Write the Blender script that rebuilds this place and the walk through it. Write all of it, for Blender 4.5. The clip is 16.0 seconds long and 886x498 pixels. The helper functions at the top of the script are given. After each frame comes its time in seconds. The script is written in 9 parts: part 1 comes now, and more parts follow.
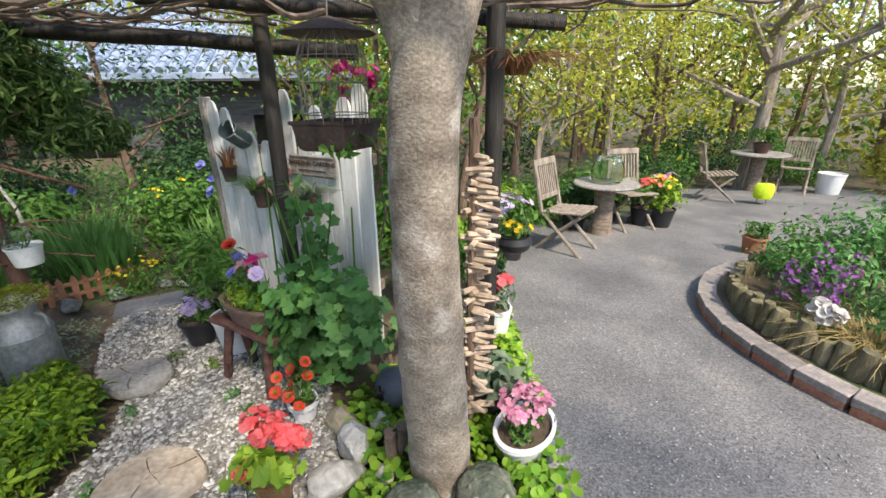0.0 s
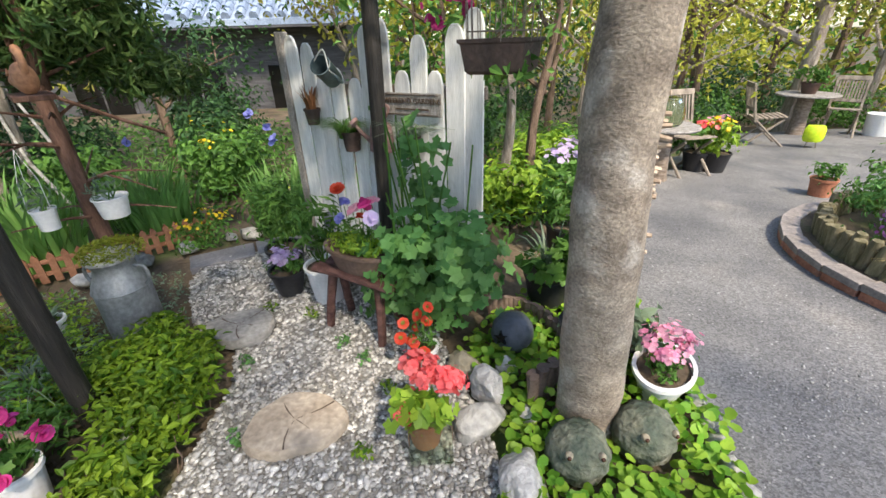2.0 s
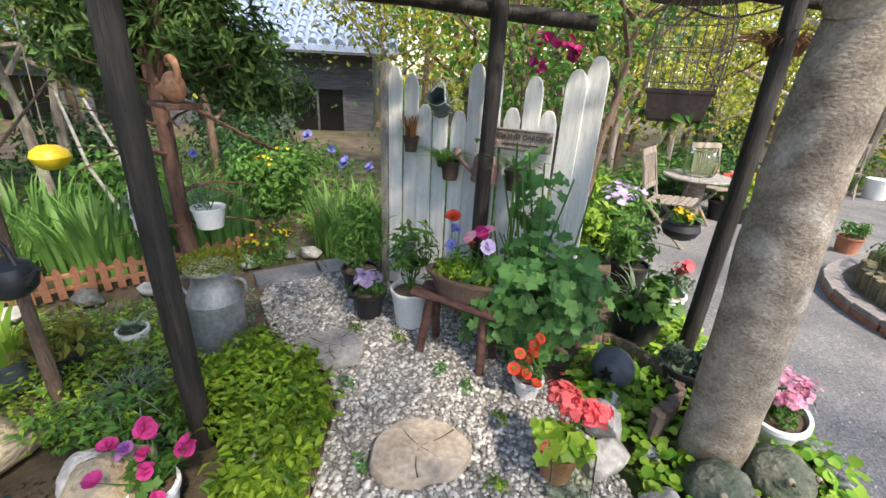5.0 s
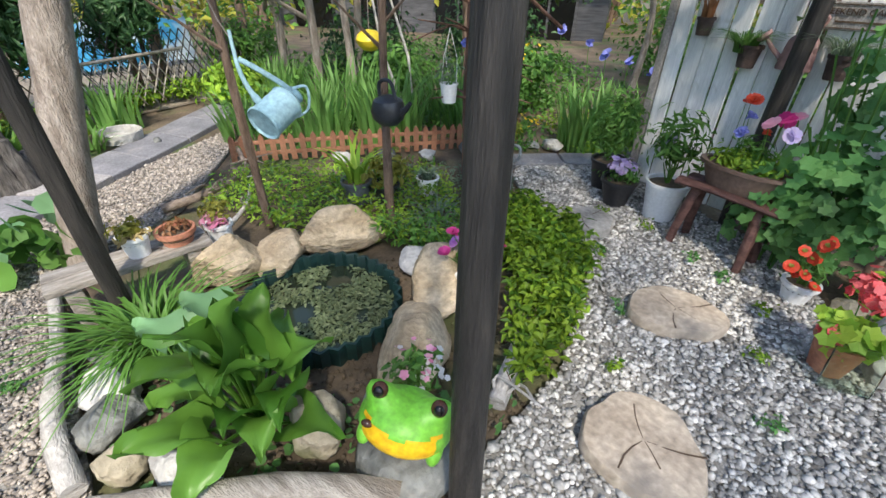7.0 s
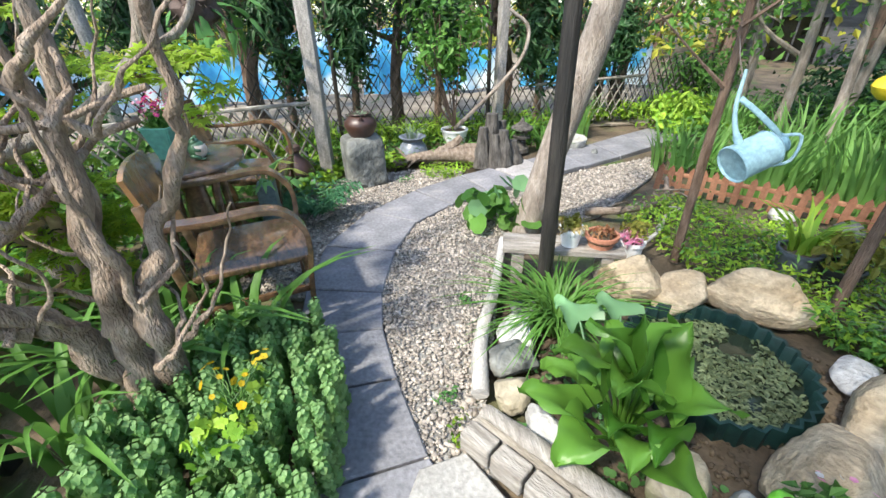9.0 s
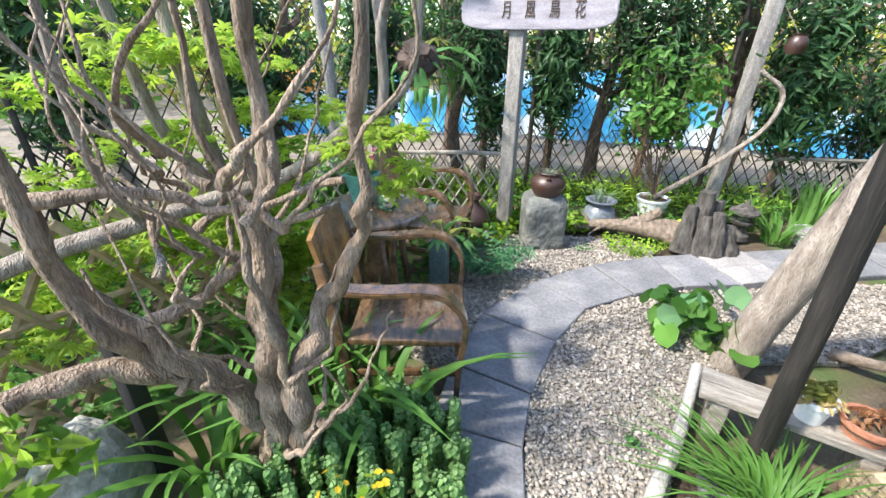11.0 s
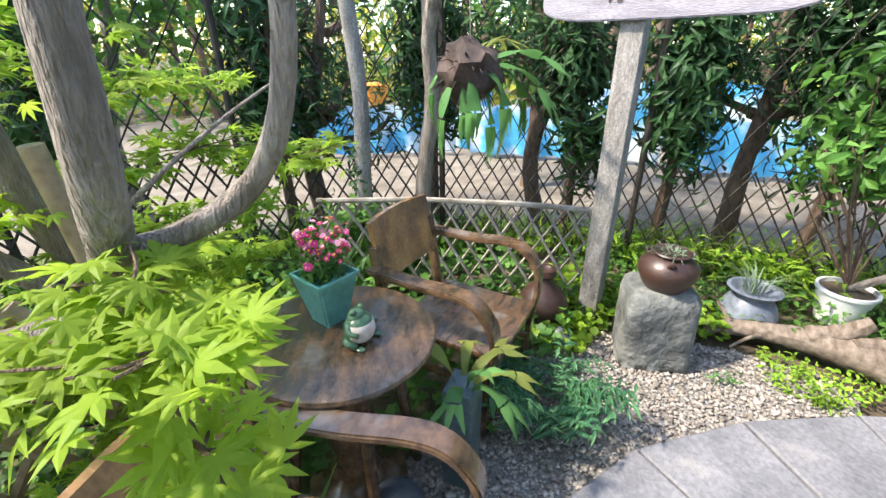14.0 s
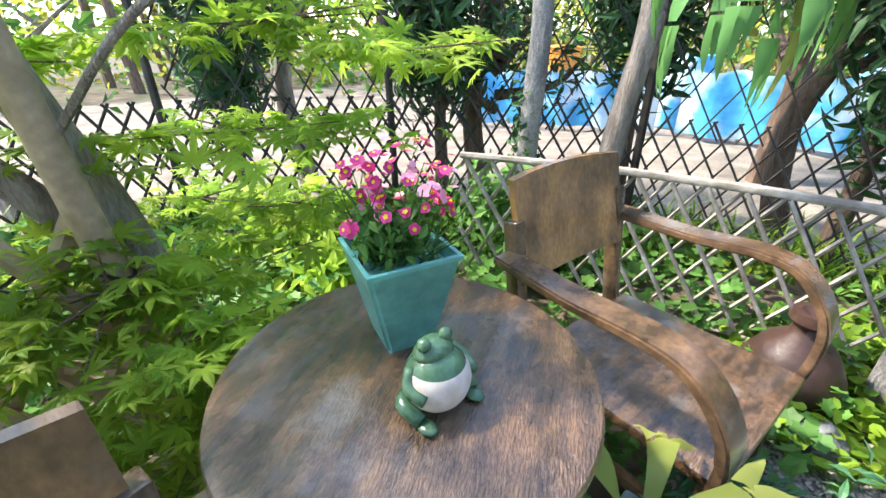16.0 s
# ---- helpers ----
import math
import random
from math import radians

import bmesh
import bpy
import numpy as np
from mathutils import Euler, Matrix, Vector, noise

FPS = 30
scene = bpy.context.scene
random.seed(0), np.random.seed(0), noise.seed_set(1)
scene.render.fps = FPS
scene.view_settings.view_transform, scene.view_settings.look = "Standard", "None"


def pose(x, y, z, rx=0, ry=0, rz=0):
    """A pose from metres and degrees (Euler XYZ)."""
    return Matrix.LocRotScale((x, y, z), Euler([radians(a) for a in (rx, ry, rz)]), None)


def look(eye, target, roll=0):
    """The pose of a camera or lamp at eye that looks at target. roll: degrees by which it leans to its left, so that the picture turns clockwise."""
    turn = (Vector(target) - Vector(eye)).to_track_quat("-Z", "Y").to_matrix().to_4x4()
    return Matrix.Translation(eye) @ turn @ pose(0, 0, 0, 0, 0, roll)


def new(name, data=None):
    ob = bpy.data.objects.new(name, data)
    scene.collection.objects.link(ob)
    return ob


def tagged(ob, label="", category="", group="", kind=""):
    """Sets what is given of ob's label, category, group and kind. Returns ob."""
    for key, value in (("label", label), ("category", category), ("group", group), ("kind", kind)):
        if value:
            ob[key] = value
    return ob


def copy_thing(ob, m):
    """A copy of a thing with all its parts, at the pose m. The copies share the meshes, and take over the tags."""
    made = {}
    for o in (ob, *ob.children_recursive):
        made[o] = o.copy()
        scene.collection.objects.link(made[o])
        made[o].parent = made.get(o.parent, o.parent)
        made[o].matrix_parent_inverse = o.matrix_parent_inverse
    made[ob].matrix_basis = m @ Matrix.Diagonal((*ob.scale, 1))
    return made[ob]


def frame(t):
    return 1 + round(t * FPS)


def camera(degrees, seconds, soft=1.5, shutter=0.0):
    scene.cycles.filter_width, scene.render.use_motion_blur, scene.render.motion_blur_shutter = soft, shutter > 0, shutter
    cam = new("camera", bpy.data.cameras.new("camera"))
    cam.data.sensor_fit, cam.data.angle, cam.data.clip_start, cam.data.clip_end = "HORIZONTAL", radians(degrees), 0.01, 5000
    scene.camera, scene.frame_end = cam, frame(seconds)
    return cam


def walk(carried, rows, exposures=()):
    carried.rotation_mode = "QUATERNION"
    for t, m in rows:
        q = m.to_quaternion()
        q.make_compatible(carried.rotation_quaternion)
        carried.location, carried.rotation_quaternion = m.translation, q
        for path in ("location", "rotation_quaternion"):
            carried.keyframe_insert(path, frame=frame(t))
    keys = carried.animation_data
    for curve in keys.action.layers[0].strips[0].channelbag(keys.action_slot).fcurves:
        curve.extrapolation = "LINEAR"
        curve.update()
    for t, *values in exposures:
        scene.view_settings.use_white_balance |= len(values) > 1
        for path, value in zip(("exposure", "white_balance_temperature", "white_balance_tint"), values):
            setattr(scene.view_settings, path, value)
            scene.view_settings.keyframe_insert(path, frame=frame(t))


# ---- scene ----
cam = camera(92.8, 16.0)
PATH = [
    (0, (-0.99, -0.07, 1.501), (-1.279, 1.775, 0.785), -0.6),
    (0.5, (-1.119, -0.003, 1.438), (-1.468, 1.787, 0.615), -1.9),
    (1, (-1.272, -0.035, 1.394), (-1.614, 1.72, 0.498), -2.9),
    (1.5, (-1.426, -0.118, 1.414), (-1.742, 1.63, 0.496), -2.8),
    (2, (-1.553, -0.1, 1.411), (-1.843, 1.661, 0.51), -1.9),
    (2.5, (-1.699, -0.091, 1.409), (-1.978, 1.694, 0.552), -0.6),
    (3, (-1.921, -0.138, 1.402), (-2.135, 1.674, 0.583), 0.6),
    (3.5, (-2.059, -0.048, 1.426), (-2.325, 1.773, 0.643), 1.5),
    (3.7, (-2.097, 0.006, 1.424), (-2.362, 1.836, 0.662), 2.2),
    (5.8, (-2.179, -0.488, 1.393), (-2.392, 1.335, 0.6), 2.8),
    (6, (-2.192, -0.551, 1.346), (-2.534, 1.226, 0.494), 3.2),
    (6.5, (-2.274, -0.607, 1.287), (-2.952, 0.989, 0.289), 2.1),
    (6.6, (-2.298, -0.622, 1.269), (-3.028, 0.934, 0.247), 1.8),
    (7, (-2.441, -0.712, 1.237), (-3.358, 0.692, 0.148), 0.8),
    (7.2, (-2.51, -0.752, 1.209), (-3.515, 0.586, 0.115), 0.1),
    (7.5, (-2.618, -0.806, 1.213), (-3.739, 0.412, 0.09), -0.6),
    (8, (-2.659, -0.883, 1.24), (-4.026, 0.078, 0.141), -1.8),
    (8.5, (-2.602, -0.929, 1.252), (-4.217, -0.362, 0.217), -1.7),
    (9, (-2.54, -0.983, 1.28), (-4.267, -0.823, 0.284), -1.2),
    (9.5, (-2.498, -0.999, 1.306), (-4.22, -1.212, 0.311), -1.1),
    (9.7, (-2.5, -1.001, 1.304), (-4.192, -1.348, 0.296), -1.1),
    (11.8, (-3.223, -1.121, 1.474), (-4.927, -1.72, 0.614), 0.4),
    (12, (-3.301, -1.131, 1.47), (-5.019, -1.717, 0.63), 0.5),
    (12.5, (-3.535, -1.16, 1.441), (-5.262, -1.775, 0.642), -0.2),
    (13, (-3.702, -1.195, 1.411), (-5.406, -1.887, 0.624), -0.6),
    (13.5, (-3.884, -1.217, 1.398), (-5.527, -2.029, 0.598), -0.9),
    (14, (-4.009, -1.29, 1.378), (-5.557, -2.233, 0.533), -0.4),
    (14.5, (-4.157, -1.377, 1.299), (-5.585, -2.462, 0.414), 0.6),
    (15, (-4.35, -1.514, 1.227), (-5.632, -2.729, 0.288), 1.1),
    (15.5, (-4.46, -1.619, 1.158), (-5.607, -2.968, 0.228), 0.8),
    (16, (-4.487, -1.65, 1.082), (-5.509, -3.112, 0.177), -0.6),
]
SIZE = 1.12   # the plan below is drawn in units of 1.12 m
walk(cam, [(t, look(Vector(eye) * SIZE, Vector(target) * SIZE, roll)) for t, eye, target, roll in PATH],
     exposures=[(0, 1.25, 7000, 12), (3.7, 1.5, 7000, 12), (6.0, 1.45, 6900, 14), (7.5, 1.3, 6400, 9), (9.0, 1.7, 6400, 8), (12.0, 1.85, 6350, 10), (14.0, 1.9, 6650, 11), (16, 2.35, 6450, 12)])

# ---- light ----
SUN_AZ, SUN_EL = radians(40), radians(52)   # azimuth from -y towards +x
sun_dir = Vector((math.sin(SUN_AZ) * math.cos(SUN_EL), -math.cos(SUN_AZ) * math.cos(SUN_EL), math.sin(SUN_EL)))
world = bpy.data.worlds.new("sky")
scene.world = world
world.use_nodes = True
wn = world.node_tree.nodes
sky = wn.new("ShaderNodeTexSky")
sky.sky_type, sky.sun_disc = "NISHITA", False
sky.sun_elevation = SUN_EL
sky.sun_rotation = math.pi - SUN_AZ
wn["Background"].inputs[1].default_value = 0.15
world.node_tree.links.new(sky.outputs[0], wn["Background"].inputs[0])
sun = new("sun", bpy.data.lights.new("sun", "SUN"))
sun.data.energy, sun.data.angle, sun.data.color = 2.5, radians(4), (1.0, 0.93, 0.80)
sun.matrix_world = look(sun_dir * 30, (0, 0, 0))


# ---- materials ----
def mat(name, a, b, scale=8.0, rough=0.7, bump=0.3, fine=60.0, metal=0.0, stretch=(1, 1, 1), spec=0.4, c=None, island=0.0, per_object=0.0, stain=None, bdist=0.01, speck=None, sharp=0.18):
    """A surface of two colours mixed by noise at two scales, with bump. stretch squeezes the noise along an axis (grain)."""
    m = bpy.data.materials.new(name)
    m.use_nodes = True
    t = m.node_tree
    n, l = t.nodes, t.links
    p = n["Principled BSDF"]
    p.inputs["Roughness"].default_value, p.inputs["Metallic"].default_value = rough, metal
    p.inputs["Specular IOR Level"].default_value = spec
    co = n.new("ShaderNodeTexCoord")
    mp = n.new("ShaderNodeMapping")
    mp.inputs["Scale"].default_value = stretch
    l.new(co.outputs["Object"], mp.inputs["Vector"])
    big = n.new("ShaderNodeTexNoise")
    big.inputs["Scale"].default_value, big.inputs["Detail"].default_value = scale, 5
    l.new(mp.outputs[0], big.inputs["Vector"])
    small = n.new("ShaderNodeTexNoise")
    small.inputs["Scale"].default_value, small.inputs["Detail"].default_value = fine, 4
    l.new(mp.outputs[0], small.inputs["Vector"])
    ramp = n.new("ShaderNodeValToRGB")
    e = ramp.color_ramp.elements
    e[0].position, e[0].color = 0.5 - sharp, (*a, 1)
    e[1].position, e[1].color = 0.5 + sharp, (*b, 1)
    l.new(big.outputs[0], ramp.inputs[0])
    mix = n.new("ShaderNodeMix")
    mix.data_type, mix.blend_type = "RGBA", "OVERLAY"
    mix.inputs[0].default_value = 0.55
    l.new(ramp.outputs[0], mix.inputs[6])
    l.new(small.outputs[0], mix.inputs[7])
    out = mix.outputs[2]
    if stain:
        st = n.new("ShaderNodeTexNoise")
        st.inputs["Scale"].default_value, st.inputs["Detail"].default_value = stain[1], 6
        l.new(co.outputs["Object"], st.inputs["Vector"])
        sr = n.new("ShaderNodeValToRGB")
        sr.color_ramp.elements[0].position, sr.color_ramp.elements[1].position = stain[2], stain[2] + 0.12
        l.new(st.outputs[0], sr.inputs[0])
        sm = n.new("ShaderNodeMix")
        sm.data_type = "RGBA"
        l.new(sr.outputs[0], sm.inputs[0])
        l.new(out, sm.inputs[6])
        sm.inputs[7].default_value = (*stain[0], 1)
        out = sm.outputs[2]
    if speck:
        vo = n.new("ShaderNodeTexVoronoi")
        vo.inputs["Scale"].default_value = speck[0]
        l.new(co.outputs["Object"], vo.inputs["Vector"])
        sv = n.new("ShaderNodeSeparateColor")
        l.new(vo.outputs["Color"], sv.inputs[0])
        vr = n.new("ShaderNodeMapRange")
        vr.inputs[3].default_value, vr.inputs[4].default_value = 1 - speck[1], 1 + speck[1]
        l.new(sv.outputs[0], vr.inputs[0])
        vh = n.new("ShaderNodeHueSaturation")
        l.new(vr.outputs[0], vh.inputs["Value"])
        l.new(out, vh.inputs["Color"])
        out = vh.outputs[0]
    if island or per_object:
        src = n.new("ShaderNodeNewGeometry").outputs["Random Per Island"] if island else n.new("ShaderNodeObjectInfo").outputs["Random"]
        hs = n.new("ShaderNodeHueSaturation")
        mr = n.new("ShaderNodeMapRange")
        amount = island or per_object
        mr.inputs[3].default_value, mr.inputs[4].default_value = 1 - amount, 1 + amount
        l.new(src, mr.inputs[0])
        l.new(mr.outputs[0], hs.inputs["Value"])
        l.new(out, hs.inputs["Color"])
        out = hs.outputs[0]
    l.new(out, p.inputs["Base Color"])
    if bump:
        bp = n.new("ShaderNodeBump")
        bp.inputs["Strength"].default_value, bp.inputs["Distance"].default_value = bump, bdist
        add = n.new("ShaderNodeMath")
        add.operation = "ADD"
        l.new(big.outputs[0], add.inputs[0])
        l.new(small.outputs[0], add.inputs[1])
        l.new(add.outputs[0], bp.inputs["Height"])
        l.new(bp.outputs[0], p.inputs["Normal"])
    return m


def leafmat(name, a, b, glow=0.35, rough=0.5, spread=0.35):
    """Leaves or petals: colour by island, with light passing through."""
    m = bpy.data.materials.new(name)
    m.use_nodes = True
    t = m.node_tree
    n, l = t.nodes, t.links
    p = n["Principled BSDF"]
    p.inputs["Roughness"].default_value = rough
    p.inputs["Specular IOR Level"].default_value = 0.3
    g = n.new("ShaderNodeNewGeometry")
    ramp = n.new("ShaderNodeValToRGB")
    e = ramp.color_ramp.elements
    e[0].color, e[1].color = (*a, 1), (*b, 1)
    l.new(g.outputs["Random Per Island"], ramp.inputs[0])
    co = n.new("ShaderNodeTexCoord")
    nz = n.new("ShaderNodeTexNoise")
    nz.inputs["Scale"].default_value = 3.5
    l.new(co.outputs["Object"], nz.inputs["Vector"])
    mr = n.new("ShaderNodeMapRange")
    mr.inputs[1].default_value, mr.inputs[2].default_value = 0.3, 0.7
    mr.inputs[3].default_value, mr.inputs[4].default_value = 1 - spread, 1 + spread
    l.new(nz.outputs[0], mr.inputs[0])
    hs = n.new("ShaderNodeHueSaturation")
    l.new(mr.outputs[0], hs.inputs["Value"])
    l.new(ramp.outputs[0], hs.inputs["Color"])
    l.new(hs.outputs[0], p.inputs["Base Color"])
    tr = n.new("ShaderNodeBsdfTranslucent")
    l.new(hs.outputs[0], tr.inputs["Color"])
    mix = n.new("ShaderNodeMixShader")
    mix.inputs[0].default_value = glow
    l.new(p.outputs[0], mix.inputs[1])
    l.new(tr.outputs[0], mix.inputs[2])
    l.new(mix.outputs[0], n["Material Output"].inputs[0])
    return m


M = {
    "soil": mat("soil", (0.06, 0.045, 0.03), (0.16, 0.12, 0.08), 3, 0.95, 0.8, 45, stain=((0.07, 0.10, 0.03), 1.6, 0.52)),
    "sand": mat("packed_earth", (0.16, 0.13, 0.10), (0.28, 0.24, 0.19), 4, 0.95, 0.6, 60),
    "tarmac": mat("exposed_aggregate", (0.12, 0.12, 0.125), (0.22, 0.215, 0.21), 1.6, 0.8, 0.9, 150, stain=((0.26, 0.245, 0.225), 0.7, 0.56), bdist=0.008, speck=(120, 0.38)),
    "pebble": mat("pale_pebble", (0.25, 0.24, 0.225), (0.50, 0.485, 0.455), 20, 0.65, 0.2, 90, island=0.6),
    "gravelbase": mat("gravel_base", (0.15, 0.14, 0.125), (0.32, 0.31, 0.29), 30, 0.9, 0.6, 120),
    "pebble_tan": mat("tan_pebble", (0.19, 0.16, 0.135), (0.42, 0.375, 0.325), 20, 0.75, 0.2, 90, island=0.4),
    "chip": mat("grey_chip", (0.16, 0.16, 0.16), (0.34, 0.335, 0.325), 30, 0.7, 0.2, 90, island=0.5),
    "slate": mat("grey_paving", (0.14, 0.14, 0.152), (0.23, 0.225, 0.24), 4, 0.75, 0.5, 60, per_object=0.12, stain=((0.33, 0.31, 0.29), 3, 0.62)),
    "paleslab": mat("pale_paving", (0.27, 0.255, 0.25), (0.38, 0.36, 0.355), 5, 0.75, 0.4, 70, per_object=0.08),
    "concrete": mat("concrete", (0.25, 0.24, 0.22), (0.38, 0.365, 0.34), 4, 0.85, 0.5, 60, stain=((0.2, 0.19, 0.16), 3, 0.6)),
    "kerb": mat("kerb_stone", (0.20, 0.18, 0.17), (0.34, 0.30, 0.28), 6, 0.8, 0.5, 60, per_object=0.15),
    "kerbbrick": mat("kerb_brick", (0.34, 0.13, 0.08), (0.46, 0.22, 0.15), 8, 0.8, 0.4, 60, per_object=0.15),
    "whitewood": mat("white_painted_wood", (0.60, 0.61, 0.60), (0.84, 0.84, 0.82), 5, 0.6, 0.4, 40, stretch=(6, 6, 0.6), stain=((0.36, 0.33, 0.28), 5, 0.63), per_object=0.08),
    "darkpole": mat("charred_pole", (0.012, 0.011, 0.010), (0.046, 0.040, 0.035), 8, 0.6, 0.7, 40, stretch=(5, 5, 0.5)),
    "bark": mat("grey_tan_bark", (0.17, 0.135, 0.105), (0.42, 0.35, 0.275), 7, 0.9, 0.9, 85, stretch=(1.0, 1.0, 1.4), stain=((0.45, 0.40, 0.345), 6, 0.56), bdist=0.007, speck=(125, 0.2)),
    "bark2": mat("brown_bark", (0.10, 0.065, 0.045), (0.22, 0.15, 0.11), 9, 0.9, 1.0, 50, stretch=(4, 4, 0.8)),
    "bark3": mat("pale_twisted_bark", (0.23, 0.185, 0.15), (0.48, 0.41, 0.35), 7, 0.85, 1.0, 50, stretch=(4, 4, 0.9), bdist=0.02),
    "bark4": mat("warm_brown_gnarled_bark", (0.17, 0.12, 0.085), (0.43, 0.33, 0.25), 8, 0.88, 1.0, 50, stretch=(3, 3, 1.0), bdist=0.02, stain=((0.42, 0.37, 0.31), 6, 0.6)),
    "barkred": mat("reddish_bark", (0.09, 0.045, 0.03), (0.20, 0.11, 0.08), 9, 0.9, 0.9, 50, stretch=(4, 4, 0.8)),
    "postwood": mat("grey_weathered_post", (0.20, 0.185, 0.17), (0.37, 0.345, 0.32), 7, 0.85, 0.8, 50, stretch=(3, 3, 0.9), speck=(160, 0.2)),
    "drift": mat("grey_driftwood", (0.30, 0.28, 0.26), (0.56, 0.53, 0.49), 6, 0.8, 0.8, 50, stretch=(1, 1, 6), stain=((0.12, 0.10, 0.08), 5, 0.6)),
    "oldwood": mat("old_brown_timber", (0.13, 0.095, 0.07), (0.30, 0.24, 0.19), 6, 0.8, 0.7, 50, stretch=(1, 6, 6)),
    "greytimber": mat("grey_weathered_timber", (0.19, 0.165, 0.14), (0.42, 0.385, 0.34), 6, 0.85, 0.8, 50, stretch=(1, 6, 6), stain=((0.11, 0.09, 0.07), 5, 0.62)),
    "tablewood": mat("worn_varnished_wood", (0.042, 0.025, 0.014), (0.18, 0.10, 0.048), 8, 0.22, 0.9, 70, stretch=(1.2, 5, 2), stain=((0.17, 0.14, 0.115), 9, 0.58), spec=0.8, bdist=0.006, sharp=0.2, speck=(70, 0.2)),
    "chairwood": mat("worn_orange_brown_wood", (0.13, 0.072, 0.036), (0.46, 0.235, 0.085), 3, 0.24, 0.6, 30, stretch=(3.5, 1.3, 2), stain=((0.16, 0.115, 0.085), 7, 0.61), spec=0.6, bdist=0.004, sharp=0.15),
    "chairdark": mat("dark_bentwood", (0.05, 0.03, 0.018), (0.19, 0.11, 0.058), 6, 0.25, 0.25, 30, stretch=(3, 3, 3), stain=((0.22, 0.18, 0.15), 6, 0.6), spec=0.6, bdist=0.004),
    "stool": mat("dark_red_timber", (0.055, 0.022, 0.018), (0.15, 0.075, 0.06), 6, 0.65, 0.5, 40, stretch=(2, 5, 5)),
    "slice": mat("log_slice_top", (0.30, 0.24, 0.18), (0.50, 0.42, 0.33), 5, 0.85, 0.5, 40, stain=((0.22, 0.19, 0.16), 4, 0.55)),
    "greyslice": mat("grey_log_slice_top", (0.20, 0.19, 0.175), (0.36, 0.34, 0.31), 5, 0.85, 0.6, 40),
    "teak": mat("silvered_teak", (0.16, 0.13, 0.105), (0.34, 0.29, 0.235), 5, 0.75, 0.4, 50, stretch=(4, 4, 1)),
    "fencebrown": mat("orange_brown_fence", (0.23, 0.10, 0.055), (0.38, 0.19, 0.11), 8, 0.75, 0.4, 50),
    "lattice": mat("dark_bamboo", (0.016, 0.013, 0.011), (0.055, 0.045, 0.035), 9, 0.55, 0.3, 40),
    "lattice2": mat("weathered_bamboo", (0.20, 0.17, 0.135), (0.40, 0.36, 0.31), 9, 0.6, 0.4, 40),
    "cane": mat("tan_bamboo", (0.30, 0.21, 0.12), (0.50, 0.38, 0.25), 9, 0.5, 0.3, 40),
    "rock": mat("pale_grey_rock", (0.26, 0.255, 0.24), (0.52, 0.51, 0.48), 6, 0.85, 0.9, 30, stain=((0.13, 0.14, 0.08), 4, 0.58), bdist=0.02),
    "rockwhite": mat("white_rock", (0.33, 0.32, 0.305), (0.60, 0.59, 0.57), 7, 0.85, 1.0, 34, stain=((0.20, 0.185, 0.16), 6, 0.56), bdist=0.02),
    "rockdark": mat("blue_grey_rock", (0.075, 0.08, 0.078), (0.22, 0.225, 0.21), 7, 0.8, 0.9, 30, stain=((0.36, 0.34, 0.30), 6, 0.6), bdist=0.02),
    "sandstone": mat("yellow_sandstone", (0.36, 0.27, 0.165), (0.60, 0.49, 0.34), 5, 0.88, 1.0, 30, stretch=(1, 1, 1.8), bdist=0.02, stain=((0.30, 0.27, 0.21), 5, 0.63), speck=(90, 0.1)),
    "tan_rock": mat("mossy_tan_rock", (0.22, 0.19, 0.13), (0.42, 0.37, 0.28), 6, 0.85, 0.9, 30, stain=((0.14, 0.16, 0.06), 4, 0.56), bdist=0.02),
    "moss_stone": mat("mossy_dark_stone", (0.05, 0.07, 0.05), (0.22, 0.22, 0.16), 9, 0.75, 1.0, 40, stain=((0.35, 0.33, 0.26), 5, 0.58), bdist=0.02),
    "white": mat("white_plastic", (0.70, 0.70, 0.69), (0.80, 0.80, 0.79), 5, 0.4, 0.1, 60, stain=((0.45, 0.42, 0.37), 6, 0.68)),
    "black": mat("black_plastic", (0.014, 0.014, 0.016), (0.03, 0.03, 0.033), 5, 0.45, 0.1, 60),
    "brownplastic": mat("brown_plastic", (0.12, 0.075, 0.055), (0.19, 0.125, 0.095), 5, 0.5, 0.15, 60),
    "terracotta": mat("terracotta", (0.34, 0.13, 0.075), (0.47, 0.21, 0.13), 6, 0.8, 0.3, 60),
    "teal": mat("teal_glaze", (0.13, 0.38, 0.33), (0.17, 0.45, 0.39), 5, 0.35, 0.12, 40, spec=0.5),
    "jar": mat("dark_brown_glaze", (0.03, 0.015, 0.011), (0.075, 0.036, 0.026), 8, 0.42, 0.2, 40, spec=0.6),
    "bluegrey": mat("blue_grey_glaze", (0.10, 0.115, 0.145), (0.20, 0.225, 0.265), 7, 0.35, 0.2, 40),
    "milk": mat("dull_galvanised_steel", (0.20, 0.21, 0.215), (0.36, 0.37, 0.37), 6, 0.5, 0.3, 50, metal=0.35, stain=((0.15, 0.11, 0.08), 4, 0.64)),
    "darkmetal": mat("dark_enamel", (0.012, 0.014, 0.018), (0.035, 0.038, 0.045), 8, 0.3, 0.15, 50),
    "bluecan": mat("pale_blue_enamel", (0.27, 0.44, 0.50), (0.36, 0.53, 0.58), 6, 0.4, 0.15, 50, stain=((0.3, 0.25, 0.2), 5, 0.72)),
    "greencan": mat("grey_green_enamel", (0.06, 0.095, 0.105), (0.12, 0.165, 0.175), 8, 0.45, 0.2, 50),
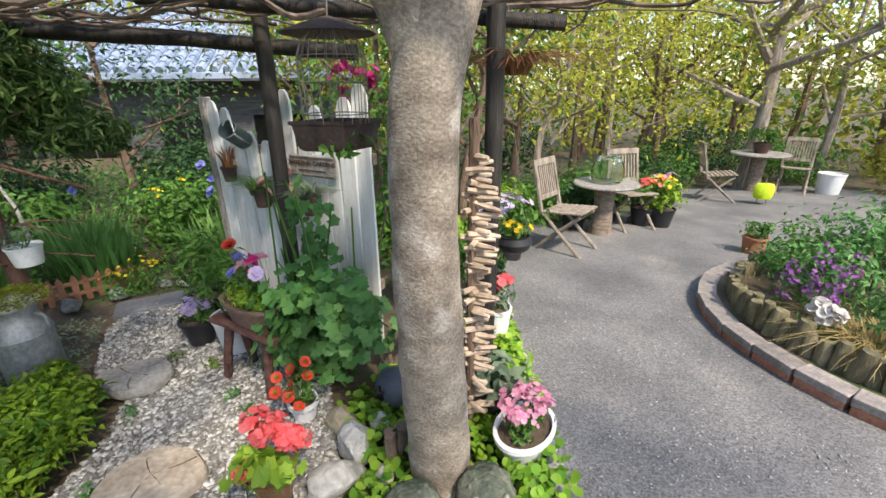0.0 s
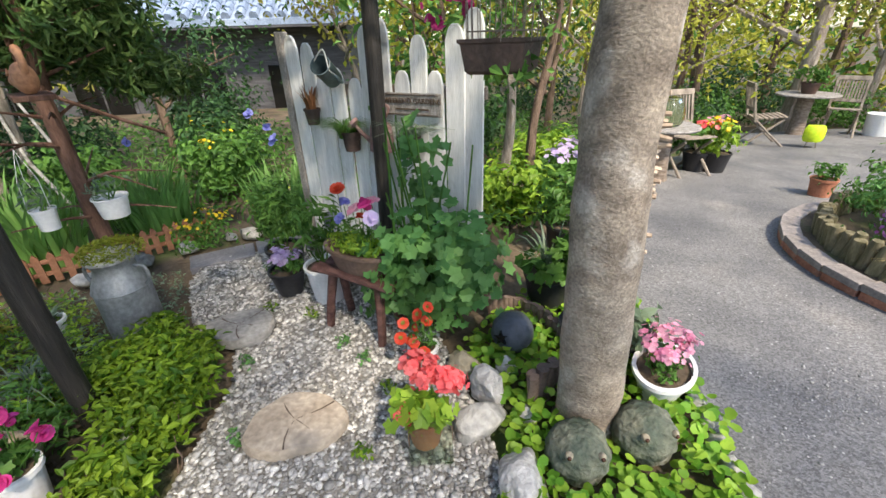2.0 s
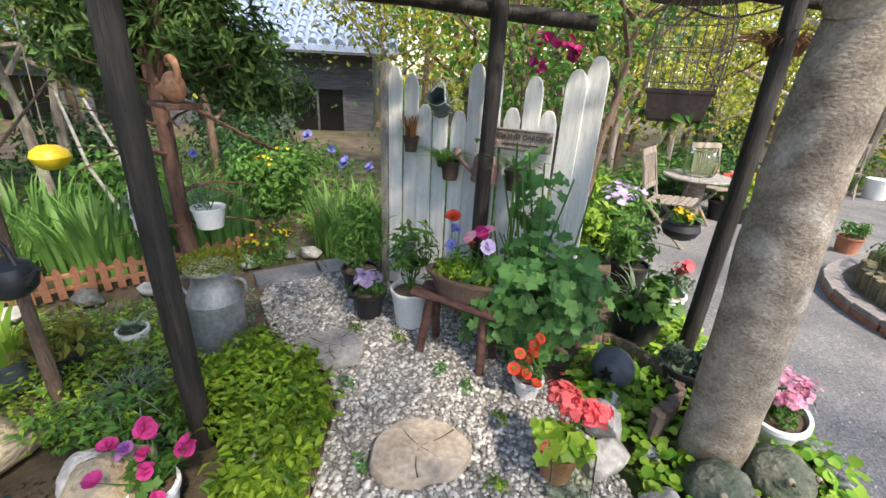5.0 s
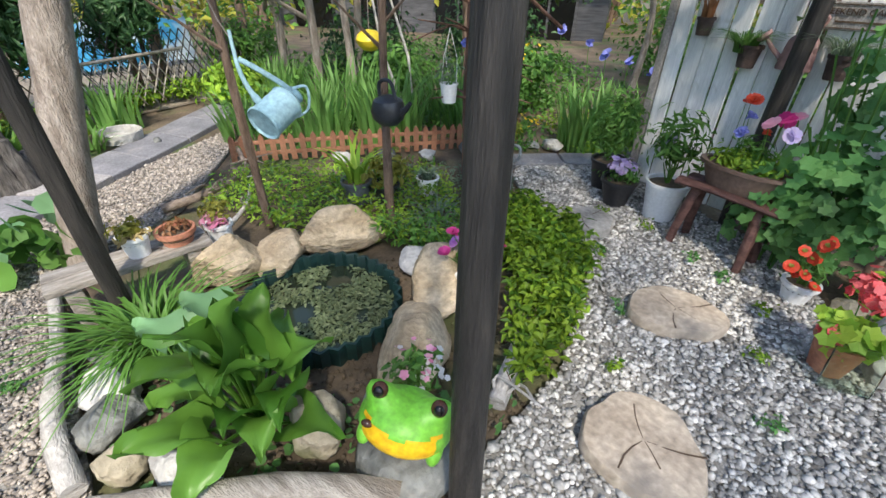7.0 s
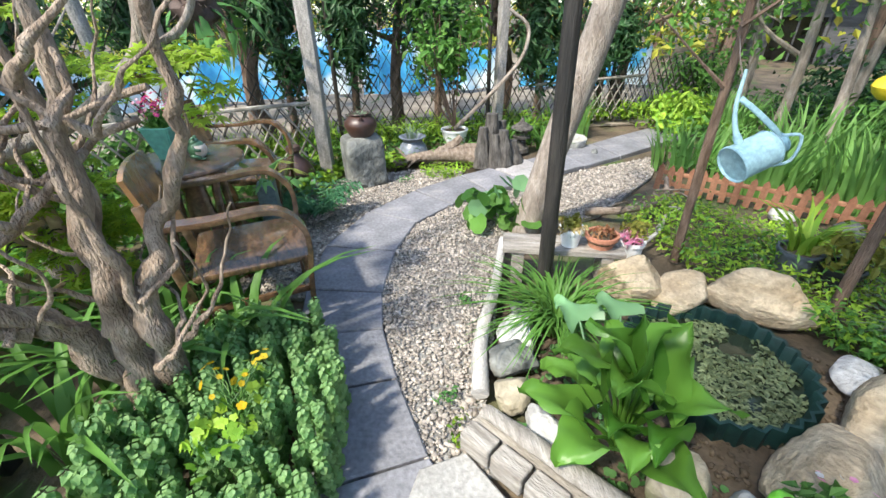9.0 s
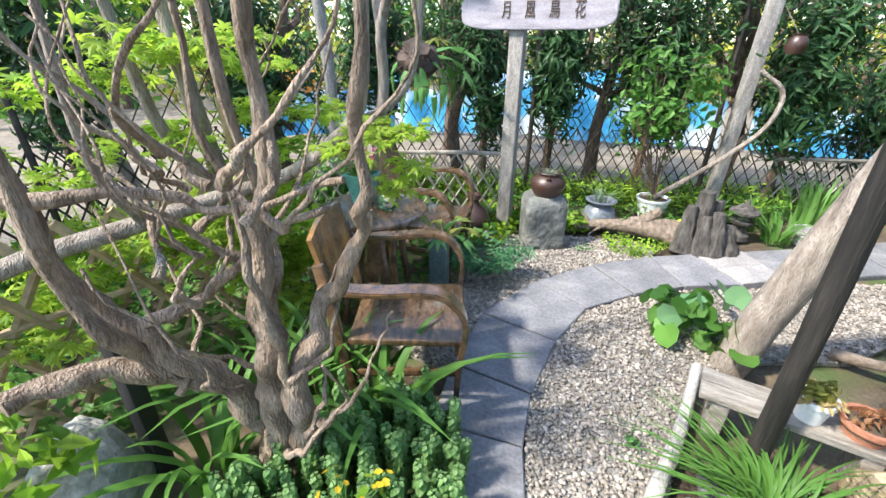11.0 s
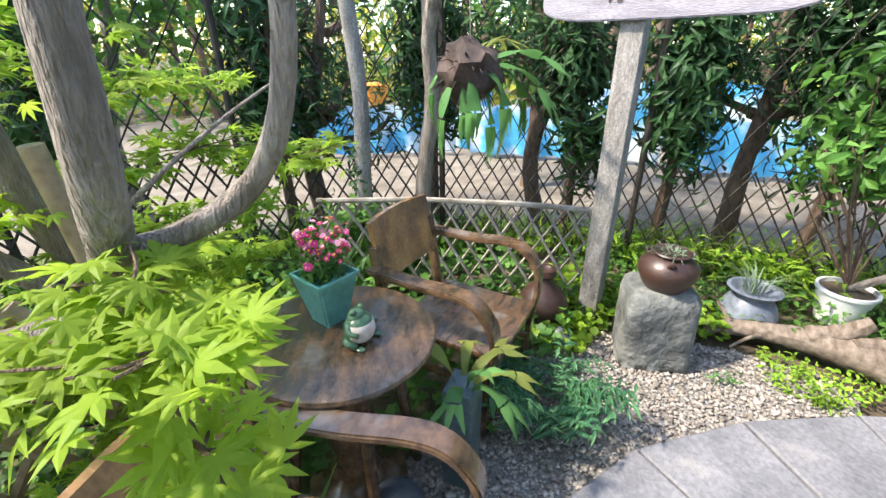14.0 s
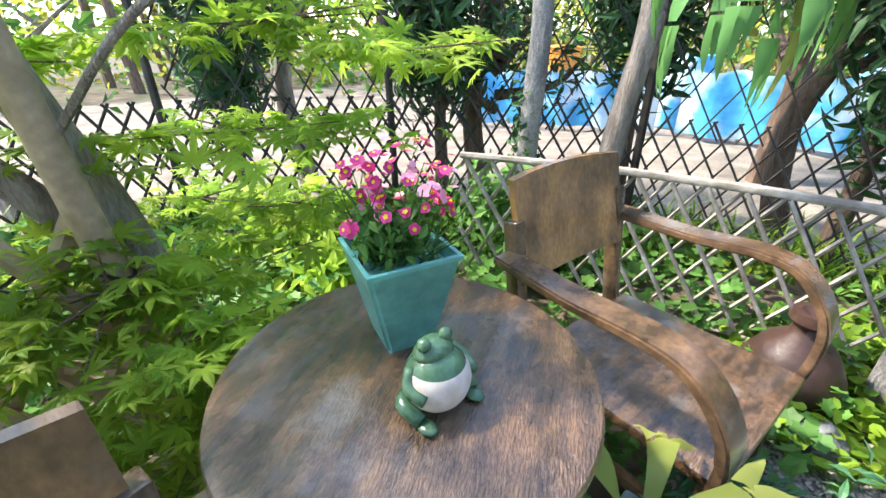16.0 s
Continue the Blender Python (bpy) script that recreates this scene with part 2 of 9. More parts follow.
    "rust": mat("rusty_brown_metal", (0.035, 0.024, 0.020), (0.10, 0.065, 0.052), 12, 0.7, 0.5, 60),
    "pinkcan": mat("dusty_pink_metal", (0.20, 0.115, 0.105), (0.33, 0.20, 0.185), 8, 0.55, 0.3, 50),
    "tile_edge": mat("brown_roof_tile", (0.12, 0.085, 0.07), (0.24, 0.17, 0.135), 8, 0.8, 0.5, 50),
    "star": mat("dark_slate_glaze", (0.05, 0.06, 0.075), (0.10, 0.115, 0.135), 8, 0.4, 0.2, 50),
    "pondring": mat("dark_green_plastic", (0.006, 0.022, 0.020), (0.012, 0.04, 0.035), 5, 0.45, 0.1, 40),
    "weed": leafmat("pond_weed", (0.07, 0.10, 0.045), (0.20, 0.24, 0.12), 0.15),
    "froggreen": mat("bright_green_paint", (0.15, 0.47, 0.035), (0.22, 0.56, 0.06), 5, 0.4, 0.12, 60),
    "frogyellow": mat("yellow_paint", (0.75, 0.42, 0.01), (0.85, 0.52, 0.015), 5, 0.4, 0.12, 60),
    "frogglaze": mat("mottled_green_glaze", (0.035, 0.10, 0.05), (0.10, 0.19, 0.10), 20, 0.25, 0.2, 80, spec=0.6),
    "cream": mat("cream_glaze", (0.62, 0.50, 0.42), (0.76, 0.68, 0.60), 10, 0.35, 0.15, 60),
    "eye": mat("brown_eye_paint", (0.05, 0.02, 0.012), (0.09, 0.035, 0.02), 5, 0.25, 0.05, 60),
    "eyeblack": mat("black_gloss", (0.006, 0.006, 0.006), (0.01, 0.01, 0.01), 5, 0.15, 0, 60),
    "squirrel": mat("orange_tan_clay", (0.36, 0.16, 0.08), (0.52, 0.27, 0.15), 8, 0.75, 0.4, 60),
    "roof": mat("blue_grey_roof_tile", (0.20, 0.26, 0.36), (0.34, 0.41, 0.52), 3, 0.35, 0.2, 30),
    "housewall": mat("dark_house_wall", (0.05, 0.05, 0.055), (0.11, 0.11, 0.115), 3, 0.7, 0.3, 30, stretch=(1, 1, 8)),
    "blue": mat("sky_blue_sheet", (0.05, 0.33, 0.66), (0.12, 0.50, 0.82), 1.2, 0.5, 0.3, 10, stain=((0.70, 0.80, 0.86), 1.6, 0.47)),
    "orange": mat("orange_plastic", (0.75, 0.25, 0.03), (0.85, 0.34, 0.05), 4, 0.5, 0.1, 30),
    "yellow": mat("yellow_plastic", (0.72, 0.50, 0.02), (0.82, 0.60, 0.04), 4, 0.4, 0.1, 30),
    "lime": mat("lime_plastic", (0.45, 0.62, 0.02), (0.56, 0.74, 0.04), 4, 0.4, 0.1, 30),
    "stumpwood": mat("dark_grey_stump", (0.045, 0.04, 0.036), (0.17, 0.155, 0.14), 9, 0.9, 1.0, 40, stretch=(4, 4, 0.7), bdist=0.02),
    "signgrey": mat("grey_sign_board", (0.29, 0.265, 0.30), (0.44, 0.405, 0.45), 5, 0.75, 0.5, 50, stretch=(5, 1, 5)),
    "letter": mat("dark_carved_wood", (0.05, 0.03, 0.02), (0.12, 0.08, 0.05), 10, 0.7, 0.3, 60),
    "cord": mat("white_cord", (0.6, 0.6, 0.58), (0.72, 0.72, 0.7), 10, 0.7, 0.1, 60),
    "wire": mat("grey_wire", (0.16, 0.13, 0.11), (0.28, 0.24, 0.21), 10, 0.6, 0.1, 60),
    "vine": mat("brown_vine", (0.09, 0.065, 0.05), (0.22, 0.17, 0.14), 9, 0.9, 0.6, 50),
    "stick": mat("pale_stick", (0.30, 0.22, 0.16), (0.52, 0.42, 0.33), 9, 0.85, 0.5, 50, island=0.3),
    "logmoss": mat("mossy_log", (0.11, 0.10, 0.05), (0.26, 0.22, 0.14), 8, 0.9, 0.7, 50, stretch=(3, 3, 0.8), per_object=0.3),
}
for k in ("tablewood", "chairwood", "chairdark"):
    bs = M[k].node_tree.nodes["Principled BSDF"]
    bs.inputs["Coat Weight"].default_value, bs.inputs["Coat Roughness"].default_value = 0.6, 0.13
# leaves
LV = {
    "green": leafmat("mid_green_leaf", (0.055, 0.155, 0.028), (0.15, 0.31, 0.06), 0.4),
    "mallow": leafmat("mallow_leaf", (0.075, 0.21, 0.06), (0.18, 0.38, 0.11), 0.4),
    "deep": leafmat("deep_green_leaf", (0.022, 0.065, 0.022), (0.06, 0.14, 0.045), 0.25),
    "lime": leafmat("lime_leaf", (0.16, 0.32, 0.03), (0.36, 0.52, 0.06), 0.4),
    "hedge": leafmat("bright_hedge_leaf", (0.045, 0.125, 0.010), (0.28, 0.42, 0.035), 0.4),
    "maple": leafmat("spring_maple_leaf", (0.22, 0.38, 0.04), (0.46, 0.60, 0.07), 0.62),
    "iris": leafmat("iris_blade", (0.10, 0.25, 0.06), (0.24, 0.43, 0.11), 0.45),
    "nettle": leafmat("nettle_leaf", (0.15, 0.30, 0.10), (0.30, 0.48, 0.19), 0.5),
    "arum": leafmat("arum_leaf", (0.06, 0.17, 0.02), (0.16, 0.33, 0.05), 0.3, 0.35),
    "arumpale": leafmat("pale_blue_green_leaf", (0.12, 0.27, 0.13), (0.20, 0.36, 0.17), 0.3, 0.4),
    "clover": leafmat("clover_leaf", (0.10, 0.27, 0.025), (0.30, 0.46, 0.05), 0.35),
    "olive": leafmat("olive_yellow_leaf", (0.16, 0.17, 0.03), (0.38, 0.36, 0.07), 0.45),
    "yellowgreen": leafmat("yellow_green_leaf", (0.30, 0.34, 0.04), (0.58, 0.56, 0.09), 0.5),
    "conifer": leafmat("conifer_needles", (0.03, 0.085, 0.02), (0.11, 0.18, 0.045), 0.2),
    "moss": leafmat("moss", (0.13, 0.17, 0.015), (0.28, 0.30, 0.03), 0.2),
    "fern": leafmat("blue_green_fern", (0.04, 0.14, 0.06), (0.11, 0.26, 0.11), 0.3),
    "dry": leafmat("dry_straw", (0.32, 0.24, 0.10), (0.55, 0.44, 0.20), 0.3),
    "brown": leafmat("brown_leaf", (0.16, 0.07, 0.03), (0.34, 0.17, 0.08), 0.3),
    "grey": leafmat("grey_green_leaf", (0.12, 0.19, 0.12), (0.24, 0.31, 0.20), 0.3),
    "stag": leafmat("staghorn_leaf", (0.19, 0.25, 0.05), (0.40, 0.42, 0.10), 0.4),
    "coral": leafmat("coral_petal", (0.78, 0.085, 0.10), (0.92, 0.24, 0.25), 0.35),
    "pink": leafmat("pink_petal", (0.72, 0.24, 0.40), (0.90, 0.52, 0.64), 0.35),
    "magenta": leafmat("magenta_petal", (0.45, 0.012, 0.14), (0.74, 0.08, 0.33), 0.35),
    "purple": leafmat("purple_petal", (0.30, 0.08, 0.37), (0.56, 0.25, 0.60), 0.35),
    "lilac": leafmat("lilac_petal", (0.46, 0.34, 0.60), (0.66, 0.56, 0.76), 0.35),
    "red": leafmat("red_petal", (0.55, 0.02, 0.02), (0.80, 0.10, 0.04), 0.3),
    "blueflower": leafmat("blue_petal", (0.12, 0.14, 0.50), (0.30, 0.32, 0.72), 0.35),
    "yellowflower": leafmat("yellow_petal", (0.70, 0.46, 0.01), (0.88, 0.66, 0.05), 0.35),
    "whiteflower": leafmat("white_petal", (0.66, 0.62, 0.60), (0.85, 0.82, 0.80), 0.35),
}
glass = bpy.data.materials.new("greenish_glass")
glass.use_nodes = True
gp = glass.node_tree.nodes["Principled BSDF"]
gp.inputs["Base Color"].default_value = (0.80, 0.90, 0.76, 1)
gp.inputs["Roughness"].default_value = 0.08
gp.inputs["Transmission Weight"].default_value = 1.0
gp.inputs["IOR"].default_value = 1.3
M["glass"] = glass
water = bpy.data.materials.new("pond_water")
water.use_nodes = True
wp = water.node_tree.nodes["Principled BSDF"]
wp.inputs["Base Color"].default_value = (0.02, 0.03, 0.018, 1)
wp.inputs["Roughness"].default_value = 0.06
M["water"] = water

# ---- building helpers ----
rng = np.random.default_rng(7)
rnd = random.Random(11)


def link_mesh(name, verts, faces, material, smooth=True):
    me = bpy.data.meshes.new(name)
    me.from_pydata([tuple(v) for v in verts], [], [tuple(f) for f in faces])
    me.materials.append(material)
    if smooth:
        me.polygons.foreach_set("use_smooth", [True] * len(me.polygons))
    return me


def tri_mesh(name, verts, tris, material, smooth=True):
    """A mesh straight from arrays of points and triangles."""
    me = bpy.data.meshes.new(name)
    n, k = len(verts), len(tris)
    me.vertices.add(n)
    me.vertices.foreach_set("co", np.asarray(verts, np.float32).ravel())
    me.loops.add(3 * k)
    me.loops.foreach_set("vertex_index", np.asarray(tris, np.int32).ravel())
    me.polygons.add(k)
    me.polygons.foreach_set("loop_start", np.arange(0, 3 * k, 3, dtype=np.int32))
    me.polygons.foreach_set("use_smooth", np.full(k, smooth))
    me.update(calc_edges=True)
    me.materials.append(material)
    return me


def thing(name, at, label, category, group="", kind="", turn=0.0, data=None):
    ob = new(name, data)
    ob.matrix_world = pose(at[0], at[1], at[2], 0, 0, turn)
    return tagged(ob, label, category, group, kind)


def under(ob, parent, label=""):
    ob.parent = parent
    return tagged(ob, label) if label else ob


def part(name, bm, material, parent, label="", smooth=True, at=None):
    """Links a bmesh as one mesh object under a thing or a part, in the parent's own axes."""
    me = bpy.data.meshes.new(name)
    bm.to_mesh(me)
    bm.free()
    me.materials.append(material)
    if smooth:
        me.polygons.foreach_set("use_smooth", [True] * len(me.polygons))
        me.set_sharp_from_angle(angle=radians(40))
    ob = under(new(name, me), parent, label)
    if at is not None:
        ob.matrix_basis = at
    return ob


def mpart(name, me, parent, label="", at=None):
    ob = under(new(name, me), parent, label)
    if at is not None:
        ob.matrix_basis = at
    return ob


def frames_along(pts):
    out, up = [], None
    for i, p in enumerate(pts):
        d = (pts[min(i + 1, len(pts) - 1)] - pts[max(i - 1, 0)]).normalized()
        if up is None:
            up = Vector((1, 0, 0)) if abs(d.x) < 0.8 else Vector((0, 1, 0))
        x = (up - d * up.dot(d)).normalized()
        up = x
        out.append((p, x, d.cross(x)))
    return out


def tube(bm, pts, radii, sides=8, wob=0.0, flat=1.0):
    """A tapered, capped tube through points; flat squeezes its second axis; wob makes it uneven."""
    pts = [Vector(p) for p in pts]
    if not hasattr(radii, "__len__"):
        radii = [radii] * len(pts)
    rings = []
    for (p, x, y), r in zip(frames_along(pts), radii):
        ring = []
        for k in range(sides):
            a = 2 * math.pi * k / sides
            rr = r * (1 + wob * (rnd.random() - 0.5))
            ring.append(bm.verts.new(p + x * math.cos(a) * rr + y * math.sin(a) * rr * flat))
        rings.append(ring)
    for a, b in zip(rings, rings[1:]):
        for k in range(sides):
            bm.faces.new((a[k], a[(k + 1) % sides], b[(k + 1) % sides], b[k]))
    bm.faces.new(rings[0][::-1])
    bm.faces.new(rings[-1])
    return bm


def smooth_path(pts, n=4):
    """Catmull-Rom points through pts."""
    pts = [Vector(p) for p in pts]
    if len(pts) < 3:
        return pts
    q = [2 * pts[0] - pts[1]] + pts + [2 * pts[-1] - pts[-2]]
    out = []
    for i in range(1, len(q) - 2):
        for s in range(n):
            t = s / n
            a, b, c, d = q[i - 1:i + 3]
            out.append(0.5 * ((2 * b) + (c - a) * t + (2 * a - 5 * b + 4 * c - d) * t * t + (3 * b - a - 3 * c + d) * t ** 3))
    return out + [pts[-1]]


def taper(n, a, b):
    return [a + (b - a) * i / (n - 1) for i in range(n)]


def limb(bm, pts, a, b, n=4, sides=8, wob=0.12, flat=1.0):
    p = smooth_path(pts, n)
    return tube(bm, p, taper(len(p), a, b), sides, wob, flat)


def lathe(bm, profile, sides=24, sx=1.0, sy=1.0):
    """Turns a profile of (radius, height) about z; ends at radius 0 close it."""
    rings = []
    for r, z in profile:
        if r < 1e-5:
            rings.append([bm.verts.new((0, 0, z))])
        else:
            rings.append([bm.verts.new((r * sx * math.cos(2 * math.pi * k / sides), r * sy * math.sin(2 * math.pi * k / sides), z)) for k in range(sides)])
    for a, b in zip(rings, rings[1:]):
        for k in range(sides):
            j = (k + 1) % sides
            if len(a) == 1 and len(b) > 1:
                bm.faces.new((a[0], b[j], b[k]))
            elif len(b) == 1 and len(a) > 1:
                bm.faces.new((a[k], a[j], b[0]))
            elif len(a) > 1:
                bm.faces.new((a[k], a[j], b[j], b[k]))
    return bm


def box(bm, size, at=(0, 0, 0), m=None, bevel=0.0):
    v = bmesh.ops.create_cube(bm, size=1.0, matrix=Matrix.LocRotScale(at, None, size) if m is None else m @ Matrix.Diagonal((*size, 1)))["verts"]
    if bevel:
        es = list({e for w in v for e in w.link_edges})
        bmesh.ops.bevel(bm, geom=es, offset=bevel, segments=2, affect="EDGES", profile=0.5)
    return bm


def rock_mesh(size, seed, material, sub=4, rough=0.28, flatbase=True, square=0.0):
    bm = bmesh.new()
    bmesh.ops.create_icosphere(bm, subdivisions=sub, radius=1.0)
    o = Vector((seed * 3.7, seed * 1.3, seed * 2.1))
    R = random.Random(seed)
    cuts = [(Vector((R.uniform(-1, 1), R.uniform(-1, 1), R.uniform(-.6, 1))).normalized(), R.uniform(.62, .88)) for _ in range(13 if rough > .1 else 0)]
    for v in bm.verts:
        d = v.co.normalized()
        h = 1 + rough * (noise.noise(d * 1.3 + o) * 1.0 + noise.noise(d * 3.1 + o) * 0.35)
        if square:
            h *= 1 / (abs(d.x) ** square + abs(d.y) ** square + abs(d.z) ** square) ** (1 / square)
        h += rough * (.10 * noise.noise(d * 7 + o) + .06 * noise.noise(d * 16 + o))
        p = d * h
        if not square:
            for q, lim in cuts:   # broken faces
                over = p.dot(q) - lim * (1 + .05 * noise.noise(d * 5 + o))
                if over > 0:
                    p -= q * over * .95
        v.co = Vector((p.x * size[0], p.y * size[1], p.z * size[2])) * (1 if square or not cuts else 1.04)
        if flatbase and v.co.z < -0.45 * size[2]:
            v.co.z = -0.45 * size[2]
        v.co.z += 0.45 * size[2]
    me = bpy.data.meshes.new("rock")
    bm.to_mesh(me)
    bm.free()
    me.materials.append(material)
    me.polygons.foreach_set("use_smooth", [True] * len(me.polygons))
    return me


# leaf shapes: points along +y, width on x, upper side +z; triangles
def shape_oval(w=0.5, fold=0.12, droop=0.15):
    v = [(0, 0, 0), (-w / 2, 0.4, fold), (0, 0.45, 0), (w / 2, 0.4, fold), (-w * 0.3, 0.75, fold * 0.6 - droop * 0.5), (w * 0.3, 0.75, fold * 0.6 - droop * 0.5), (0, 1, -droop)]
    f = [(0, 2, 1), (0, 3, 2), (1, 2, 4), (2, 6, 4), (2, 3, 5), (2, 5, 6)]
    return np.array(v, float), np.array(f)


def shape_simple(w=0.55, fold=0.15):
    return np.array([(0, 0, 0), (-w / 2, 0.5, fold), (w / 2, 0.5, fold), (0, 1, -0.05)], float), np.array([(0, 3, 1), (0, 2, 3)])


def shape_fan(points, cup=0.0):
    """A flat leaf or flower from an outline in polar form round (0, 0.5)."""
    v = [(0, 0.5, 0)] + [(x, y, cup * (x * x + (y - 0.5) ** 2)) for x, y in points]
    n = len(points)
    return np.array(v, float), np.array([(0, 1 + i, 1 + (i + 1) % n) for i in range(n)])


def polar(rs, start=-90.0):
    n = len(rs)
    return [(r * math.cos(radians(start + 360 * i / n)), 0.5 + r * math.sin(radians(start + 360 * i / n))) for i, r in enumerate(rs)]


def shape_maple():
    v, f = [(0, 0.25, 0)], []
    for a, ln in ((-118, 0.40), (-76, 0.60), (-38, 0.76), (0, 0.84), (38, 0.76), (76, 0.60), (118, 0.40)):
        d = np.array((math.sin(radians(a)), math.cos(radians(a))))
        s = np.array((d[1], -d[0]))
        b = np.array((0, 0.25))
        i = len(v)
        near, mid, tip = b + d * ln * 0.22, b + d * ln * 0.52, b + d * ln
        w = ln * .135
        v += [(*(near - s * w * .7), 0.0), (*(near + s * w * .7), 0.0), (*(mid - s * w), -0.03), (*(mid + s * w), -0.03), (*(mid * .98), 0.015), (*tip, -0.16)]
        f += [(0, i + 1, i + 4), (0, i + 4, i), (i, i + 4, i + 2), (i + 1, i + 3, i + 4), (i + 2, i + 4, i + 5), (i + 4, i + 3, i + 5)]
    return np.array(v, float), np.array(f)


def shape_flower(n=6, cup=0.3, w=0.26):
    v, f = [(0, 0, 0)], []
    for k in range(n):
        a = 2 * math.pi * k / n
        d, s = np.array((math.cos(a), math.sin(a))), np.array((-math.sin(a), math.cos(a))) * w
        i = len(v)
        v += [(*(d * 0.3 - s), cup * 0.3), (*(d * 0.3 + s), cup * 0.3), (*(d * 0.5 - s * 0.6), cup * 0.4), (*(d * 0.5 + s * 0.6), cup * 0.4)]
        f += [(0, i, i + 1), (i, i + 2, i + 1), (i + 1, i + 2, i + 3)]
    return np.array(v, float), np.array(f)


SH = {
    "oval": shape_oval(), "narrow": shape_oval(0.24, 0.05, 0.25), "simple": shape_simple(), "needle": shape_simple(0.12, 0.0),
    "round": shape_fan(polar([0.28, 0.46, 0.5, 0.48, 0.52, 0.48, 0.5, 0.46]), 0.25),
    "lobed": shape_fan(polar([0.12, 0.42, 0.34, 0.5, 0.38, 0.52, 0.4, 0.52, 0.38, 0.5, 0.34, 0.42]), 0.3),
    "heart": shape_fan(polar([0.2, 0.42, 0.46, 0.40, 0.36, 0.42, 0.62, 0.42, 0.36, 0.40, 0.46, 0.42]), -0.25),
    "nettle": shape_oval(0.85, 0.10, 0.12), "maple": shape_maple(), "flower": shape_flower(), "five": shape_flower(5, 0.2, 0.24), "cup": shape_flower(6, 0.9, 0.3),
}


def place(shape, pos, normal, size, spin=None, jitter=0.5):
    """Copies of a leaf shape at pos (n,3), facing normal (n,3) roughly, of size (n,). Returns points and triangles."""
    v, f = SH[shape]
    n = len(pos)
    nz = normal + rng.normal(0, jitter, (n, 3))
    nz /= np.linalg.norm(nz, axis=1, keepdims=True) + 1e-9
    t = rng.normal(0, 1, (n, 3)) if spin is None else spin + rng.normal(0, 0.25, (n, 3))
    y = t - nz * np.sum(t * nz, axis=1, keepdims=True)
    y /= np.linalg.norm(y, axis=1, keepdims=True) + 1e-9
    x = np.cross(y, nz)
    P = pos[:, None, :] + size[:, None, None] * (v[None, :, 0:1] * x[:, None, :] + v[None, :, 1:2] * y[:, None, :] + v[None, :, 2:3] * nz[:, None, :])
    F = f[None, :, :] + (np.arange(n) * len(v))[:, None, None]
    return P.reshape(-1, 3), F.reshape(-1, 3)


def leaves(name, shape, pos, normal, size, material, parent, label="", jitter=0.5, spin=None):
    pos = np.asarray(pos, float)
    normal = np.broadcast_to(np.asarray(normal, float), pos.shape)
    size = np.broadcast_to(np.asarray(size, float), (len(pos),)) * rng.uniform(0.7, 1.25, len(pos))
    v, f = place(shape, pos, normal, size, spin, jitter)
    return mpart(name, tri_mesh(name, v, f, material, False), parent, label)


def clumps(center, radii, n, k=14, tight=0.33, shell=0.55, low=-0.6):
    """n points in k clumps through an ellipsoid, with outward directions."""
    d = rng.normal(0, 1, (k, 3))
    d /= np.linalg.norm(d, axis=1, keepdims=True)
    d[:, 2] = np.maximum(d[:, 2], low)
    c = d * (shell + (1 - shell) * rng.random((k, 1))) * 0.8
    i = rng.integers(0, k, n)
    q = rng.normal(0, 1, (n, 3))
    p = c[i] + q * tight * rng.uniform(0.5, 1.1, (k, 1))[i] * 0.75
    nm = q * 0.6 + c[i] + np.array((0, 0, 0.5))
    return np.asarray(center) + p * np.asarray(radii), nm


def blades(name, base, n, spread, height, width, material, parent, label="", lean=0.35, segs=4):
    """Long strap leaves that rise from round base and arch outwards; broad ones are parts of their own."""
    V, F = [], []
    for i in range(n):
        a, r = rnd.uniform(0, 2 * math.pi), spread * math.sqrt(rnd.random())
        p = Vector((base[0] + r * math.cos(a), base[1] + r * math.sin(a), base[2]))
        b = a + rnd.uniform(-0.9, 0.9)
        h, w, ln = height * rnd.uniform(0.6, 1.1), width * rnd.uniform(0.7, 1.2), lean * rnd.uniform(0.3, 1.5)
        out, side = Vector((math.cos(b), math.sin(b), 0)), Vector((-math.sin(b), math.cos(b), 0))
        i0 = len(V)
        for s in range(segs + 1):
            t = s / segs
            c = p + out * (ln * h * t * t) + Vector((0, 0, h * (t - (lean * 0.55) * t ** 3)))
            ww = w * (1 - t ** 2.2) * 0.5 + 0.0006
            V += [c - side * ww, c - Vector((0, 0, ww * .35)), c + side * ww]
        for s in range(segs):
            for q in (i0 + 3 * s, i0 + 3 * s + 1):
                F += [(q, q + 1, q + 4), (q, q + 4, q + 3)]
        if name == "leaf":
            mpart(name, tri_mesh(name, V, F, material, True), parent, label)
            V, F = [], []
    if V:
        return mpart(name, tri_mesh(name, V, F, material, True), parent, label)


def stems(name, pairs, r, material, parent, label="", sides=5):
    bm = bmesh.new()
    for a, b in pairs:
        a, b = Vector(a), Vector(b)
        m = (a + b) / 2 + Vector((rnd.uniform(-1, 1), rnd.uniform(-1, 1), 0)) * (b - a).length * 0.08
        tube(bm, [a, m, b], [r, r * 0.85, r * 0.6], sides)
    return part(name, bm, material, parent, label)


def inside(poly, p):
    x, y = p[:, 0], p[:, 1]
    c = np.zeros(len(p), bool)
    j = len(poly) - 1
    for i in range(len(poly)):
        (xi, yi), (xj, yj) = poly[i], poly[j]
        c ^= ((yi > y) != (yj > y)) & (x < (xj - xi) * (y - yi) / (yj - yi + 1e-12) + xi)
        j = i
    return c


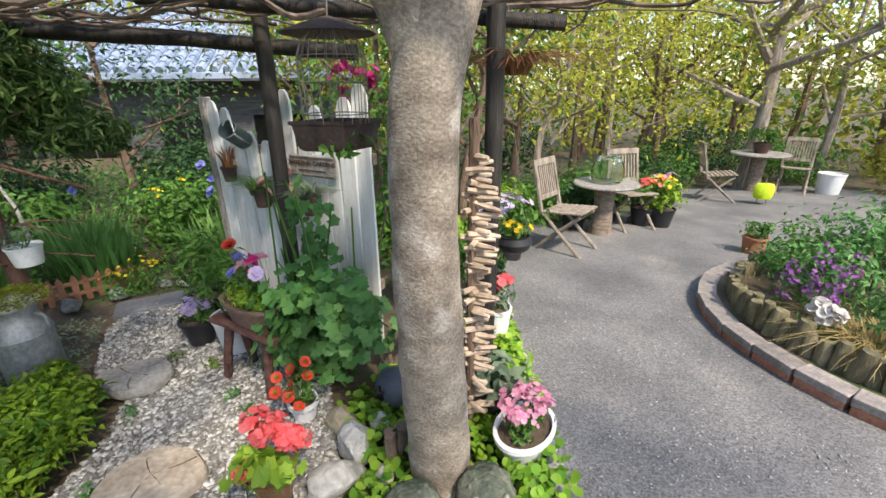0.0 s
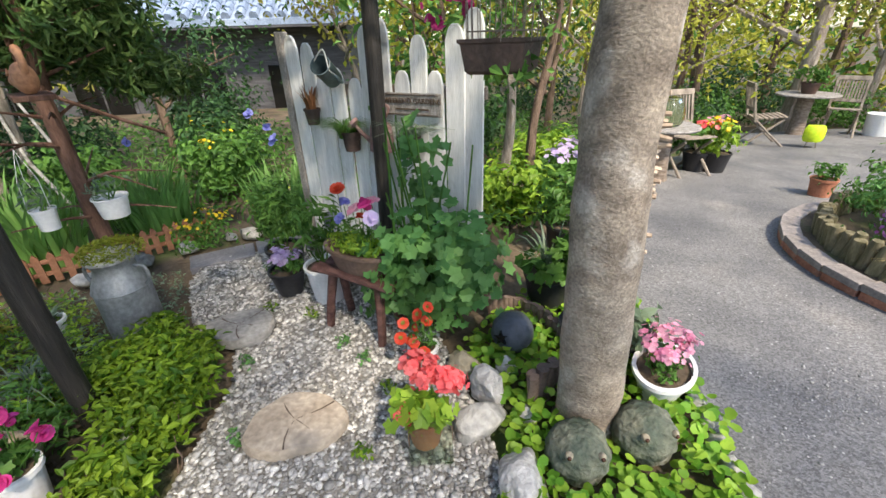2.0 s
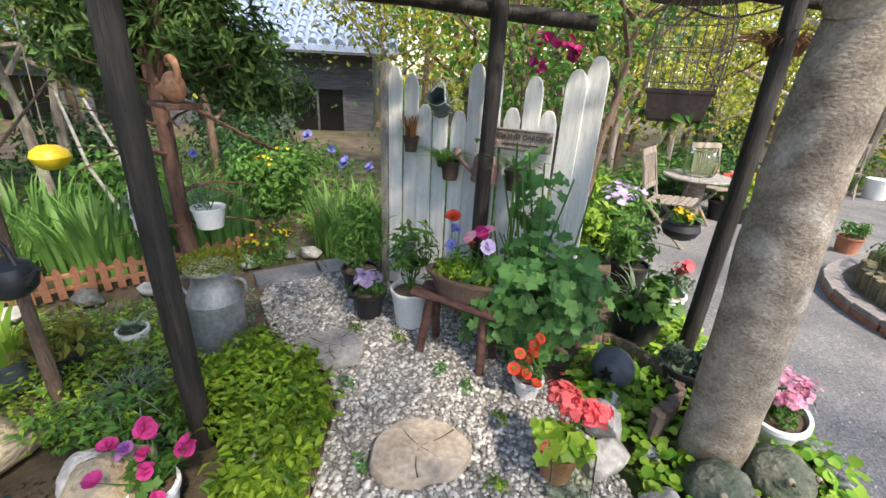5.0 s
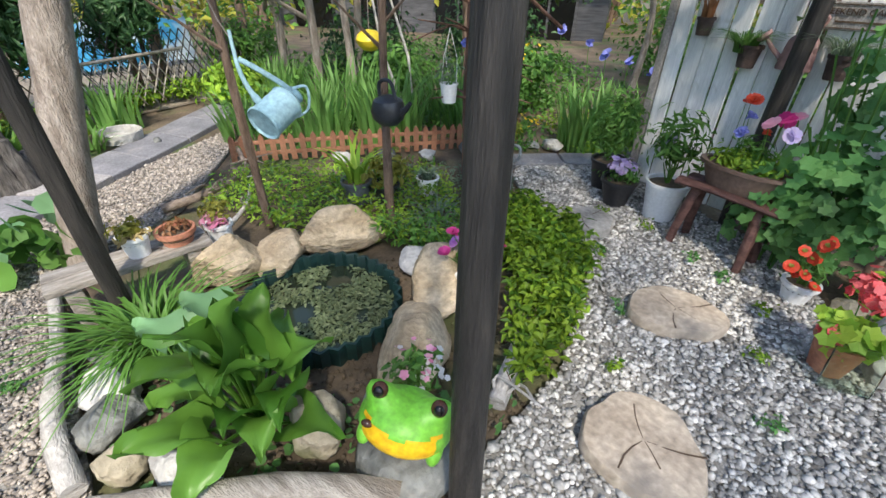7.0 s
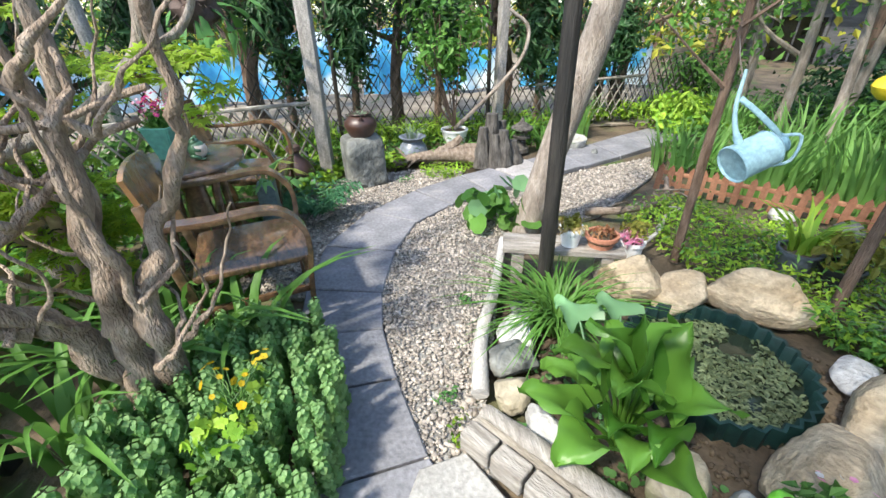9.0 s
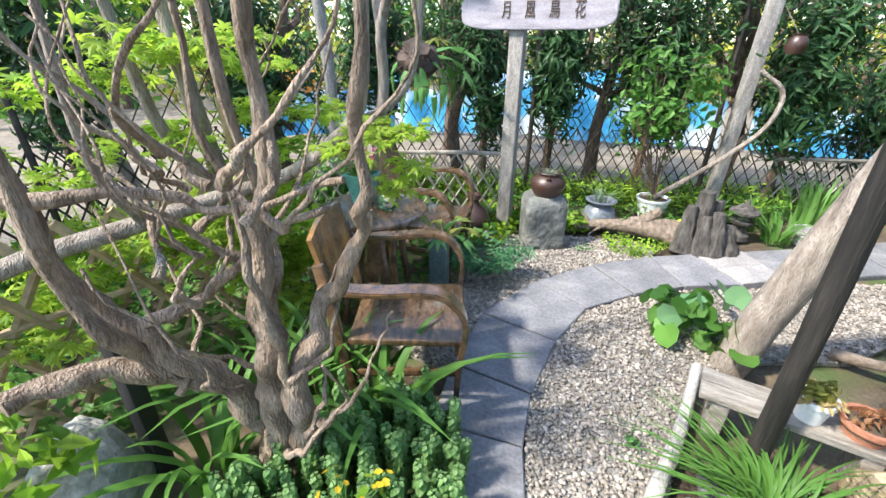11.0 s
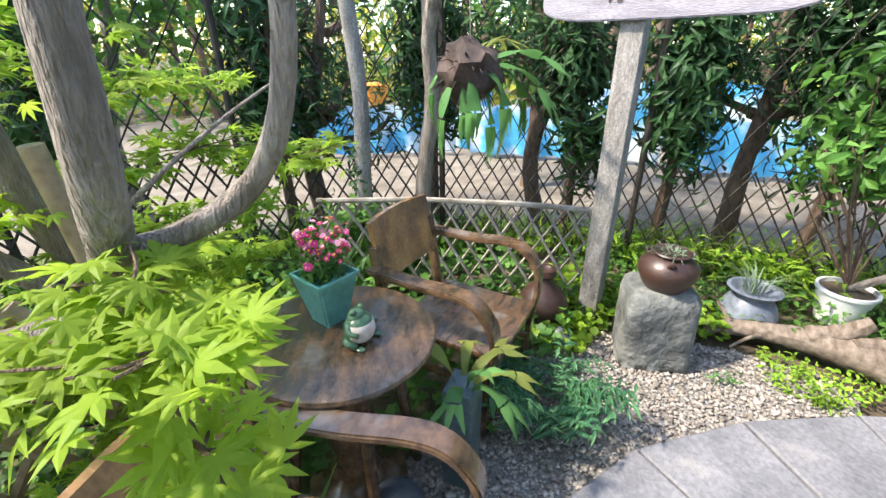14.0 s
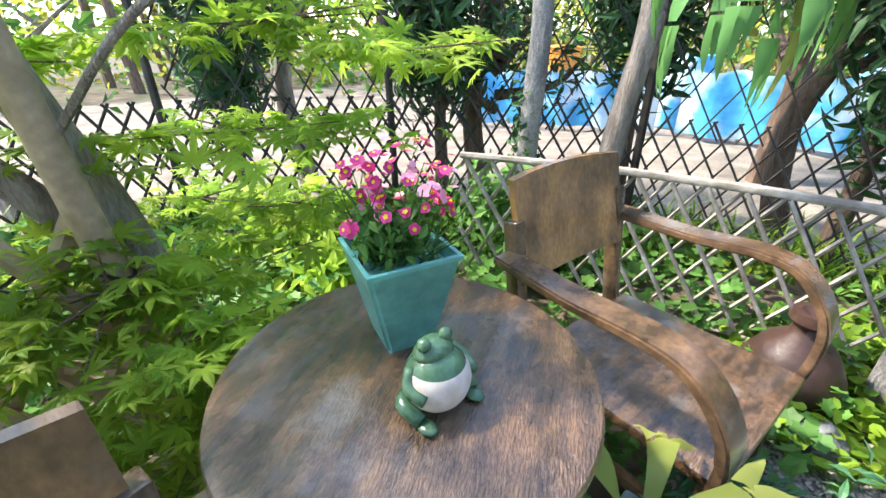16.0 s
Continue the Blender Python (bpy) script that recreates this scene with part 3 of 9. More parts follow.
def in_poly(poly, n):
    q = np.array(poly)
    lo, hi = q.min(0), q.max(0)
    out = np.zeros((0, 2))
    while len(out) < n:
        p = rng.uniform(lo, hi, (n * 2, 2))
        out = np.vstack([out, p[inside(poly, p)]])
    return out[:n]


def sheet(name, poly, z, material, label, category, thick=0.03, height=None):
    """A flat piece of ground from its outline, with an edge."""
    bm = bmesh.new()
    f = bm.faces.new([bm.verts.new((x, y, z)) for x, y in poly])
    bmesh.ops.recalc_face_normals(bm, faces=[f])
    if f.normal.z < 0:
        f.normal_flip()
    r = bmesh.ops.extrude_face_region(bm, geom=[f])
    top = [v for v in r["geom"] if isinstance(v, bmesh.types.BMVert)]
    for v in top:
        v.co.z += 0
    for v in f.verts if f.is_valid else []:
        v.co.z -= thick
    bmesh.ops.recalc_face_normals(bm, faces=bm.faces[:])
    if height:
        for v in bm.verts:
            v.co.z += height(v.co.x, v.co.y)
    me = bpy.data.meshes.new(name)
    bm.to_mesh(me)
    bm.free()
    me.materials.append(material)
    return tagged(new(name, me), label, category, kind="structure")


def pebbles(name, poly, n, size, material, label, z=0.0, height=None):
    """Many small stones lying over an area, as one mesh."""
    bm = bmesh.new()
    bmesh.ops.create_icosphere(bm, subdivisions=1, radius=1.0)
    v0 = np.array([v.co[:] for v in bm.verts])
    bm.verts.index_update()
    f0 = np.array([[v.index for v in f.verts] for f in bm.faces])
    bm.free()
    p = in_poly(poly, n)
    s = size * rng.lognormal(0, 0.28, n)
    ax = np.stack([s * rng.uniform(0.8, 1.35, n), s * rng.uniform(0.7, 1.0, n), s * rng.uniform(0.4, 0.65, n)], 1)
    a = rng.uniform(0, 2 * np.pi, n)
    V = v0[None] * (1 + rng.normal(0, 0.12, (n, len(v0), 1))) * ax[:, None, :]
    tilt = rng.normal(0, 0.25, n)
    V[:, :, 2] += V[:, :, 0] * tilt[:, None]
    c, sn = np.cos(a)[:, None], np.sin(a)[:, None]
    X = V[:, :, 0] * c - V[:, :, 1] * sn + p[:, 0:1]
    Y = V[:, :, 0] * sn + V[:, :, 1] * c + p[:, 1:2]
    zz = z + rng.uniform(0.1, 0.9, n) * s * 0.5
    if height is not None:
        zz = zz + height(p[:, 0], p[:, 1])
    Z = V[:, :, 2] + zz[:, None]
    F = f0[None] + (np.arange(n) * len(v0))[:, None, None]
    me = tri_mesh(name, np.stack([X, Y, Z], 2).reshape(-1, 3), F.reshape(-1, 3), material, True)
    return tagged(new(name, me), label, "gravel", kind="stuff")


# ---- ground ----
def slope(x, y):
    """The tarmac falls gently away from the garden bed."""
    return -0.05 * np.maximum(0, y - 1.5) * np.clip((x + 1.3) / 0.4, 0, 1)


bm = bmesh.new()
bmesh.ops.create_grid(bm, x_segments=90, y_segments=90, size=14)
for v in bm.verts:
    v.co.z = -0.035 + 0.02 * noise.noise(v.co * 0.9) + float(slope(v.co.x, v.co.y))
for e in [e for e in bm.edges if e.is_boundary]:
    pass
edge = [v for v in bm.verts if any(e.is_boundary for e in v.link_edges)]
for v in edge:
    v.co.xy = v.co.xy * 22
    v.co.z = -0.9
me = bpy.data.meshes.new("ground")
bm.to_mesh(me)
bm.free()
me.materials.append(M["soil"])
tagged(new("ground", me), "dark garden soil with patches of low weeds", "ground", kind="structure")

TAR = [(-0.70, -7), (-0.68, 0.3), (-0.72, 1.2), (-0.79, 1.76), (-0.91, 2.35), (-0.99, 3.1), (-1.1, 4.2), (-0.9, 5.2), (0.2, 5.7), (0.9, 6.4), (1.3, 7.3), (2.2, 8.3), (4.6, 9.0), (6.5, 8.0), (7.5, 4), (7.5, -7)]
bm = bmesh.new()
xs = [v / 4 for v in range(-8, 33)]
ys = [v / 4 for v in range(-28, 38)]
grid = {}
pts2 = np.array([(x, y) for x in xs for y in ys])
ok = inside(TAR, pts2)
f = bm.faces.new([bm.verts.new((x, y, 0)) for x, y in TAR])
bmesh.ops.triangulate(bm, faces=bm.faces[:])
bmesh.ops.subdivide_edges(bm, edges=bm.edges[:], cuts=5, use_grid_fill=True)
for v in bm.verts:
    v.co.z = float(slope(v.co.x, v.co.y)) + 0.012
bmesh.ops.recalc_face_normals(bm, faces=bm.faces[:])
if sum(q.normal.z for q in bm.faces) < 0:
    bmesh.ops.reverse_faces(bm, faces=bm.faces[:])
me = bpy.data.meshes.new("road")
bm.to_mesh(me)
bm.free()
me.materials.append(M["tarmac"])
me.polygons.foreach_set("use_smooth", [True] * len(me.polygons))
tagged(new("road", me), "grey exposed-aggregate drive, dry and speckled", "road", kind="structure")
pebbles("road_chippings", [(-0.7, 0.2), (-0.72, 1.2), (-0.79, 1.76), (-0.91, 2.35), (-0.99, 3.1), (0.4, 3.2), (0.35, 2.4), (0.7, 1.9), (1.2, 0.2)], 6000, 0.0045, M["chip"], "pale and dark chippings set in the drive", 0.008, slope)

WHITE = [(-2.66, 0.45), (-2.78, 1.19), (-2.95, 1.5), (-3.3, 1.62), (-3.6, 2.0), (-3.69, 2.25), (-3.2, 2.65), (-2.8, 2.45), (-2.0, 1.9), (-1.8, 1.5), (-1.62, 1.15), (-1.45, 0.75), (-1.3, 0.3), (-0.8, -0.2), (-0.8, -1.6), (-2.2, -1.6), (-2.75, -0.5), (-2.74, 0.0)]
sheet("gravel_bed", WHITE, -0.008, M["gravelbase"], "pale gravel bed under the pebbles", "ground", 0.02)
pebbles("white_gravel", WHITE, 30000, 0.0098, M["pebble"], "white and grey rounded pebbles, loosely spread", -0.004)

INNER = [(-3.1, -0.80), (-3.4, -0.96), (-3.75, -1.06), (-4.05, -1.12), (-4.34, -1.13), (-4.76, -1.06), (-5.14, -0.915), (-5.40, -0.64), (-5.61, -0.324), (-5.76, 0.035)]
OUTER = [(-3.0, -1.15), (-3.32, -1.33), (-3.70, -1.44), (-4.05, -1.51), (-4.42, -1.54), (-4.88, -1.50), (-5.36, -1.263), (-5.72, -0.91), (-6.0, -0.50), (-6.153, -0.20)]
INNER2 = [(-5.93, 0.33), (-6.08, 0.65), (-6.3, 1.1), (-6.55, 1.55), (-6.8, 2.0), (-7.1, 2.5)]
OUTER2 = [(-6.33, 0.17), (-6.52, 0.55), (-6.76, 1.0), (-7.02, 1.45), (-7.26, 1.9), (-7.55, 2.4)]
TAN = [(-3.3, -0.70), (-3.56, -0.75), (-3.72, -0.70), (-4.0, -0.62), (-4.72, -0.42), (-4.95, -0.1), (-5.1, 0.35), (-5.75, 1.1), (-6.3, 1.5), (-6.0, 0.6), (-5.7, 0.0), (-5.58, -0.33), (-5.38, -0.66), (-5.12, -0.93), (-4.74, -1.08), (-4.34, -1.15), (-3.75, -1.08), (-3.4, -0.97)]
TAN2 = [(-4.35, -1.5), (-4.9, -1.48), (-5.38, -1.24), (-5.74, -0.88), (-6.02, -0.48), (-6.2, -0.45), (-6.25, -0.9), (-6.15, -1.4), (-5.9, -1.75), (-5.4, -1.95), (-4.5, -2.0)]
for poly, n, nm in ((TAN, 15000, "tan_gravel"), (TAN2, 9000, "tan_gravel")):
    sheet("gravel_bed", poly, -0.012, M["gravelbase"], "tan gravel bed", "ground", 0.02)
    pebbles(nm, poly, n, 0.0078, M["pebble_tan"], "small tan and grey gravel beside the paving", -0.006)
sheet("concrete_pad", [(-3.25, -0.86), (-3.0, -0.62), (-2.75, -0.7), (-2.5, -1.1), (-2.7, -1.7), (-3.1, -1.35), (-3.05, -1.0)], 0.012, M["concrete"], "worn pale concrete pad", "ground", 0.05)

path_root = thing("stone_path", (0, 0, 0), "curving path of grey stone slabs", "path", kind="structure")


def slab(corners, z, material, parent, name="slab"):
    c = sum((Vector((*p, 0)) for p in corners), Vector()) / len(corners)
    bm = bmesh.new()
    top, bot = [], []
    for p in corners:
        q = c + (Vector((*p, 0)) - c) * 0.972
        top.append(bm.verts.new((q.x - c.x, q.y - c.y, z)))
    fc = bm.faces.new(top)
    if fc.normal.z < 0 or True:
        bmesh.ops.recalc_face_normals(bm, faces=[fc])
    r = bmesh.ops.extrude_face_region(bm, geom=[fc])
    for v in [g for g in r["geom"] if isinstance(g, bmesh.types.BMVert)]:
        v.co.z -= 0.05
    bmesh.ops.recalc_face_normals(bm, faces=bm.faces[:])
    bmesh.ops.bevel(bm, geom=[e for e in bm.edges if all(v.co.z > z - 0.01 for v in e.verts)], offset=0.006, segments=1, affect="EDGES")
    ob = part(name, bm, material, parent, smooth=False, at=Matrix.Translation((c.x, c.y, 0)))
    return ob


def between(a, b, t):
    return (a[0] + (b[0] - a[0]) * t, a[1] + (b[1] - a[1]) * t)


for i in range(len(INNER) - 1):
    slab([INNER[i], INNER[i + 1], OUTER[i + 1], OUTER[i]], 0.012 + rnd.uniform(-0.004, 0.004), M["slate"], path_root)
m0, m1 = between(INNER[-1], OUTER[-1], 0.5), between(INNER2[0], OUTER2[0], 0.5)
slab([INNER[-1], INNER2[0], m1, m0], 0.02, M["paleslab"], path_root)
slab([m0, m1, OUTER2[0], OUTER[-1]], 0.018, M["paleslab"], path_root)
for i in range(len(INNER2) - 1):
    slab([INNER2[i], INNER2[i + 1], OUTER2[i + 1], OUTER2[i]], 0.01 + rnd.uniform(-0.004, 0.004), M["slate"], path_root)
grey = thing("paving", (0, 0, 0), "flat grey paving stones at the end of the gravel", "paving", kind="structure")
slab([(-3.72, 2.16), (-3.36, 2.42), (-3.5, 2.62), (-3.86, 2.34)], 0.015, M["slate"], grey)
slab([(-3.36, 2.43), (-3.02, 2.66), (-3.15, 2.86), (-3.5, 2.63)], 0.015, M["slate"], grey)


def log_slice(at, rx, ry, turn, material, label, seed):
    o = thing("log_slice_step", at, label, "stepping stone", "log slice steps", turn=turn)
    bm = bmesh.new()
    n = 36
    prof = [(0.0, 0.052), (0.25, 0.054), (0.5, 0.053), (0.8, 0.054), (0.95, 0.050), (1.0, 0.036), (0.99, 0.0)]
    rings = []
    for r, z in prof:
        ring = []
        for k in range(n):
            a = 2 * math.pi * k / n
            w = 1 + 0.09 * math.sin(2 * a + seed) + 0.06 * math.sin(3 * a + seed * 2) + 0.025 * math.sin(7 * a + seed)
            ring.append(bm.verts.new((rx * r * w * math.cos(a), ry * r * w * math.sin(a), z + 0.004 * noise.noise(Vector((r * 3 * math.cos(a), r * 3 * math.sin(a), seed))))))
        rings.append(ring)
    for a, b in zip(rings, rings[1:]):
        for k in range(n):
            bm.faces.new((a[k], b[k], b[(k + 1) % n], a[(k + 1) % n]))
    bmesh.ops.remove_doubles(bm, verts=bm.verts[:], dist=0.0005)
    bmesh.ops.recalc_face_normals(bm, faces=bm.faces[:])
    part("disc", bm, material, o)
    bm = bmesh.new()
    for a0, a1, rr in ((0.3, 0.5, 0.9), (2.3, 2.1, 0.75), (4.3, 4.6, 0.85), (5.6, 5.5, 0.5)):
        pts = [(rx * t * rr * math.cos(a0 + (a1 - a0) * t), ry * t * rr * math.sin(a0 + (a1 - a0) * t), 0.0535) for t in (0.05, 0.35, 0.65, 1.0)]
        tube(bm, pts, [0.0012, 0.0025, 0.003, 0.004], 5, 0.3, 0.4)
    part("crack", bm, M["letter"], o, "dark split across the rings")
    return o


log_slice((-2.36, 1.0, 0), 0.185, 0.165, 15, M["slice"], "round pale log slice set in the gravel", 1.3)
log_slice((-2.95, 1.55, 0.012), 0.18, 0.155, 40, M["greyslice"], "round grey log slice set in the gravel", 2.9)
log_slice((-2.34, 0.27, 0), 0.2, 0.165, -10, M["slice"], "broad pale log slice set in the gravel", 4.4)


# ---- rocks ----
def rock(at, size, material, label, seed, turn=0.0, name="rock", rough=0.28, square=0.0):
    me = rock_mesh(size, seed, material, 4, rough, True, square)
    o = thing(name, at, label, "rock", turn=turn, data=me)
    return o


rock((-1.47, 0.85, 0), (0.10, 0.13, 0.10), M["rockwhite"], "smooth pale grey boulder among clover", 1)
rock((-1.60, 1.28, 0), (0.085, 0.10, 0.11), M["rockwhite"], "pale angular rock beside the geranium", 2)
rock((-1.62, 1.10, 0), (0.13, 0.075, 0.07), M["rock"], "long grey rock edging the gravel", 3, 30)
rock((-1.72, 1.42, 0), (0.09, 0.08, 0.06), M["tan_rock"], "mossy tan rock by the small flower pot", 4)
rock((-1.52, 1.42, 0), (0.06, 0.06, 0.06), M["rockwhite"], "small pale rock among clover", 5)
rock((-1.44, 1.17, 0), (0.05, 0.045, 0.045), M["rockwhite"], "small white rock by the trunk", 6)
# round the pond
rock((-3.90, -0.55, 0), (0.11, 0.10, 0.10), M["rockwhite"], "rounded pale rock at the pond edge", 7)
rock((-3.77, -0.60, 0), (0.10, 0.10, 0.08), M["rockdark"], "grey angular rock at the pond edge", 8)
rock((-3.60, -0.64, 0), (0.085, 0.08, 0.07), M["tan_rock"], "round brownish rock at the pond edge", 9)
rock((-3.43, -0.56, 0), (0.11, 0.07, 0.055), M["rockwhite"], "white jagged rock in front of the leafy plant", 10, 30)
rock((-3.22, -0.24, 0), (0.115, 0.11, 0.12), M["tan_rock"], "round mossy rock beside the leafy plant", 11)
rock((-3.12, -0.08, 0), (0.055, 0.05, 0.065), M["rock"], "small smooth grey stone", 12)
rock((-4.05, -0.45, 0), (0.08, 0.09, 0.09), M["rockdark"], "mossy grey rock under the grass clump", 13)
rock((-4.19, 0.12, 0), (0.15, 0.18, 0.15), M["sandstone"], "pale sandstone block on the pond rim", 14, -10)
rock((-4.10, 0.34, 0), (0.13, 0.16, 0.12), M["sandstone"], "grey-yellow sandstone between two larger ones", 51, 20)
rock((-3.95, 0.60, 0), (0.12, 0.28, 0.14), M["sandstone"], "long yellow sandstone on the pond rim", 15, -35)
rock((-3.30, 0.56, 0), (0.16, 0.19, 0.17), M["sandstone"], "upright brown sandstone by the pond", 16, 20)
rock((-3.17, 0.22, 0), (0.13, 0.25, 0.12), M["sandstone"], "long layered sandstone by the pond", 17, 25)
rock((-3.55, 0.70, 0), (0.08, 0.12, 0.05), M["rockwhite"], "flat white stone at the pond rim", 18, 40)
rock((-3.36, -2.42, 0), (0.16, 0.18, 0.26), M["rock"], "tall mossy sandstone boulder under the shrub", 19)
rock((-6.00, -1.31, 0), (0.145, 0.155, 0.27), M["rockdark"], "squat grey block of stone carrying a brown jar", 20, 20, rough=0.12, square=9.0)
rock((-5.85, -1.72, 0), (0.08, 0.07, 0.07), M["rockdark"], "small grey rock beside the fern", 21)
for k, (x, y, s) in enumerate([(-3.6, 2.75, .09), (-3.35, 2.95, .07), (-3.95, 2.45, .08), (-4.15, 2.25, .09), (-3.75, 2.7, .06), (-4.6, 1.75, .1), (-4.35, 1.95, .08), (-3.05, 2.95, .08), (-4.85, 1.5, .09), (-6.45, 0.9, .05)]):
    rock((x, y, -0.01), (s, s * 0.8, s * 0.7), M["rockdark" if k % 2 else "rock"], "grey garden rock along the bed", 30 + k)


# ---- timber poles of the pergola ----
def pole(x, y, h, r=0.045, lean=(0, 0)):
    o = thing("pergola_pole", (x, y, -0.03), "dark charred round pergola pole", "pole", "pergola poles")
    bm = bmesh.new()
    n = 9
    pts = [(lean[0] * t + 0.006 * math.sin(5 * t + x), lean[1] * t + 0.006 * math.cos(4 * t + y), t * (h + 0.03)) for t in [i / (n - 1) for i in range(n)]]
    tube(bm, pts, taper(n, r * 1.06, r * 0.94), 12, 0.08)
    part("shaft", bm, M["darkpole"], o)
    return o


pole(-3.24, 0.93, 2.15, 0.042)
pole(-1.065, 1.85, 2.15, 0.040)
pole(-2.23, 2.09, 2.15, 0.042)
pole(-2.675, -0.24, 2.15, 0.038, (-0.095, 0.17))
pole(-4.20, -0.345, 2.15, 0.034)


def beam(a, b, r):
    o = thing("pergola_beam", a, "dark round pergola beam", "beam", "pergola beams")
    d = Vector(b) - Vector(a)
    bm = bmesh.new()
    tube(bm, [d * (i / 6) + Vector((0, 0, 0.006 * math.sin(i * 2.0))) for i in range(7)], taper(7, r, r * 0.9), 10, 0.1)
    part("shaft", bm, M["darkpole"], o)
    return o


beam((-4.5, 2.16, 1.89), (-1.76, 2.135, 1.67), 0.042)
beam((-2.7, 1.90, 1.90), (-0.78, 1.97, 1.75), 0.035)
# The next five lie above the view, added for the shadows they cast.
beam((-3.9, 1.05, 2.06), (-0.7, 0.85, 2.08), 0.05)
beam((-3.24, -0.5, 2.15), (-3.24, 2.9, 2.08), 0.04)
beam((-1.06, 0.3, 2.12), (-1.06, 2.4, 2.06), 0.04)
beam((-2.7, -0.6, 2.12), (-2.15, 2.6, 2.07), 0.035)
beam((-4.9, -0.2, 2.1), (-2.3, -0.1, 2.1), 0.04)
vine = thing("climbing_vine", (-2.6, 1.85, 1.86), "bare tangled vine stems over the pergola", "vine")
bm = bmesh.new()
for k in range(110):
    x, y = rnd.uniform(-1.9, 1.7), rnd.uniform(-0.5, 0.5)
    a = rnd.choice((0.0, math.pi)) + rnd.uniform(-0.6, 0.6)
    pts, p = [], Vector((x, y, rnd.uniform(-0.05, 0.16)))
    for s in range(7):
        pts.append(p.copy())
        a += rnd.uniform(-0.7, 0.7)
        p += Vector((math.cos(a) * 1.5, math.sin(a) * 0.6, rnd.uniform(-0.4, 0.4))) * 0.15
        p.z = max(-0.09 - 0.075 * p.x, min(0.22 - 0.075 * p.x, p.z))
    limb(bm, pts, rnd.uniform(0.005, 0.018), 0.003, 3, 6, 0.2)
part("stem", bm, M["vine"], vine)
n = 500
leaves("leaf", "oval", np.stack([rng.uniform(-1.6, 1.7, n), rng.uniform(-0.5, 0.5, n), rng.uniform(0.0, 0.25, n)], 1), (0, 0, 1), 0.05, LV["yellowgreen"], vine, "small new leaves")

# Leafy vine above the view, added to dapple the gravel and hedge with shade.
shade_vine = thing("climbing_vine", (-2.7, 0.6, 2.15), "tangled leafy vine roofing the pergola", "vine")
bm = bmesh.new()
for k in range(110):
    x, y = rnd.uniform(-1.7, 1.5), rnd.uniform(-1.2, 1.0)
    a = rnd.uniform(0, 2 * math.pi)
    pts, p = [], Vector((x, y, rnd.uniform(0, 0.15)))
    for s in range(6):
        pts.append(p.copy())
        a += rnd.uniform(-0.7, 0.7)
        p += Vector((math.cos(a), math.sin(a), rnd.uniform(-0.2, 0.2))) * 0.2
        p.z = max(-0.02, min(0.2, p.z))
    limb(bm, pts, rnd.uniform(0.006, 0.02), 0.004, 3, 6, 0.2)
part("stem", bm, M["vine"], shade_vine)
p, nm = clumps((0, -0.1, 0.15), (1.7, 1.2, 0.12), 550, 40, 0.2, 0.2)
leaves("leaf", "oval", p, (0, 0, 1), 0.07, LV["green"], shade_vine, "small new leaves")

# ---- the large trunk by the drive ----
big = thing("tree", (-1.20, 1.19, -0.02), "smooth grey-tan tree with a knotty leaning trunk", "tree")
bm = bmesh.new()
pts = smooth_path([(0.0, 0, 0), (-0.01, -0.01, 0.25), (-0.03, -0.02, 0.7), (-0.045, -0.01, 1.1), (-0.03, 0.0, 1.5), (0.05, 0.03, 1.85), (0.22, 0.1, 2.4), (0.4, 0.3, 3.1)], 5)
tube(bm, pts, [0.142, 0.128, 0.122, 0.120] + taper(len(pts) - 4, 0.120, 0.092), 24, 0.03)
limb(bm, [(-0.05, 0, 1.65), (-0.2, -0.1, 2.0), (-0.5, -0.2, 2.5), (-0.8, -0.4, 3.2)], 0.085, 0.035, 4, 10)
limb(bm, [(0.15, 0.08, 2.2), (0.6, 0.0, 2.6), (1.2, -0.2, 3.0)], 0.06, 0.025, 4, 8)
KNOTS = [(1.02, 0.5, .035), (0.62, -1.2, .03), (1.32, -0.6, .04), (1.18, -2.0, .03), (0.85, 0.1, .02), (0.45, 0.7, .022), (1.45, 0.4, .03), (1.12, -0.2, .018)]
bmesh.ops.subdivide_edges(bm, edges=[e for e in bm.edges if min(e.verts[0].co.z, e.verts[1].co.z) < 2.0 and e.calc_length() > .03], cuts=1, use_grid_fill=True)
for v in bm.verts:
    if v.co.z < 2.2:
        out = Vector((v.co.x + .03, v.co.y + .01, 0)).normalized()
        d = .008 * noise.noise(v.co * 6) + .0015 * noise.noise(Vector((v.co.x * 9, v.co.y * 9, v.co.z * 20)))
        for z, a, r in KNOTS:
            c = Vector((-.04 + .128 * math.sin(a), -.01 - .128 * math.cos(a), z))
            q = ((v.co - c).length / r) ** 2
            d += .010 * math.exp(-q) - .012 * math.exp(-q * 5)
        v.co += out * d
part("trunk", bm, M["bark"], big)
# Boughs and crown out of view, added here to shade gravel and drive.
limb_bm = bmesh.new()
limb(limb_bm, [(.12, .06, 2.1), (.2, -.6, 2.7), (.3, -1.5, 3.2), (.4, -2.6, 3.6)], .06, .02, 4, 9)
limb(limb_bm, [(-.3, -.15, 2.2), (-.9, -.9, 2.9), (-1.3, -1.9, 3.4)], .045, .015, 4, 8)
part("bough", limb_bm, M["bark"], big)
p, nm = clumps((0.7, -2.6, 3.7), (3.3, 1.6, 0.7), 2700, 66, 0.13)
leaves("crown", "simple", p, nm, 0.12, LV["green"], big)


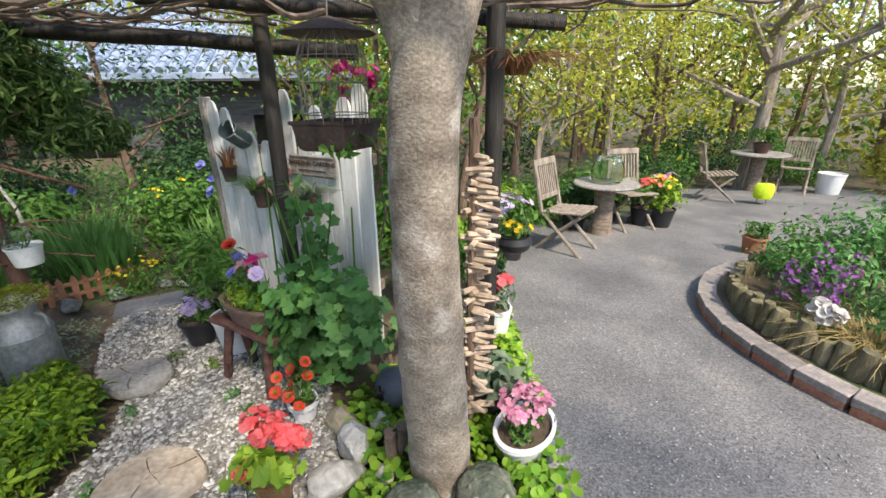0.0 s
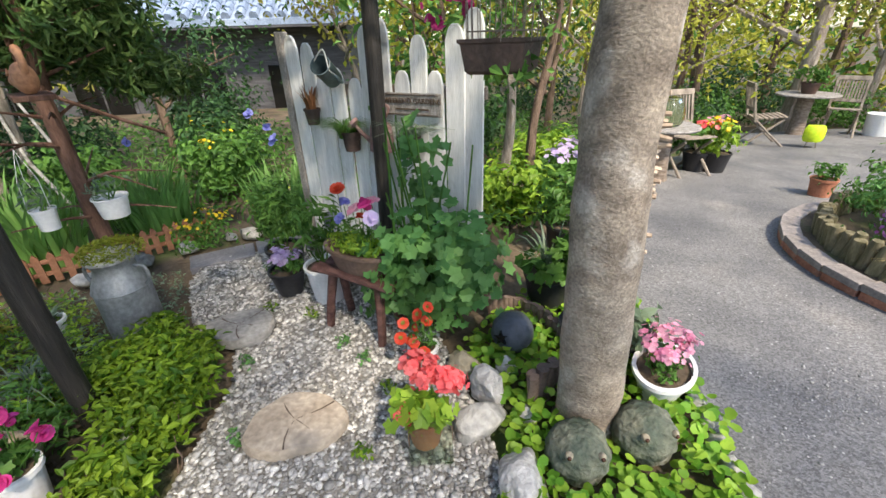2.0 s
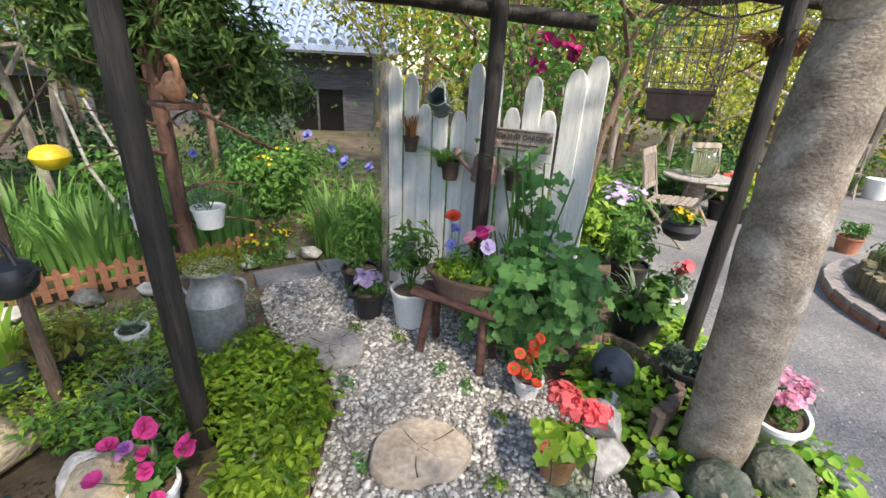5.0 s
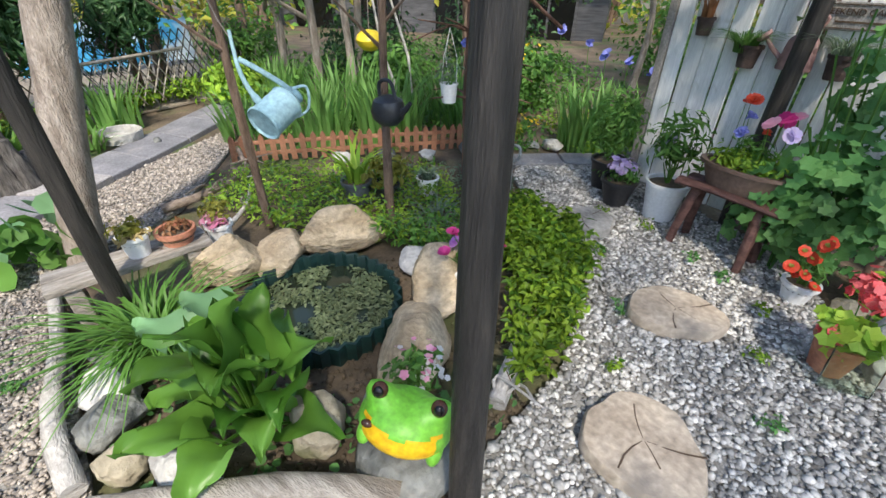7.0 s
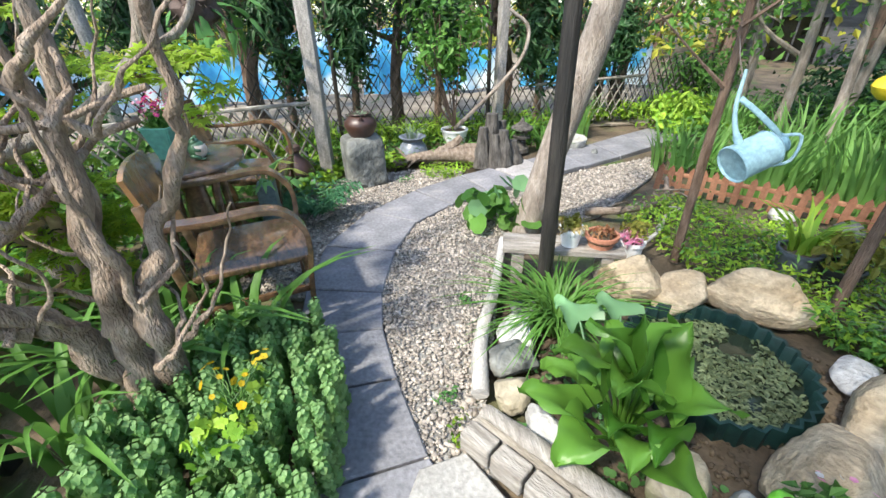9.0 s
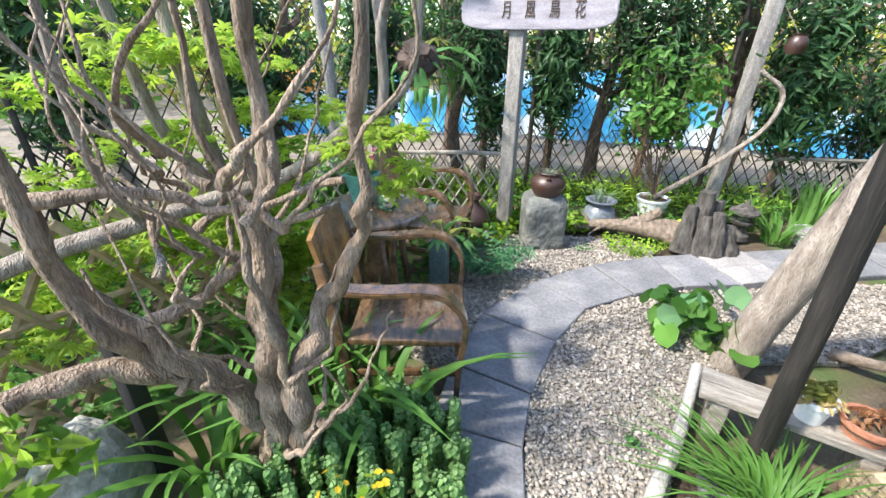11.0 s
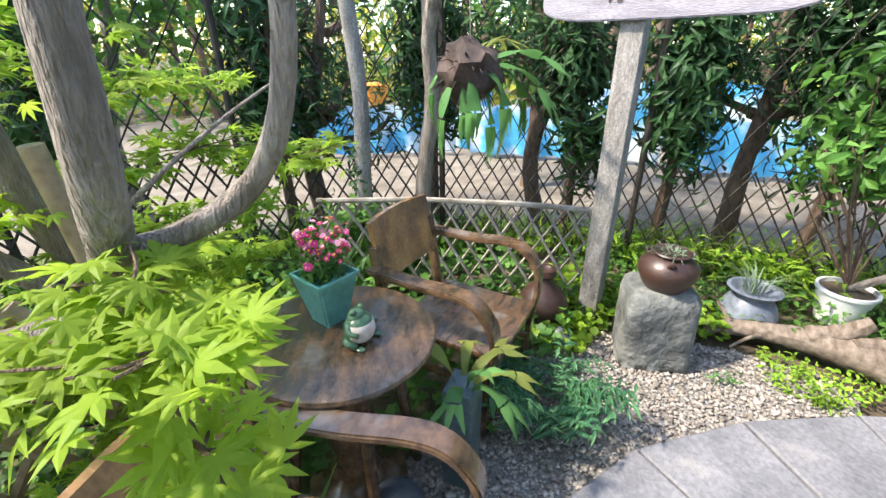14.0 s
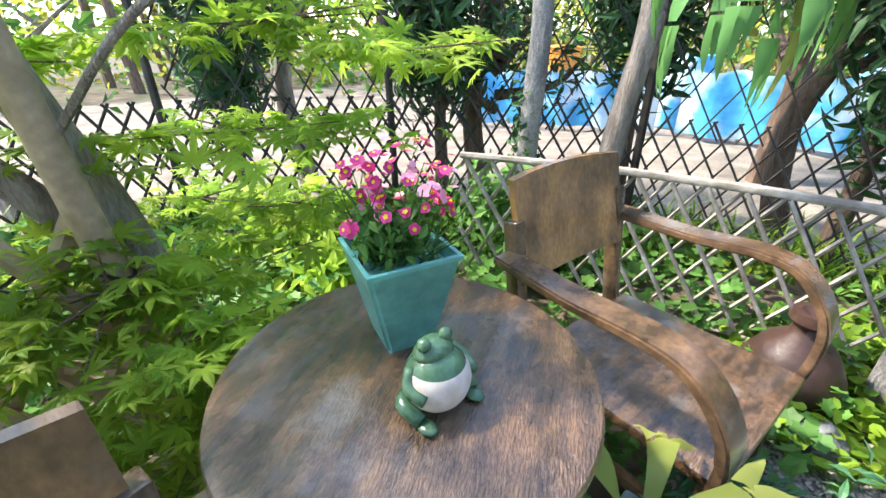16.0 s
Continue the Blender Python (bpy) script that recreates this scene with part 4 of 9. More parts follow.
# ---- white fence with the things that hang on it ----
A, B = Vector((-2.86, 2.42, 0)), Vector((-1.68, 2.0, 0))
along = (B - A).normalized()
fturn = math.degrees(math.atan2(along.y, along.x))
fence = thing("picket_fence", A, "tall white-painted picket fence panel, paint worn", "fence", turn=fturn)
length = (B - A).length
tops = [1.44, 1.40, 1.24, 1.27, 1.22, 1.47, 1.50, 1.26, 1.42, 1.26, 1.46, 1.52]
bw = length / len(tops)
for k, h in enumerate(tops):
    w = bw * (0.90 if k < 10 else 0.97)
    bm = bmesh.new()
    prof = [(-w / 2, 0.02), (w / 2, 0.02), (w / 2, h - 0.07), (w * 0.34, h - 0.02), (w * 0.14, h), (-w * 0.14, h), (-w * 0.34, h - 0.02), (-w / 2, h - 0.07)]
    fc = bm.faces.new([bm.verts.new((x, 0, z)) for x, z in prof])
    r = bmesh.ops.extrude_face_region(bm, geom=[fc])
    for v in [g for g in r["geom"] if isinstance(g, bmesh.types.BMVert)]:
        v.co.y += 0.018
    bmesh.ops.recalc_face_normals(bm, faces=bm.faces[:])
    bmesh.ops.bevel(bm, geom=bm.edges[:], offset=0.003, segments=1, affect="EDGES")
    part("picket", bm, M["whitewood"], fence, smooth=False, at=pose(bw * (k + 0.5), rnd.uniform(-0.003, 0.003), 0, rnd.uniform(-0.4, 0.4), rnd.uniform(-0.5, 0.5), 0))
for z in (0.45, 1.16):
    part("rail", box(bmesh.new(), (length, 0.035, 0.06), (length / 2, 0.038, z), bevel=0.004), M["oldwood"], fence, "dark bare cross rail", False)
part("post", box(bmesh.new(), (0.05, 0.06, 1.46), (-0.035, 0.03, 0.73), bevel=0.006), M["postwood"], fence, "bare weathered side post", False)


def on_fence(u, z, out=0.0):
    """A point on the front of the fence, u along it from its first post."""
    p = A + along * u + Vector((along.y, -along.x, 0)) * out
    return (p.x, p.y, z)


def wall_pot(u, z, material, label, name="hanging_pot", h=0.09, r=0.045):
    o = thing(name, on_fence(u, z, 0.055), label, "pot", "pots on the fence", turn=fturn)
    part("bowl", lathe(bmesh.new(), [(0, 0), (r * 0.75, 0), (r, h), (r * 1.08, h), (r * 1.08, h * 0.85), (r * 0.9, h * 0.86), (0, h * 0.8)], 18), M[material], o)
    bm = bmesh.new()
    tube(bm, [(-r, 0.02, h * 0.8), (0, 0.05, h * 1.6), (r, 0.02, h * 0.8)], 0.002, 5)
    part("wire", bm, M["wire"], o)
    return o


o = wall_pot(0.20, 0.97, "rust", "brown hanging pot with a dry succulent")
blades("plant", (0, 0, 0.08), 18, 0.03, 0.16, 0.018, LV["brown"], o, "reddish spiky leaves", 0.3)
o = wall_pot(0.47, 0.84, "rust", "brown hanging pot with a grassy air plant", h=0.11, r=0.055)
blades("plant", (-0.03, 0, 0.07), 160, 0.05, 0.19, 0.006, LV["green"], o, "fine grassy leaves", 0.9)
o = wall_pot(0.86, 0.84, "rust", "brown hanging pot trailing thin leaves", h=0.11, r=0.055)
blades("plant", (0, 0, 0.08), 120, 0.05, 0.20, 0.006, LV["grey"], o, "thin pale trailing leaves", 1.0)
o = wall_pot(0.20, 0.32, "bluegrey", "small grey-blue metal pot on the fence", h=0.08, r=0.05)
o = wall_pot(0.72, 0.36, "white", "small white pot hanging low on the fence", h=0.10, r=0.06)
# the tilted can
can = thing("hanging_can", on_fence(0.40, 1.22, 0.06), "grey-green enamel can hung tilted on the pickets", "can", turn=fturn)
can.matrix_world = can.matrix_world @ pose(0, 0, 0, 55, 25, 0)
part("body", lathe(bmesh.new(), [(0, 0), (0.047, 0), (0.05, 0.004), (0.052, 0.15), (0.055, 0.154), (0.05, 0.156), (0.047, 0.02), (0, 0.018)], 22), M["greencan"], can)
bm = bmesh.new()
tube(bm, smooth_path([(0.05, 0, 0.13), (0.09, 0, 0.11), (0.09, 0, 0.05), (0.05, 0, 0.03)], 4), 0.006, 7)
part("handle", bm, M["greencan"], can)
bm = bmesh.new()
tube(bm, smooth_path([(-0.052, 0, 0.14), (0, 0.06, 0.2), (0.052, 0, 0.14)], 5), 0.004, 6)
part("bail", bm, M["cord"], can, "pale wire bail")
# pink watering can
wc = thing("watering_can", on_fence(0.69, 0.86, 0.07), "dusty pink tin watering can hung on the fence", "watering can", turn=fturn)
part("body", lathe(bmesh.new(), [(0, 0), (0.075, 0), (0.078, 0.01), (0.065, 0.13), (0.05, 0.15), (0.03, 0.155), (0, 0.155)], 20, 1.0, 0.7), M["pinkcan"], wc)
bm = bmesh.new()
tube(bm, [(-0.06, 0, 0.04), (-0.12, -0.01, 0.09), (-0.155, -0.02, 0.13)], [0.014, 0.011, 0.009], 8)
part("spout", bm, M["pinkcan"], wc)
bm = bmesh.new()
tube(bm, [(-0.152, -0.02, 0.128), (-0.16, -0.022, 0.136), (-0.172, -0.025, 0.147)], [0.012, 0.033, 0.036], 16)
part("rose", bm, M["pinkcan"], wc, "round pale pink sprinkler head")
bm = bmesh.new()
tube(bm, smooth_path([(0.02, 0, 0.15), (0.06, 0, 0.23), (0.0, 0, 0.24), (-0.03, 0, 0.155)], 4), 0.007, 7)
part("handle", bm, M["pinkcan"], wc)


def text_on(parent, words, size, at, material, name="lettering", depth=0.003):
    cu = bpy.data.curves.new(name, "FONT")
    cu.body, cu.size, cu.align_x, cu.align_y, cu.extrude = words, size, "CENTER", "CENTER", depth
    tmp = bpy.data.objects.new(name, cu)
    scene.collection.objects.link(tmp)
    dg = bpy.context.evaluated_depsgraph_get()
    me = bpy.data.meshes.new_from_object(tmp.evaluated_get(dg))
    bpy.data.objects.remove(tmp)
    me.materials.clear()
    me.materials.append(material)
    ob = under(new(name, me), parent)
    ob.matrix_basis = at
    return ob


sg = thing("garden_sign", on_fence(0.86, 1.10, 0.012), "thin pale sign lettered WEEKEND GARDENS on the fence", "sign", turn=fturn)
part("board", box(bmesh.new(), (0.34, 0.008, 0.115), (0, 0, 0), bevel=0.003), M["postwood"], sg, "", False)
text_on(sg, "WEEKEND GARDENS", 0.036, pose(0, -0.006, 0.018, 90, 0, 0), M["letter"])
bm = bmesh.new()
box(bm, (0.2, 0.003, 0.008), (0, -0.006, -0.022))
box(bm, (0.31, 0.003, 0.004), (0, -0.006, 0.048))
box(bm, (0.31, 0.003, 0.004), (0, -0.006, -0.048))
part("printed_bar", bm, M["letter"], sg)

# flowering twigs rising behind the fence
o = thing("flowering_shrub", (-1.95, 2.45, 0), "thin shrub with magenta blossom behind the fence", "shrub")
stems("stem", [((0, 0, 0), (rnd.uniform(-.2, .2), rnd.uniform(-.1, .1), rnd.uniform(1.2, 1.75))) for _ in range(7)], 0.008, M["bark2"], o)
p, nm = clumps((0.03, 0, 1.52), (0.2, 0.12, 0.14), 45, 6, 0.2)
leaves("blossom", "flower", p, nm, 0.05, LV["magenta"], o)
p, nm = clumps((0, 0, 1.2), (0.4, 0.2, 0.5), 320, 12)
leaves("foliage", "oval", p, nm, 0.06, LV["green"], o)


# ---- pots and plants in front of the fence ----
def pot(at, r0, r1, h, material, label, rim=0.008, sides=24, sx=1.0, sy=1.0, turn=0.0, name="flower_pot", soil=True, group=""):
    o = thing(name, at, label, "pot", group, turn=turn)
    part("pot_wall", lathe(bmesh.new(), [(0, 0), (r0, 0), (r0 * 1.01, 0.006), (r1, h - 0.02), (r1 + rim, h - 0.018), (r1 + rim, h), (r1 - 0.006, h), (r1 * 0.94, h - 0.03), (0, h - 0.03)], sides, sx, sy), M[material], o)
    if soil:
        part("potting_soil", lathe(bmesh.new(), [(r1 * 0.96, h - 0.035), (r1 * 0.92, h - 0.022), (r1 * 0.5, h - 0.016), (0, h - 0.012)], 16, sx, sy), M["soil"], o)
    return o


def bushy(parent, c, radii, n, size, leaf, shape="oval", k=12, stem=6, name="foliage", tight=0.33):
    p, nm = clumps(c, radii, n, k, tight)
    leaves(name, shape, p, nm, size, LV[leaf], parent)
    if stem:
        base = Vector((c[0], c[1], c[2] - radii[2] * 1.05))
        stems("stem", [(base + Vector((rnd.uniform(-.02, .02), rnd.uniform(-.02, .02), 0)), Vector(c) + Vector((rnd.uniform(-.6, .6) * radii[0], rnd.uniform(-.6, .6) * radii[1], rnd.uniform(-.2, .5) * radii[2]))) for _ in range(stem)], 0.004, LV["green"], parent)


def blooms(parent, c, radii, n, size, petal, shape="flower", k=8, tight=0.3, stem=True, base=None):
    p, nm = clumps(c, radii, n, k, tight, low=-0.1)
    nm[:, 2] += 0.8
    leaves("blossom", shape, p, nm, size, LV[petal], parent)
    if stem:
        b = base or (c[0], c[1], c[2] - radii[2] * 2)
        stems("flower_stem", [((b[0] + rnd.uniform(-.02, .02), b[1] + rnd.uniform(-.02, .02), b[2]), q) for q in p[:min(14, n)]], 0.0022, LV["green"], parent)


o = pot((-2.60, 1.95, 0), 0.085, 0.115, 0.235, "white", "white plastic pot with a leafy young plant")
stems("stem", [((0, 0, .2), (rnd.uniform(-.08, .08), rnd.uniform(-.08, .08), rnd.uniform(.35, .62))) for _ in range(7)], 0.005, LV["green"], o)
bushy(o, (0, 0.0, 0.47), (0.16, 0.15, 0.20), 190, 0.085, "green", "narrow", 14, 0)
o = pot((-2.87, 1.98, 0), 0.07, 0.105, 0.17, "black", "black plastic pot of lilac flowers")
bushy(o, (0, 0, 0.19), (0.11, 0.11, 0.07), 160, 0.035, "green", "oval", 10, 4)
blooms(o, (0, 0, 0.25), (0.12, 0.12, 0.06), 90, 0.038, "lilac", "five", 12)
o = pot((-3.0, 2.22, 0), 0.09, 0.12, 0.2, "black", "black pot with a dense bright green bush")
bushy(o, (0, 0, 0.42), (0.2, 0.2, 0.26), 520, 0.065, "green", "narrow", 22, 6)
# rustic stool with the planter
st = thing("plant_stool", (-2.29, 1.69, 0), "rough dark red timber stool holding a planter", "stool", turn=-22)
bm = bmesh.new()
limb(bm, [(-0.25, -0.045, 0.335), (-0.05, -0.05, 0.345), (0.25, -0.045, 0.335)], 0.045, 0.04, 4, 10, 0.1, 0.45)
limb(bm, [(-0.24, 0.05, 0.335), (0.05, 0.055, 0.34), (0.24, 0.05, 0.335)], 0.045, 0.04, 4, 10, 0.1, 0.45)
part("seat", bm, M["stool"], st)
for sx, sy in ((-1, -1), (1, -1), (-1, 1), (1, 1)):
    bm = bmesh.new()
    limb(bm, [(sx * 0.15, sy * 0.03, 0.33), (sx * 0.17, sy * 0.06, 0.16), (sx * 0.18, sy * 0.085, 0.0)], 0.026, 0.022, 3, 9, 0.15)
    part("leg", bm, M["stool"], st)
pl = thing("planter", (-2.285, 1.70, 0.358), "brown oval plastic planter of mixed flowers", "planter", turn=-22)
part("trough", lathe(bmesh.new(), [(0, 0), (0.085, 0), (0.09, 0.01), (0.112, 0.10), (0.125, 0.105), (0.125, 0.122), (0.108, 0.122), (0.104, 0.10), (0, 0.098)], 36, 1.65, 0.85), M["brownplastic"], pl)
bushy(pl, (0, 0, 0.14), (0.17, 0.085, 0.06), 420, 0.035, "lime", "oval", 18, 0)
bushy(pl, (0, 0, 0.19), (0.14, 0.07, 0.10), 150, 0.05, "green", "narrow", 10, 8)
for (x, y, z, c, s, shp) in ((-0.08, 0, 0.40, "red", 0.06, "cup"), (-0.07, 0.02, 0.335, "blueflower", 0.05, "cup"), (-0.06, -0.03, 0.27, "blueflower", 0.05, "cup"), (0.02, 0.02, 0.28, "red", 0.04, "cup"), (0.08, 0, 0.36, "magenta", 0.065, "flower"), (0.10, 0.03, 0.37, "pink", 0.06, "flower"), (0.13, -0.02, 0.31, "lilac", 0.06, "flower"), (0.04, -0.04, 0.34, "pink", 0.06, "flower")):
    leaves("blossom", shp, [(x, y, z), (x + .008, y, z + .004), (x, y + .008, z + .002)], (0, -0.3, 1), s, LV[c], pl)
    stems("flower_stem", [((x * 0.8, y, 0.1), (x, y, z))], 0.0025, LV["green"], pl)

# tall leafy mallow in front of the fence
mal = thing("mallow_bush", (-1.92, 1.72, 0), "tall leafy mallow bush against the white fence", "bush")
p, nm = clumps((0, 0, 0.36), (0.36, 0.20, 0.37), 1100, 44, 0.24)
nm += np.array((-0.2, -0.9, 0.5))
leaves("foliage", "lobed", p, nm, 0.075, LV["mallow"], mal, jitter=0.45)
p, nm = clumps((-0.04, 0.1, 0.85), (0.10, 0.08, 0.34), 100, 12, 0.25)
nm += np.array((-0.2, -0.9, 0.5))
leaves("foliage", "lobed", p, nm, 0.075, LV["mallow"], mal, jitter=0.45)
stems("stem", [((rnd.uniform(-.15, .2), rnd.uniform(-.08, .08), 0), (rnd.uniform(-.25, .25), rnd.uniform(-.1, .15), rnd.uniform(.5, 1.15))) for _ in range(16)], 0.007, LV["green"], mal)
# pots behind it, by the drive
o = pot((-1.30, 1.98, 0), 0.10, 0.14, 0.24, "black", "large black pot with strappy leaves")
blades("plant", (0, 0, .2), 40, .06, .34, .022, LV["grey"], o, "", .5)
bushy(o, (0, 0, .32), (.17, .16, .14), 130, .08, "green", "lobed", 9, 3)
o = pot((-1.15, 1.62, 0), 0.09, 0.125, 0.17, "black", "black pot of small trailing succulents")
bushy(o, (0, 0, .17), (.13, .13, .05), 240, .035, "grey", "oval", 10, 0)
o = pot((-1.02, 2.28, 0), 0.07, 0.085, 0.22, "white", "tall white pot with coral flowers")
bushy(o, (0, 0, .3), (.12, .12, .1), 90, .07, "grey", "narrow", 8, 4)
blooms(o, (0, 0, .40), (.1, .1, .05), 16, .05, "coral")
o = pot((-0.98, 1.62, 0), 0.09, 0.13, 0.13, "black", "wide black bowl with a leafy plant")
bushy(o, (0, 0, .2), (.16, .16, .12), 140, .08, "grey", "oval", 10, 4)
o = pot((-1.14, 2.75, 0), 0.1, 0.13, 0.2, "black", "black pot with a leafy green plant")
bushy(o, (0, 0, .38), (.2, .2, .22), 260, .08, "green", "oval", 14, 5)
# hanging black bowl by the drive
o = thing("hanging_bowl", (-0.93, 2.6, 0.47), "black cauldron-shaped hanging bowl with yellow flowers", "planter")
part("bowl", lathe(bmesh.new(), [(0, 0), (.06, .004), (.10, .03), (.12, .075), (.105, .115), (.11, .125), (.1, .125), (.09, .10), (0, .10)], 24), M["black"], o)
bushy(o, (0, 0, .14), (.1, .1, .05), 90, .045, "green", "oval", 8, 0)
blooms(o, (0, 0, .17), (.1, .1, .03), 22, .04, "yellowflower", stem=False)
stems("hanger", [((.1, 0, .12), (0, 0, .6)), ((-.1, 0, .12), (0, 0, .6)), ((0, 0, .58), (-0.1, -0.5, 1.58))], .002, M["wire"], o)
# pole of stacked sticks by the drive
sb = thing("stick_bundle", (-1.115, 1.48, 0), "column of stacked pale driftwood sticks by the pole", "bundle")
for k in range(75):
    bm = bmesh.new()
    z = 0.12 + k * 0.0155
    a = rnd.uniform(-1.0, 1.0)
    L = rnd.uniform(0.04, 0.10)
    d = Vector((math.cos(a), math.sin(a), rnd.uniform(-.25, .2))) * L
    tube(bm, [Vector((rnd.uniform(-.02, .02), rnd.uniform(-.05, .05), z)) - d * .4, Vector((0, 0, z)) + d * .5, Vector((0.02, 0, z)) + d], [.012, .013, .008], 6, .25)
    part("stick", bm, M["stick"], sb)
bm = bmesh.new()
tube(bm, [(0, 0, 0), (0, 0, .7), (0, 0, 1.4)], .02, 8, .1)
part("core", bm, M["bark2"], sb)
o = thing("hanging_fern", (-0.98, 1.98, 1.30), "rust-brown dried fern hung on the pergola pole", "plant")
blades("frond", (0, 0, .25), 140, .06, .22, .012, LV["brown"], o, "", 1.6)
stems("wire", [((0, 0, .2), (-.05, -.1, .8))], .003, M["wire"], o)

# geranium in its pot with a leaning glass tile
o = pot((-1.83, 1.02, 0), 0.055, 0.078, 0.15, "terracotta", "terracotta pot with a coral geranium in bloom")
bushy(o, (0, 0, .19), (.12, .12, .07), 90, .07, "lime", "lobed", 10, 5)
for c, r in (((-.03, 0, .35), .088), ((.10, .0, .31), .066), ((-.06, -.07, .2), .05), ((.03, .03, .33), .06)):
    p, nm = clumps(c, (r, r, r * .75), 130, 16, .3)
    leaves("blossom", "five", p, nm, .030, LV["coral"], o)
    stems("flower_stem", [((0, 0, .12), c)], .003, LV["green"], o)
gt = thing("glass_tile", (-1.79, 0.925, 0), "thick greenish glass tile leaning on the geranium pot", "tile", turn=12)
part("tile", box(bmesh.new(), (.16, .018, .19), m=pose(0, 0, .095, -8, 0, 0), bevel=.004), M["glass"], gt, smooth=False)
# small white pot with red daisies
o = pot((-1.92, 1.45, 0), .05, .068, .10, "white", "small white pot of rust-red daisies")
bushy(o, (0, 0, .15), (.09, .09, .08), 90, .045, "green", "narrow", 8, 4)
for _ in range(9):
    q = (rnd.uniform(-.1, .1), rnd.uniform(-.09, .07), rnd.uniform(.12, .32))
    leaves("blossom", "flower", [q, (q[0], q[1], q[2] + .003)], (0, -.6, 1), .05, LV["red"], o)
    leaves("flower_eye", "flower", [(q[0], q[1] - .003, q[2] + .008)], (0, -.6, 1), .02, LV["olive"], o, jitter=.1)
    stems("flower_stem", [((0, 0, .08), q)], .002, LV["green"], o)
# star-cut ball
o = thing("ceramic_ball", (-1.50, 1.60, 0.0), "dark slate-glazed ceramic ball with a star cut-out", "ornament")
part("ball", lathe(bmesh.new(), [(0, 0), (.05, .004), (.085, .035), (.105, .09), (.098, .14), (.07, .18), (.03, .197), (0, .2)], 26), M["star"], o)
bm = bmesh.new()
ctr = Vector((-.05, -.085, .125))
nrm = Vector((-.5, -.8, .35)).normalized()
tx = nrm.cross(Vector((0, 0, 1))).normalized()
ty = tx.cross(nrm)
vs = [bm.verts.new(ctr + nrm * .017 + (tx * math.cos(a) + ty * math.sin(a)) * (.036 if i % 2 == 0 else .014)) for i, a in enumerate([math.pi / 5 * i for i in range(10)])]
vb = [bm.verts.new(v.co - nrm * .02) for v in vs]
bm.faces.new(vs)
for i in range(10):
    bm.faces.new((vs[i], vs[(i + 1) % 10], vb[(i + 1) % 10], vb[i]))
part("star_opening", bm, M["eyeblack"], o, "black star-shaped opening", False)
# scalloped edging
edge_root = thing("scalloped_edging", (0, 0, 0), "low brown scalloped tile edging around the trunk", "edging")
cv = smooth_path([(-1.62, 1.86, 0), (-1.42, 1.84, 0), (-1.28, 1.66, 0), (-1.22, 1.5, 0), (-1.32, 1.33, 0), (-1.42, 1.22, 0)], 5)
for i in range(len(cv) - 1):
    a, b = cv[i], cv[i + 1]
    for t in (0.25, 0.75):
        c = a.lerp(b, t)
        d = (b - a).normalized()
        bm = bmesh.new()
        big_one = i >= len(cv) - 5
        h, r = (.19, .027) if big_one else (.13, .021)
        tube(bm, [(0, 0, 0), (0, 0, h * .5), (0, 0, h)], [r, r, r * .9], 9, .05, .7)
        part("tile", bm, M["tile_edge"], edge_root, at=pose(c.x, c.y, 0, rnd.uniform(-6, 6), rnd.uniform(-6, 6), math.degrees(math.atan2(d.y, d.x))))


def toad_head(at, r, turn, label):
    bm = bmesh.new()
    bmesh.ops.create_uvsphere(bm, u_segments=28, v_segments=18, radius=r)
    for v in bm.verts:
        d = v.co.normalized()
        h = 1 + .10 * noise.noise(d * 4 + Vector((at[0], 0, 0))) + .06 * noise.noise(d * 9) + .04 * noise.noise(d * 20)
        for ex in (-.42, .42):
            h += .24 * math.exp(-((d - Vector((ex, -.6, .62)).normalized()).length / .24) ** 2)
        h += .12 * math.exp(-((d - Vector((0, -.9, .15)).normalized()).length / .25) ** 2)
        h -= .12 * math.exp(-((d.z + .18 + .2 * d.x * d.x) / .07) ** 2) * (1 if d.y < -.2 else 0)
        v.co *= h
        v.co.z = max(v.co.z, -r * .6) + r * .6
    for ex in (-.42, .42):
        q = bmesh.ops.create_uvsphere(bm, u_segments=10, v_segments=8, radius=r * .13, matrix=Matrix.Translation(Vector((ex, -.66, .66)).normalized() * r * 1.16 + Vector((0, 0, r * .6))))
        for f in {f for v in q["verts"] for f in v.link_faces}:
            f.material_index = 1
        q = bmesh.ops.create_uvsphere(bm, u_segments=8, v_segments=6, radius=r * .07, matrix=Matrix.Translation(Vector((ex, -.74, .66)).normalized() * r * 1.25 + Vector((0, 0, r * .6))))
        for f in {f for v in q["verts"] for f in v.link_faces}:
            f.material_index = 2
    me = bpy.data.meshes.new("toad_stone")
    bm.to_mesh(me)
    bm.free()
    me.materials.append(M["moss_stone"])
    me.materials.append(M["tan_rock"])
    me.materials.append(M["eye"])
    me.polygons.foreach_set("use_smooth", [True] * len(me.polygons))
    return thing("toad_head_ornament", at, label, "ornament", turn=turn, data=me)


toad_head((-1.02, 1.08, 0.01), .112, 15, "mossy stone toad-head ornament among clover")
toad_head((-1.27, 0.97, 0.01), .112, 5, "dark mossy stone toad-head ornament by the trunk")
# white planter with pink flowers
o = pot((-0.87, 1.38, 0), .08, .118, .15, "white", "white scallop-rimmed planter of pink flowers", .011, 28, 1.3, .95, 60, "flower_planter")
bushy(o, (0, 0, .18), (.12, .09, .07), 260, .03, "green", "oval", 14, 0)
blooms(o, (0, 0, .27), (.17, .13, .09), 190, .026, "pink", "five", 40, .18)

